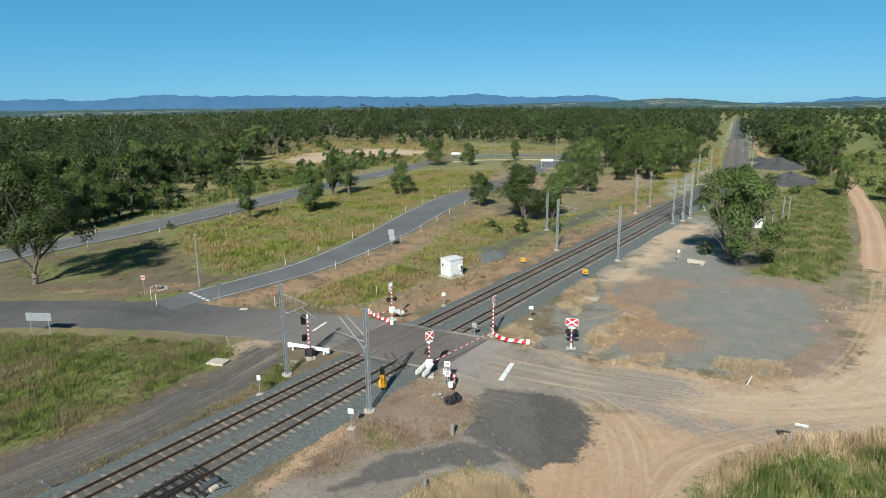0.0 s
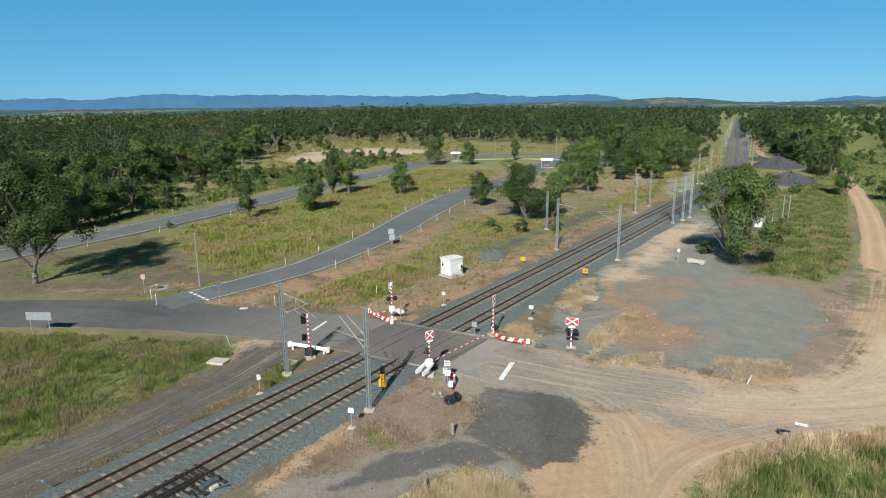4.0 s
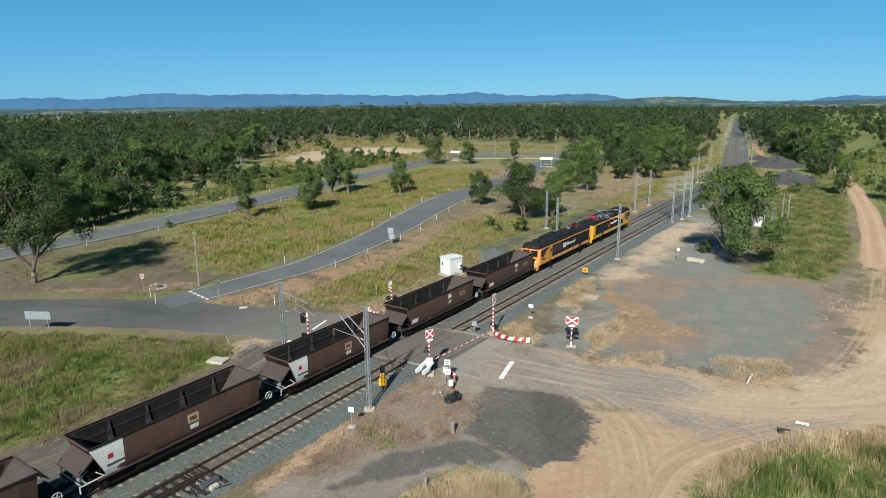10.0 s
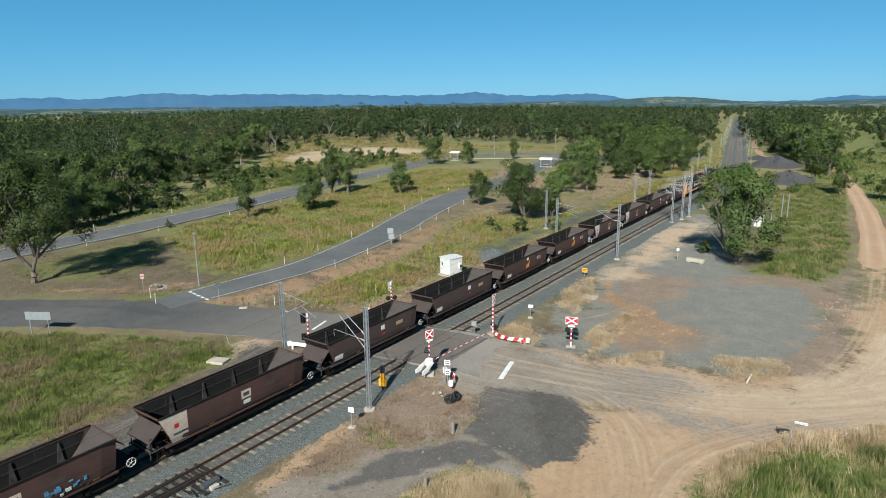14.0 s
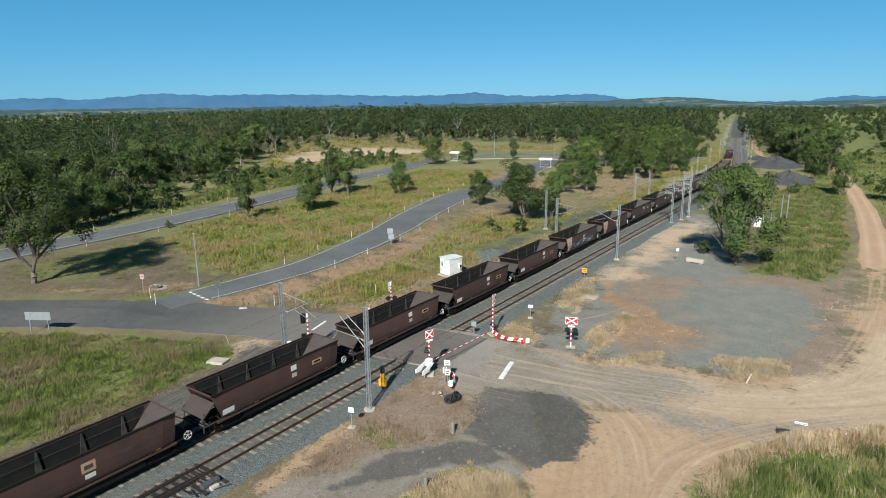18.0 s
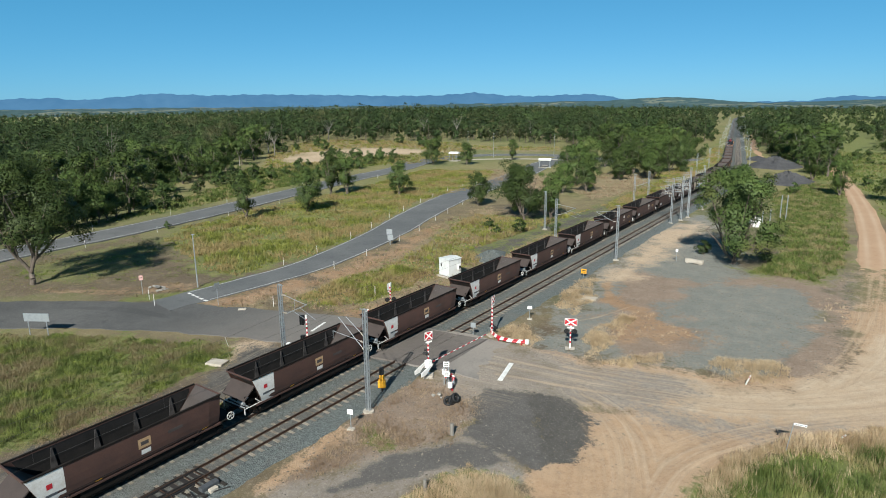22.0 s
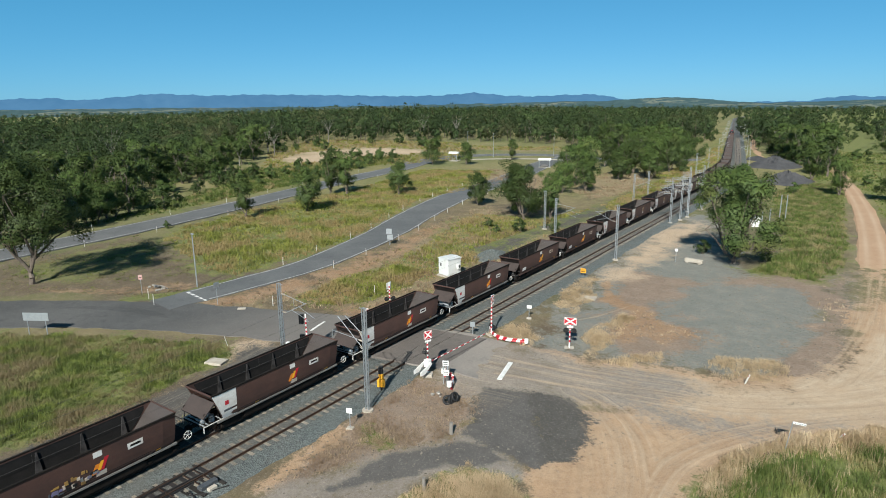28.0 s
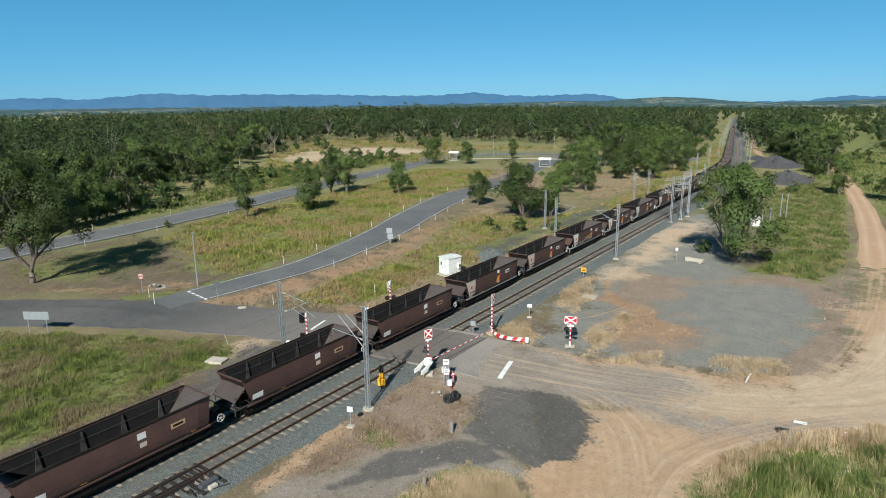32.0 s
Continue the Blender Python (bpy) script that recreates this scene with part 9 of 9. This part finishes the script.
def verge_shrubs():
    """Bushes between the highway and the woods."""
    rng = np.random.default_rng(19)
    for k in range(48):
        y = float(rng.uniform(70, 205))
        x = float(np.interp(y, HIGHWAY[:60, 1], HIGHWAY[:60, 0])) - 6.5 - float(rng.uniform(0.1, 1) ** 0.8) * (10 + y * 0.2)
        plant(T_SHRUB if k % 4 else T_W3, x, y, float(rng.uniform(0.5, 1.5) if k % 4 else rng.uniform(0.35, 0.65)), float(rng.uniform(0, 360)), "low green bush on the highway verge", "roadside shrubs")


verge_shrubs()


def near_wood_edge():
    """Full-leaved trees that crowd the highway, and bushes round the clearing."""
    rng = np.random.default_rng(39)
    for k in range(13):
        y = 34 + k * 2.6
        plant((T_ROUND, T_WIDE, T_TALL)[k % 3], -84.5 - float(rng.uniform(0, 5)) - max(0, (y - 50) * 0.25), y, float(rng.uniform(0.6, 1.05)), float(rng.uniform(0, 360)), "dark full-leaved gum crowding the highway", "gum trees of the woods")
    for x, y in ((-209, 210), (-204, 216), (-214, 222), (-219, 242), (-212, 236), (-190, 222), (-176, 214), (-152, 257), (-146, 262), (-160, 264), (-200, 204), (-195, 262), (-178, 268), (-140, 205), (-150, 200), (-165, 205)):
        plant(T_SHRUB, x + float(rng.uniform(-3, 3)), y, float(rng.uniform(0.9, 1.8)), float(rng.uniform(0, 360)), "round bush at the edge of the clearing", "roadside shrubs")


near_wood_edge()


def corridor_shrubs():
    """Bushes and young gums along both sides of the far line."""
    rng = np.random.default_rng(29)
    for k in range(46):
        y = float(rng.uniform(200, 560))
        side = 1 if k % 2 else -1
        x = float(track_x(y)) + (16 + float(rng.uniform(0, 12)) if side > 0 else -9 - float(rng.uniform(0, 9)))
        plant(T_SHRUB if k % 3 else T_W3, x, y, float(rng.uniform(0.5, 1.3) if k % 3 else rng.uniform(0.4, 0.7)), float(rng.uniform(0, 360)), "green bush beside the far railway line", "trackside bushes")


corridor_shrubs()


def field_shrubs():
    rng = np.random.default_rng(9)
    poly = next(p for k, nm, p in ZONES if nm == "far_right")
    P = rng.uniform([4, 195], [60, 900], (1500, 2))
    P = P[(outline_distance(P, poly) > 1) & (P[:, 0] > 44 - 0.05 * P[:, 1])][:80]
    for i, (x, y) in enumerate(P):
        plant((T_SHRUB, T_SHRUB, T_W3)[i % 3], float(x), float(y), float(rng.uniform(0.5, 1.5) if i % 3 < 2 else rng.uniform(0.35, 0.8)), float(rng.uniform(0, 360)), "dark bush standing in the open green field", "field bushes")
    n = 0
    while n < 40:
        y = rng.uniform(210, 900)
        x = rng.uniform(24, 60 + y * 0.12) - max(0.0, (y - 300) * 0.06)
        plant((T_SHRUB, T_SHRUB, T_W3)[n % 3], float(x), float(y), float(rng.uniform(0.7, 1.5) if n % 3 < 2 else rng.uniform(0.5, 0.9)), float(rng.uniform(0, 360)), "dark bush standing in the open green field", "field bushes")
        n += 1


field_shrubs()


def dead_tree(seed, x, y, h):
    rng = np.random.default_rng(seed)
    bm = NB()
    tube(bm, (0, 0, -0.2), (0.2, 0.1, h * 0.5), 0.2, 0.12, 7)
    for k in range(9):
        a, z = rng.uniform(0, 6.28), rng.uniform(0.3, 0.5) * h
        tip = Vector((math.cos(a) * h * 0.24, math.sin(a) * h * 0.24, rng.uniform(0.7, 1.0) * h))
        mid = Vector((0.2, 0.1, z)).lerp(tip, 0.55) + Vector((rng.normal() * 0.2, rng.normal() * 0.2, 0.3))
        tube(bm, (0.15, 0.08, z), mid, 0.09, 0.05, 5)
        tube(bm, mid, tip, 0.05, 0.015, 5)
    root = tagged(empty("dead_tree", pose(x, y, float(terrain(np.array([[x, y]]))[0]))), "bare grey dead gum tree in the woods", "tree", "dead trees")
    part("trunk", bm, M_BARK_DEAD, root)


for k, (x, y, h) in enumerate(((-160, 100, 19), (-146, 96, 13), (-190, 190, 13), (-215, 250, 15), (-186, 300, 16), (-130, 330, 15), (-240, 230, 15), (-175, 320, 15))):
    dead_tree(50 + k, x, y, h)


def blades(rng, P, z, height, width, per, lean=0.35):
    """Tufts of bent blades: two quads a blade, as one array."""
    n = len(P) * per
    p = np.repeat(np.c_[P, z], per, 0) + np.c_[rng.normal(0, 0.11, (n, 2)), np.zeros(n)]
    h = np.repeat(height, per) * rng.uniform(0.55, 1.2, n)
    a = rng.uniform(0, 2 * np.pi, n)
    d = np.c_[np.cos(a), np.sin(a), np.zeros(n)]
    s = np.c_[-np.sin(a), np.cos(a), np.zeros(n)] * width
    up = np.c_[np.zeros((n, 2)), h]
    b = d * (h * lean * rng.uniform(0.3, 1.6, n))[:, None]
    v = np.stack([p - s, p + s, p + s * 0.7 + up * 0.6 + b * 0.4, p - s * 0.7 + up * 0.6 + b * 0.4, p + up + b], 1).reshape(-1, 3)
    base = np.arange(n)[:, None] * 5
    return v, base + np.array([[0, 1, 2, 3]]), base + np.array([[3, 2, 4, 4]])


def tri_quads(f):
    return np.vstack([f[:, [0, 1, 2]], f[:, [0, 2, 3]]])


def grass_patch(name, zones, density, height, width, per, mat, label, seed, lean=0.35, cover=0.5):
    rng = np.random.default_rng(seed)
    V, F, off = [], [], 0
    for k, nm, poly in ZONES:
        if nm in zones:
            q = np.asarray(poly)
            lo, hi = np.maximum(q.min(0), [-240, 3]), np.minimum(q.max(0), [60, 330])
            n = int(np.prod(hi - lo) * density)
            P = rng.uniform(lo, hi, (n, 2))
            d = outline_distance(P, poly)
            P = P[(d + wobble(P) * 0.8 > 0) & (wobble(P, 0.35) + rng.normal(0, 0.5, n) > -1.4 + cover) & in_view(P, 30)]
            if nm == "clearing_rim":
                P = P[outline_distance(P, CLEARING) < 0]
            if nm in ("rail_bank", "hut_verge"):
                P = P[outline_distance(P, SIDING) < -0.3]
            hh = height * np.clip(0.72 + 0.55 * wobble(P, 0.9), 0.2, 1.5) * np.clip(0.5 + outline_distance(P, poly) / 3, 0.45, 1)
            v, f4, f3 = blades(rng, P, terrain(P) - 0.05, hh, width, per, lean)
            V.append(v)
            F.append(np.vstack([tri_quads(f4), f3[:, :3]]) + off)
            off += len(v)
    ob = raw(name, np.vstack(V), np.vstack(F), mat)
    return tagged(ob, label, "grass", kind="stuff")


grass_patch("tall_grass", ["left_field", "mast_verge"], 20, 0.62, 0.014, 8, M_GRASS, "tall yellow-green grass beside the access track", 1, 0.6, 0.55)
grass_patch("tall_grass", ["near_right"], 24, 0.7, 0.014, 9, M_GRASS_NEAR, "tall green grass with straw seed heads", 2, 0.5)
grass_patch("dry_grass", ["near_right"], 7, 0.9, 0.012, 6, M_STRAW, "straw stalks among the green grass", 12, 0.4, 1.2)
grass_patch("tall_grass", ["track_verge"], 7, 0.4, 0.016, 7, M_GRASS_BANK, "green and straw tufts along the ballast edge", 33, 0.8, 1.15)
grass_patch("dry_grass", ["near_mid"], 44, 0.85, 0.008, 10, M_STRAW, "pale dry straw grass at the verge", 3, 0.6)
grass_patch("tall_grass", ["median", "rail_bank"], 3.6, 0.75, 0.045, 6, M_GRASS_BANK, "rough green and yellow grass on the banks", 4, 0.6, 0.2)
grass_patch("tall_grass", ["hut_green"], 9, 0.8, 0.03, 7, M_GRASS_BANK, "lush yellow-green grass before the relay hut", 44, 0.6, 0.3)
grass_patch("dry_grass", ["rail_bank", "hut_verge", "rest_gold", "rest_gold_2"], 1.3, 0.6, 0.035, 7, M_STRAW_BROWN, "straw tufts among the grass", 14, 0.7, 1.2)
grass_patch("tall_grass", ["right_field"], 9, 0.8, 0.025, 7, M_GRASS_NEAR, "rough green grass field", 5, 0.7, 0.2)
grass_patch("dry_grass", ["right_field"], 2.5, 0.75, 0.022, 6, M_STRAW_BROWN, "straw stalks in the green field", 35, 0.6, 0.9)
grass_patch("tall_grass", ["corridor_side"], 2.2, 0.8, 0.06, 7, M_GRASS_BANK, "rough grass beside the far line", 36, 0.6)
grass_patch("tall_grass", ["road_verge"], 1.8, 1.0, 0.1, 7, M_GRASS_NEAR, "tall green growth along the highway's edge", 25, 0.6, 0.1)
grass_patch("dry_grass", ["mound", "track_verge", "field_fringe"], 26, 0.34, 0.013, 7, M_STRAW_BROWN, "thin dry grass on the mound", 6, 0.9, 1.5)
grass_patch("dry_grass", ["dry_patch", "red_edge"], 1.0, 0.4, 0.02, 7, M_STRAW, "clumps of straw on the yard edge", 7, 0.8, 1.4)
grass_patch("dry_grass", ["straw_a", "straw_b", "straw_c", "straw_d", "straw_e"], 34, 0.7, 0.010, 9, M_STRAW, "pale straw tufts along the yard edge", 8, 0.8, 1.1)
grass_patch("dry_grass", ["straw_f"], 36, 1.05, 0.012, 10, M_STRAW, "tall pale straw along the dirt road", 15, 0.5, 0.6)
grass_patch("dry_grass", ["red_edge", "hut_verge", "bare_patch", "toe_sand"], 0.7, 0.2, 0.02, 6, M_STRAW, "sparse dry tufts on bare ground", 16, 1.0, 1.5)
grass_patch("short_grass", ["left_verge", "hut_verge", "tree_verge", "junction_grass", "ramp_grass", "track_verge", "mound_green"], 3.2, 0.24, 0.026, 6, M_GRASS, "short patchy grass on the verge", 9, 0.9, 1.25)
grass_patch("tall_grass", ["clearing_rim", "rest_gold_3"], 0.5, 0.9, 0.14, 7, M_GRASS_BANK, "rough grass round the clearing", 31, 0.7, 0.6)

grass_patch("tall_grass", ["far_right"], 0.8, 0.7, 0.09, 7, M_GRASS_NEAR, "rough tussocks in the open field", 41, 0.7, 0.7)

motions()
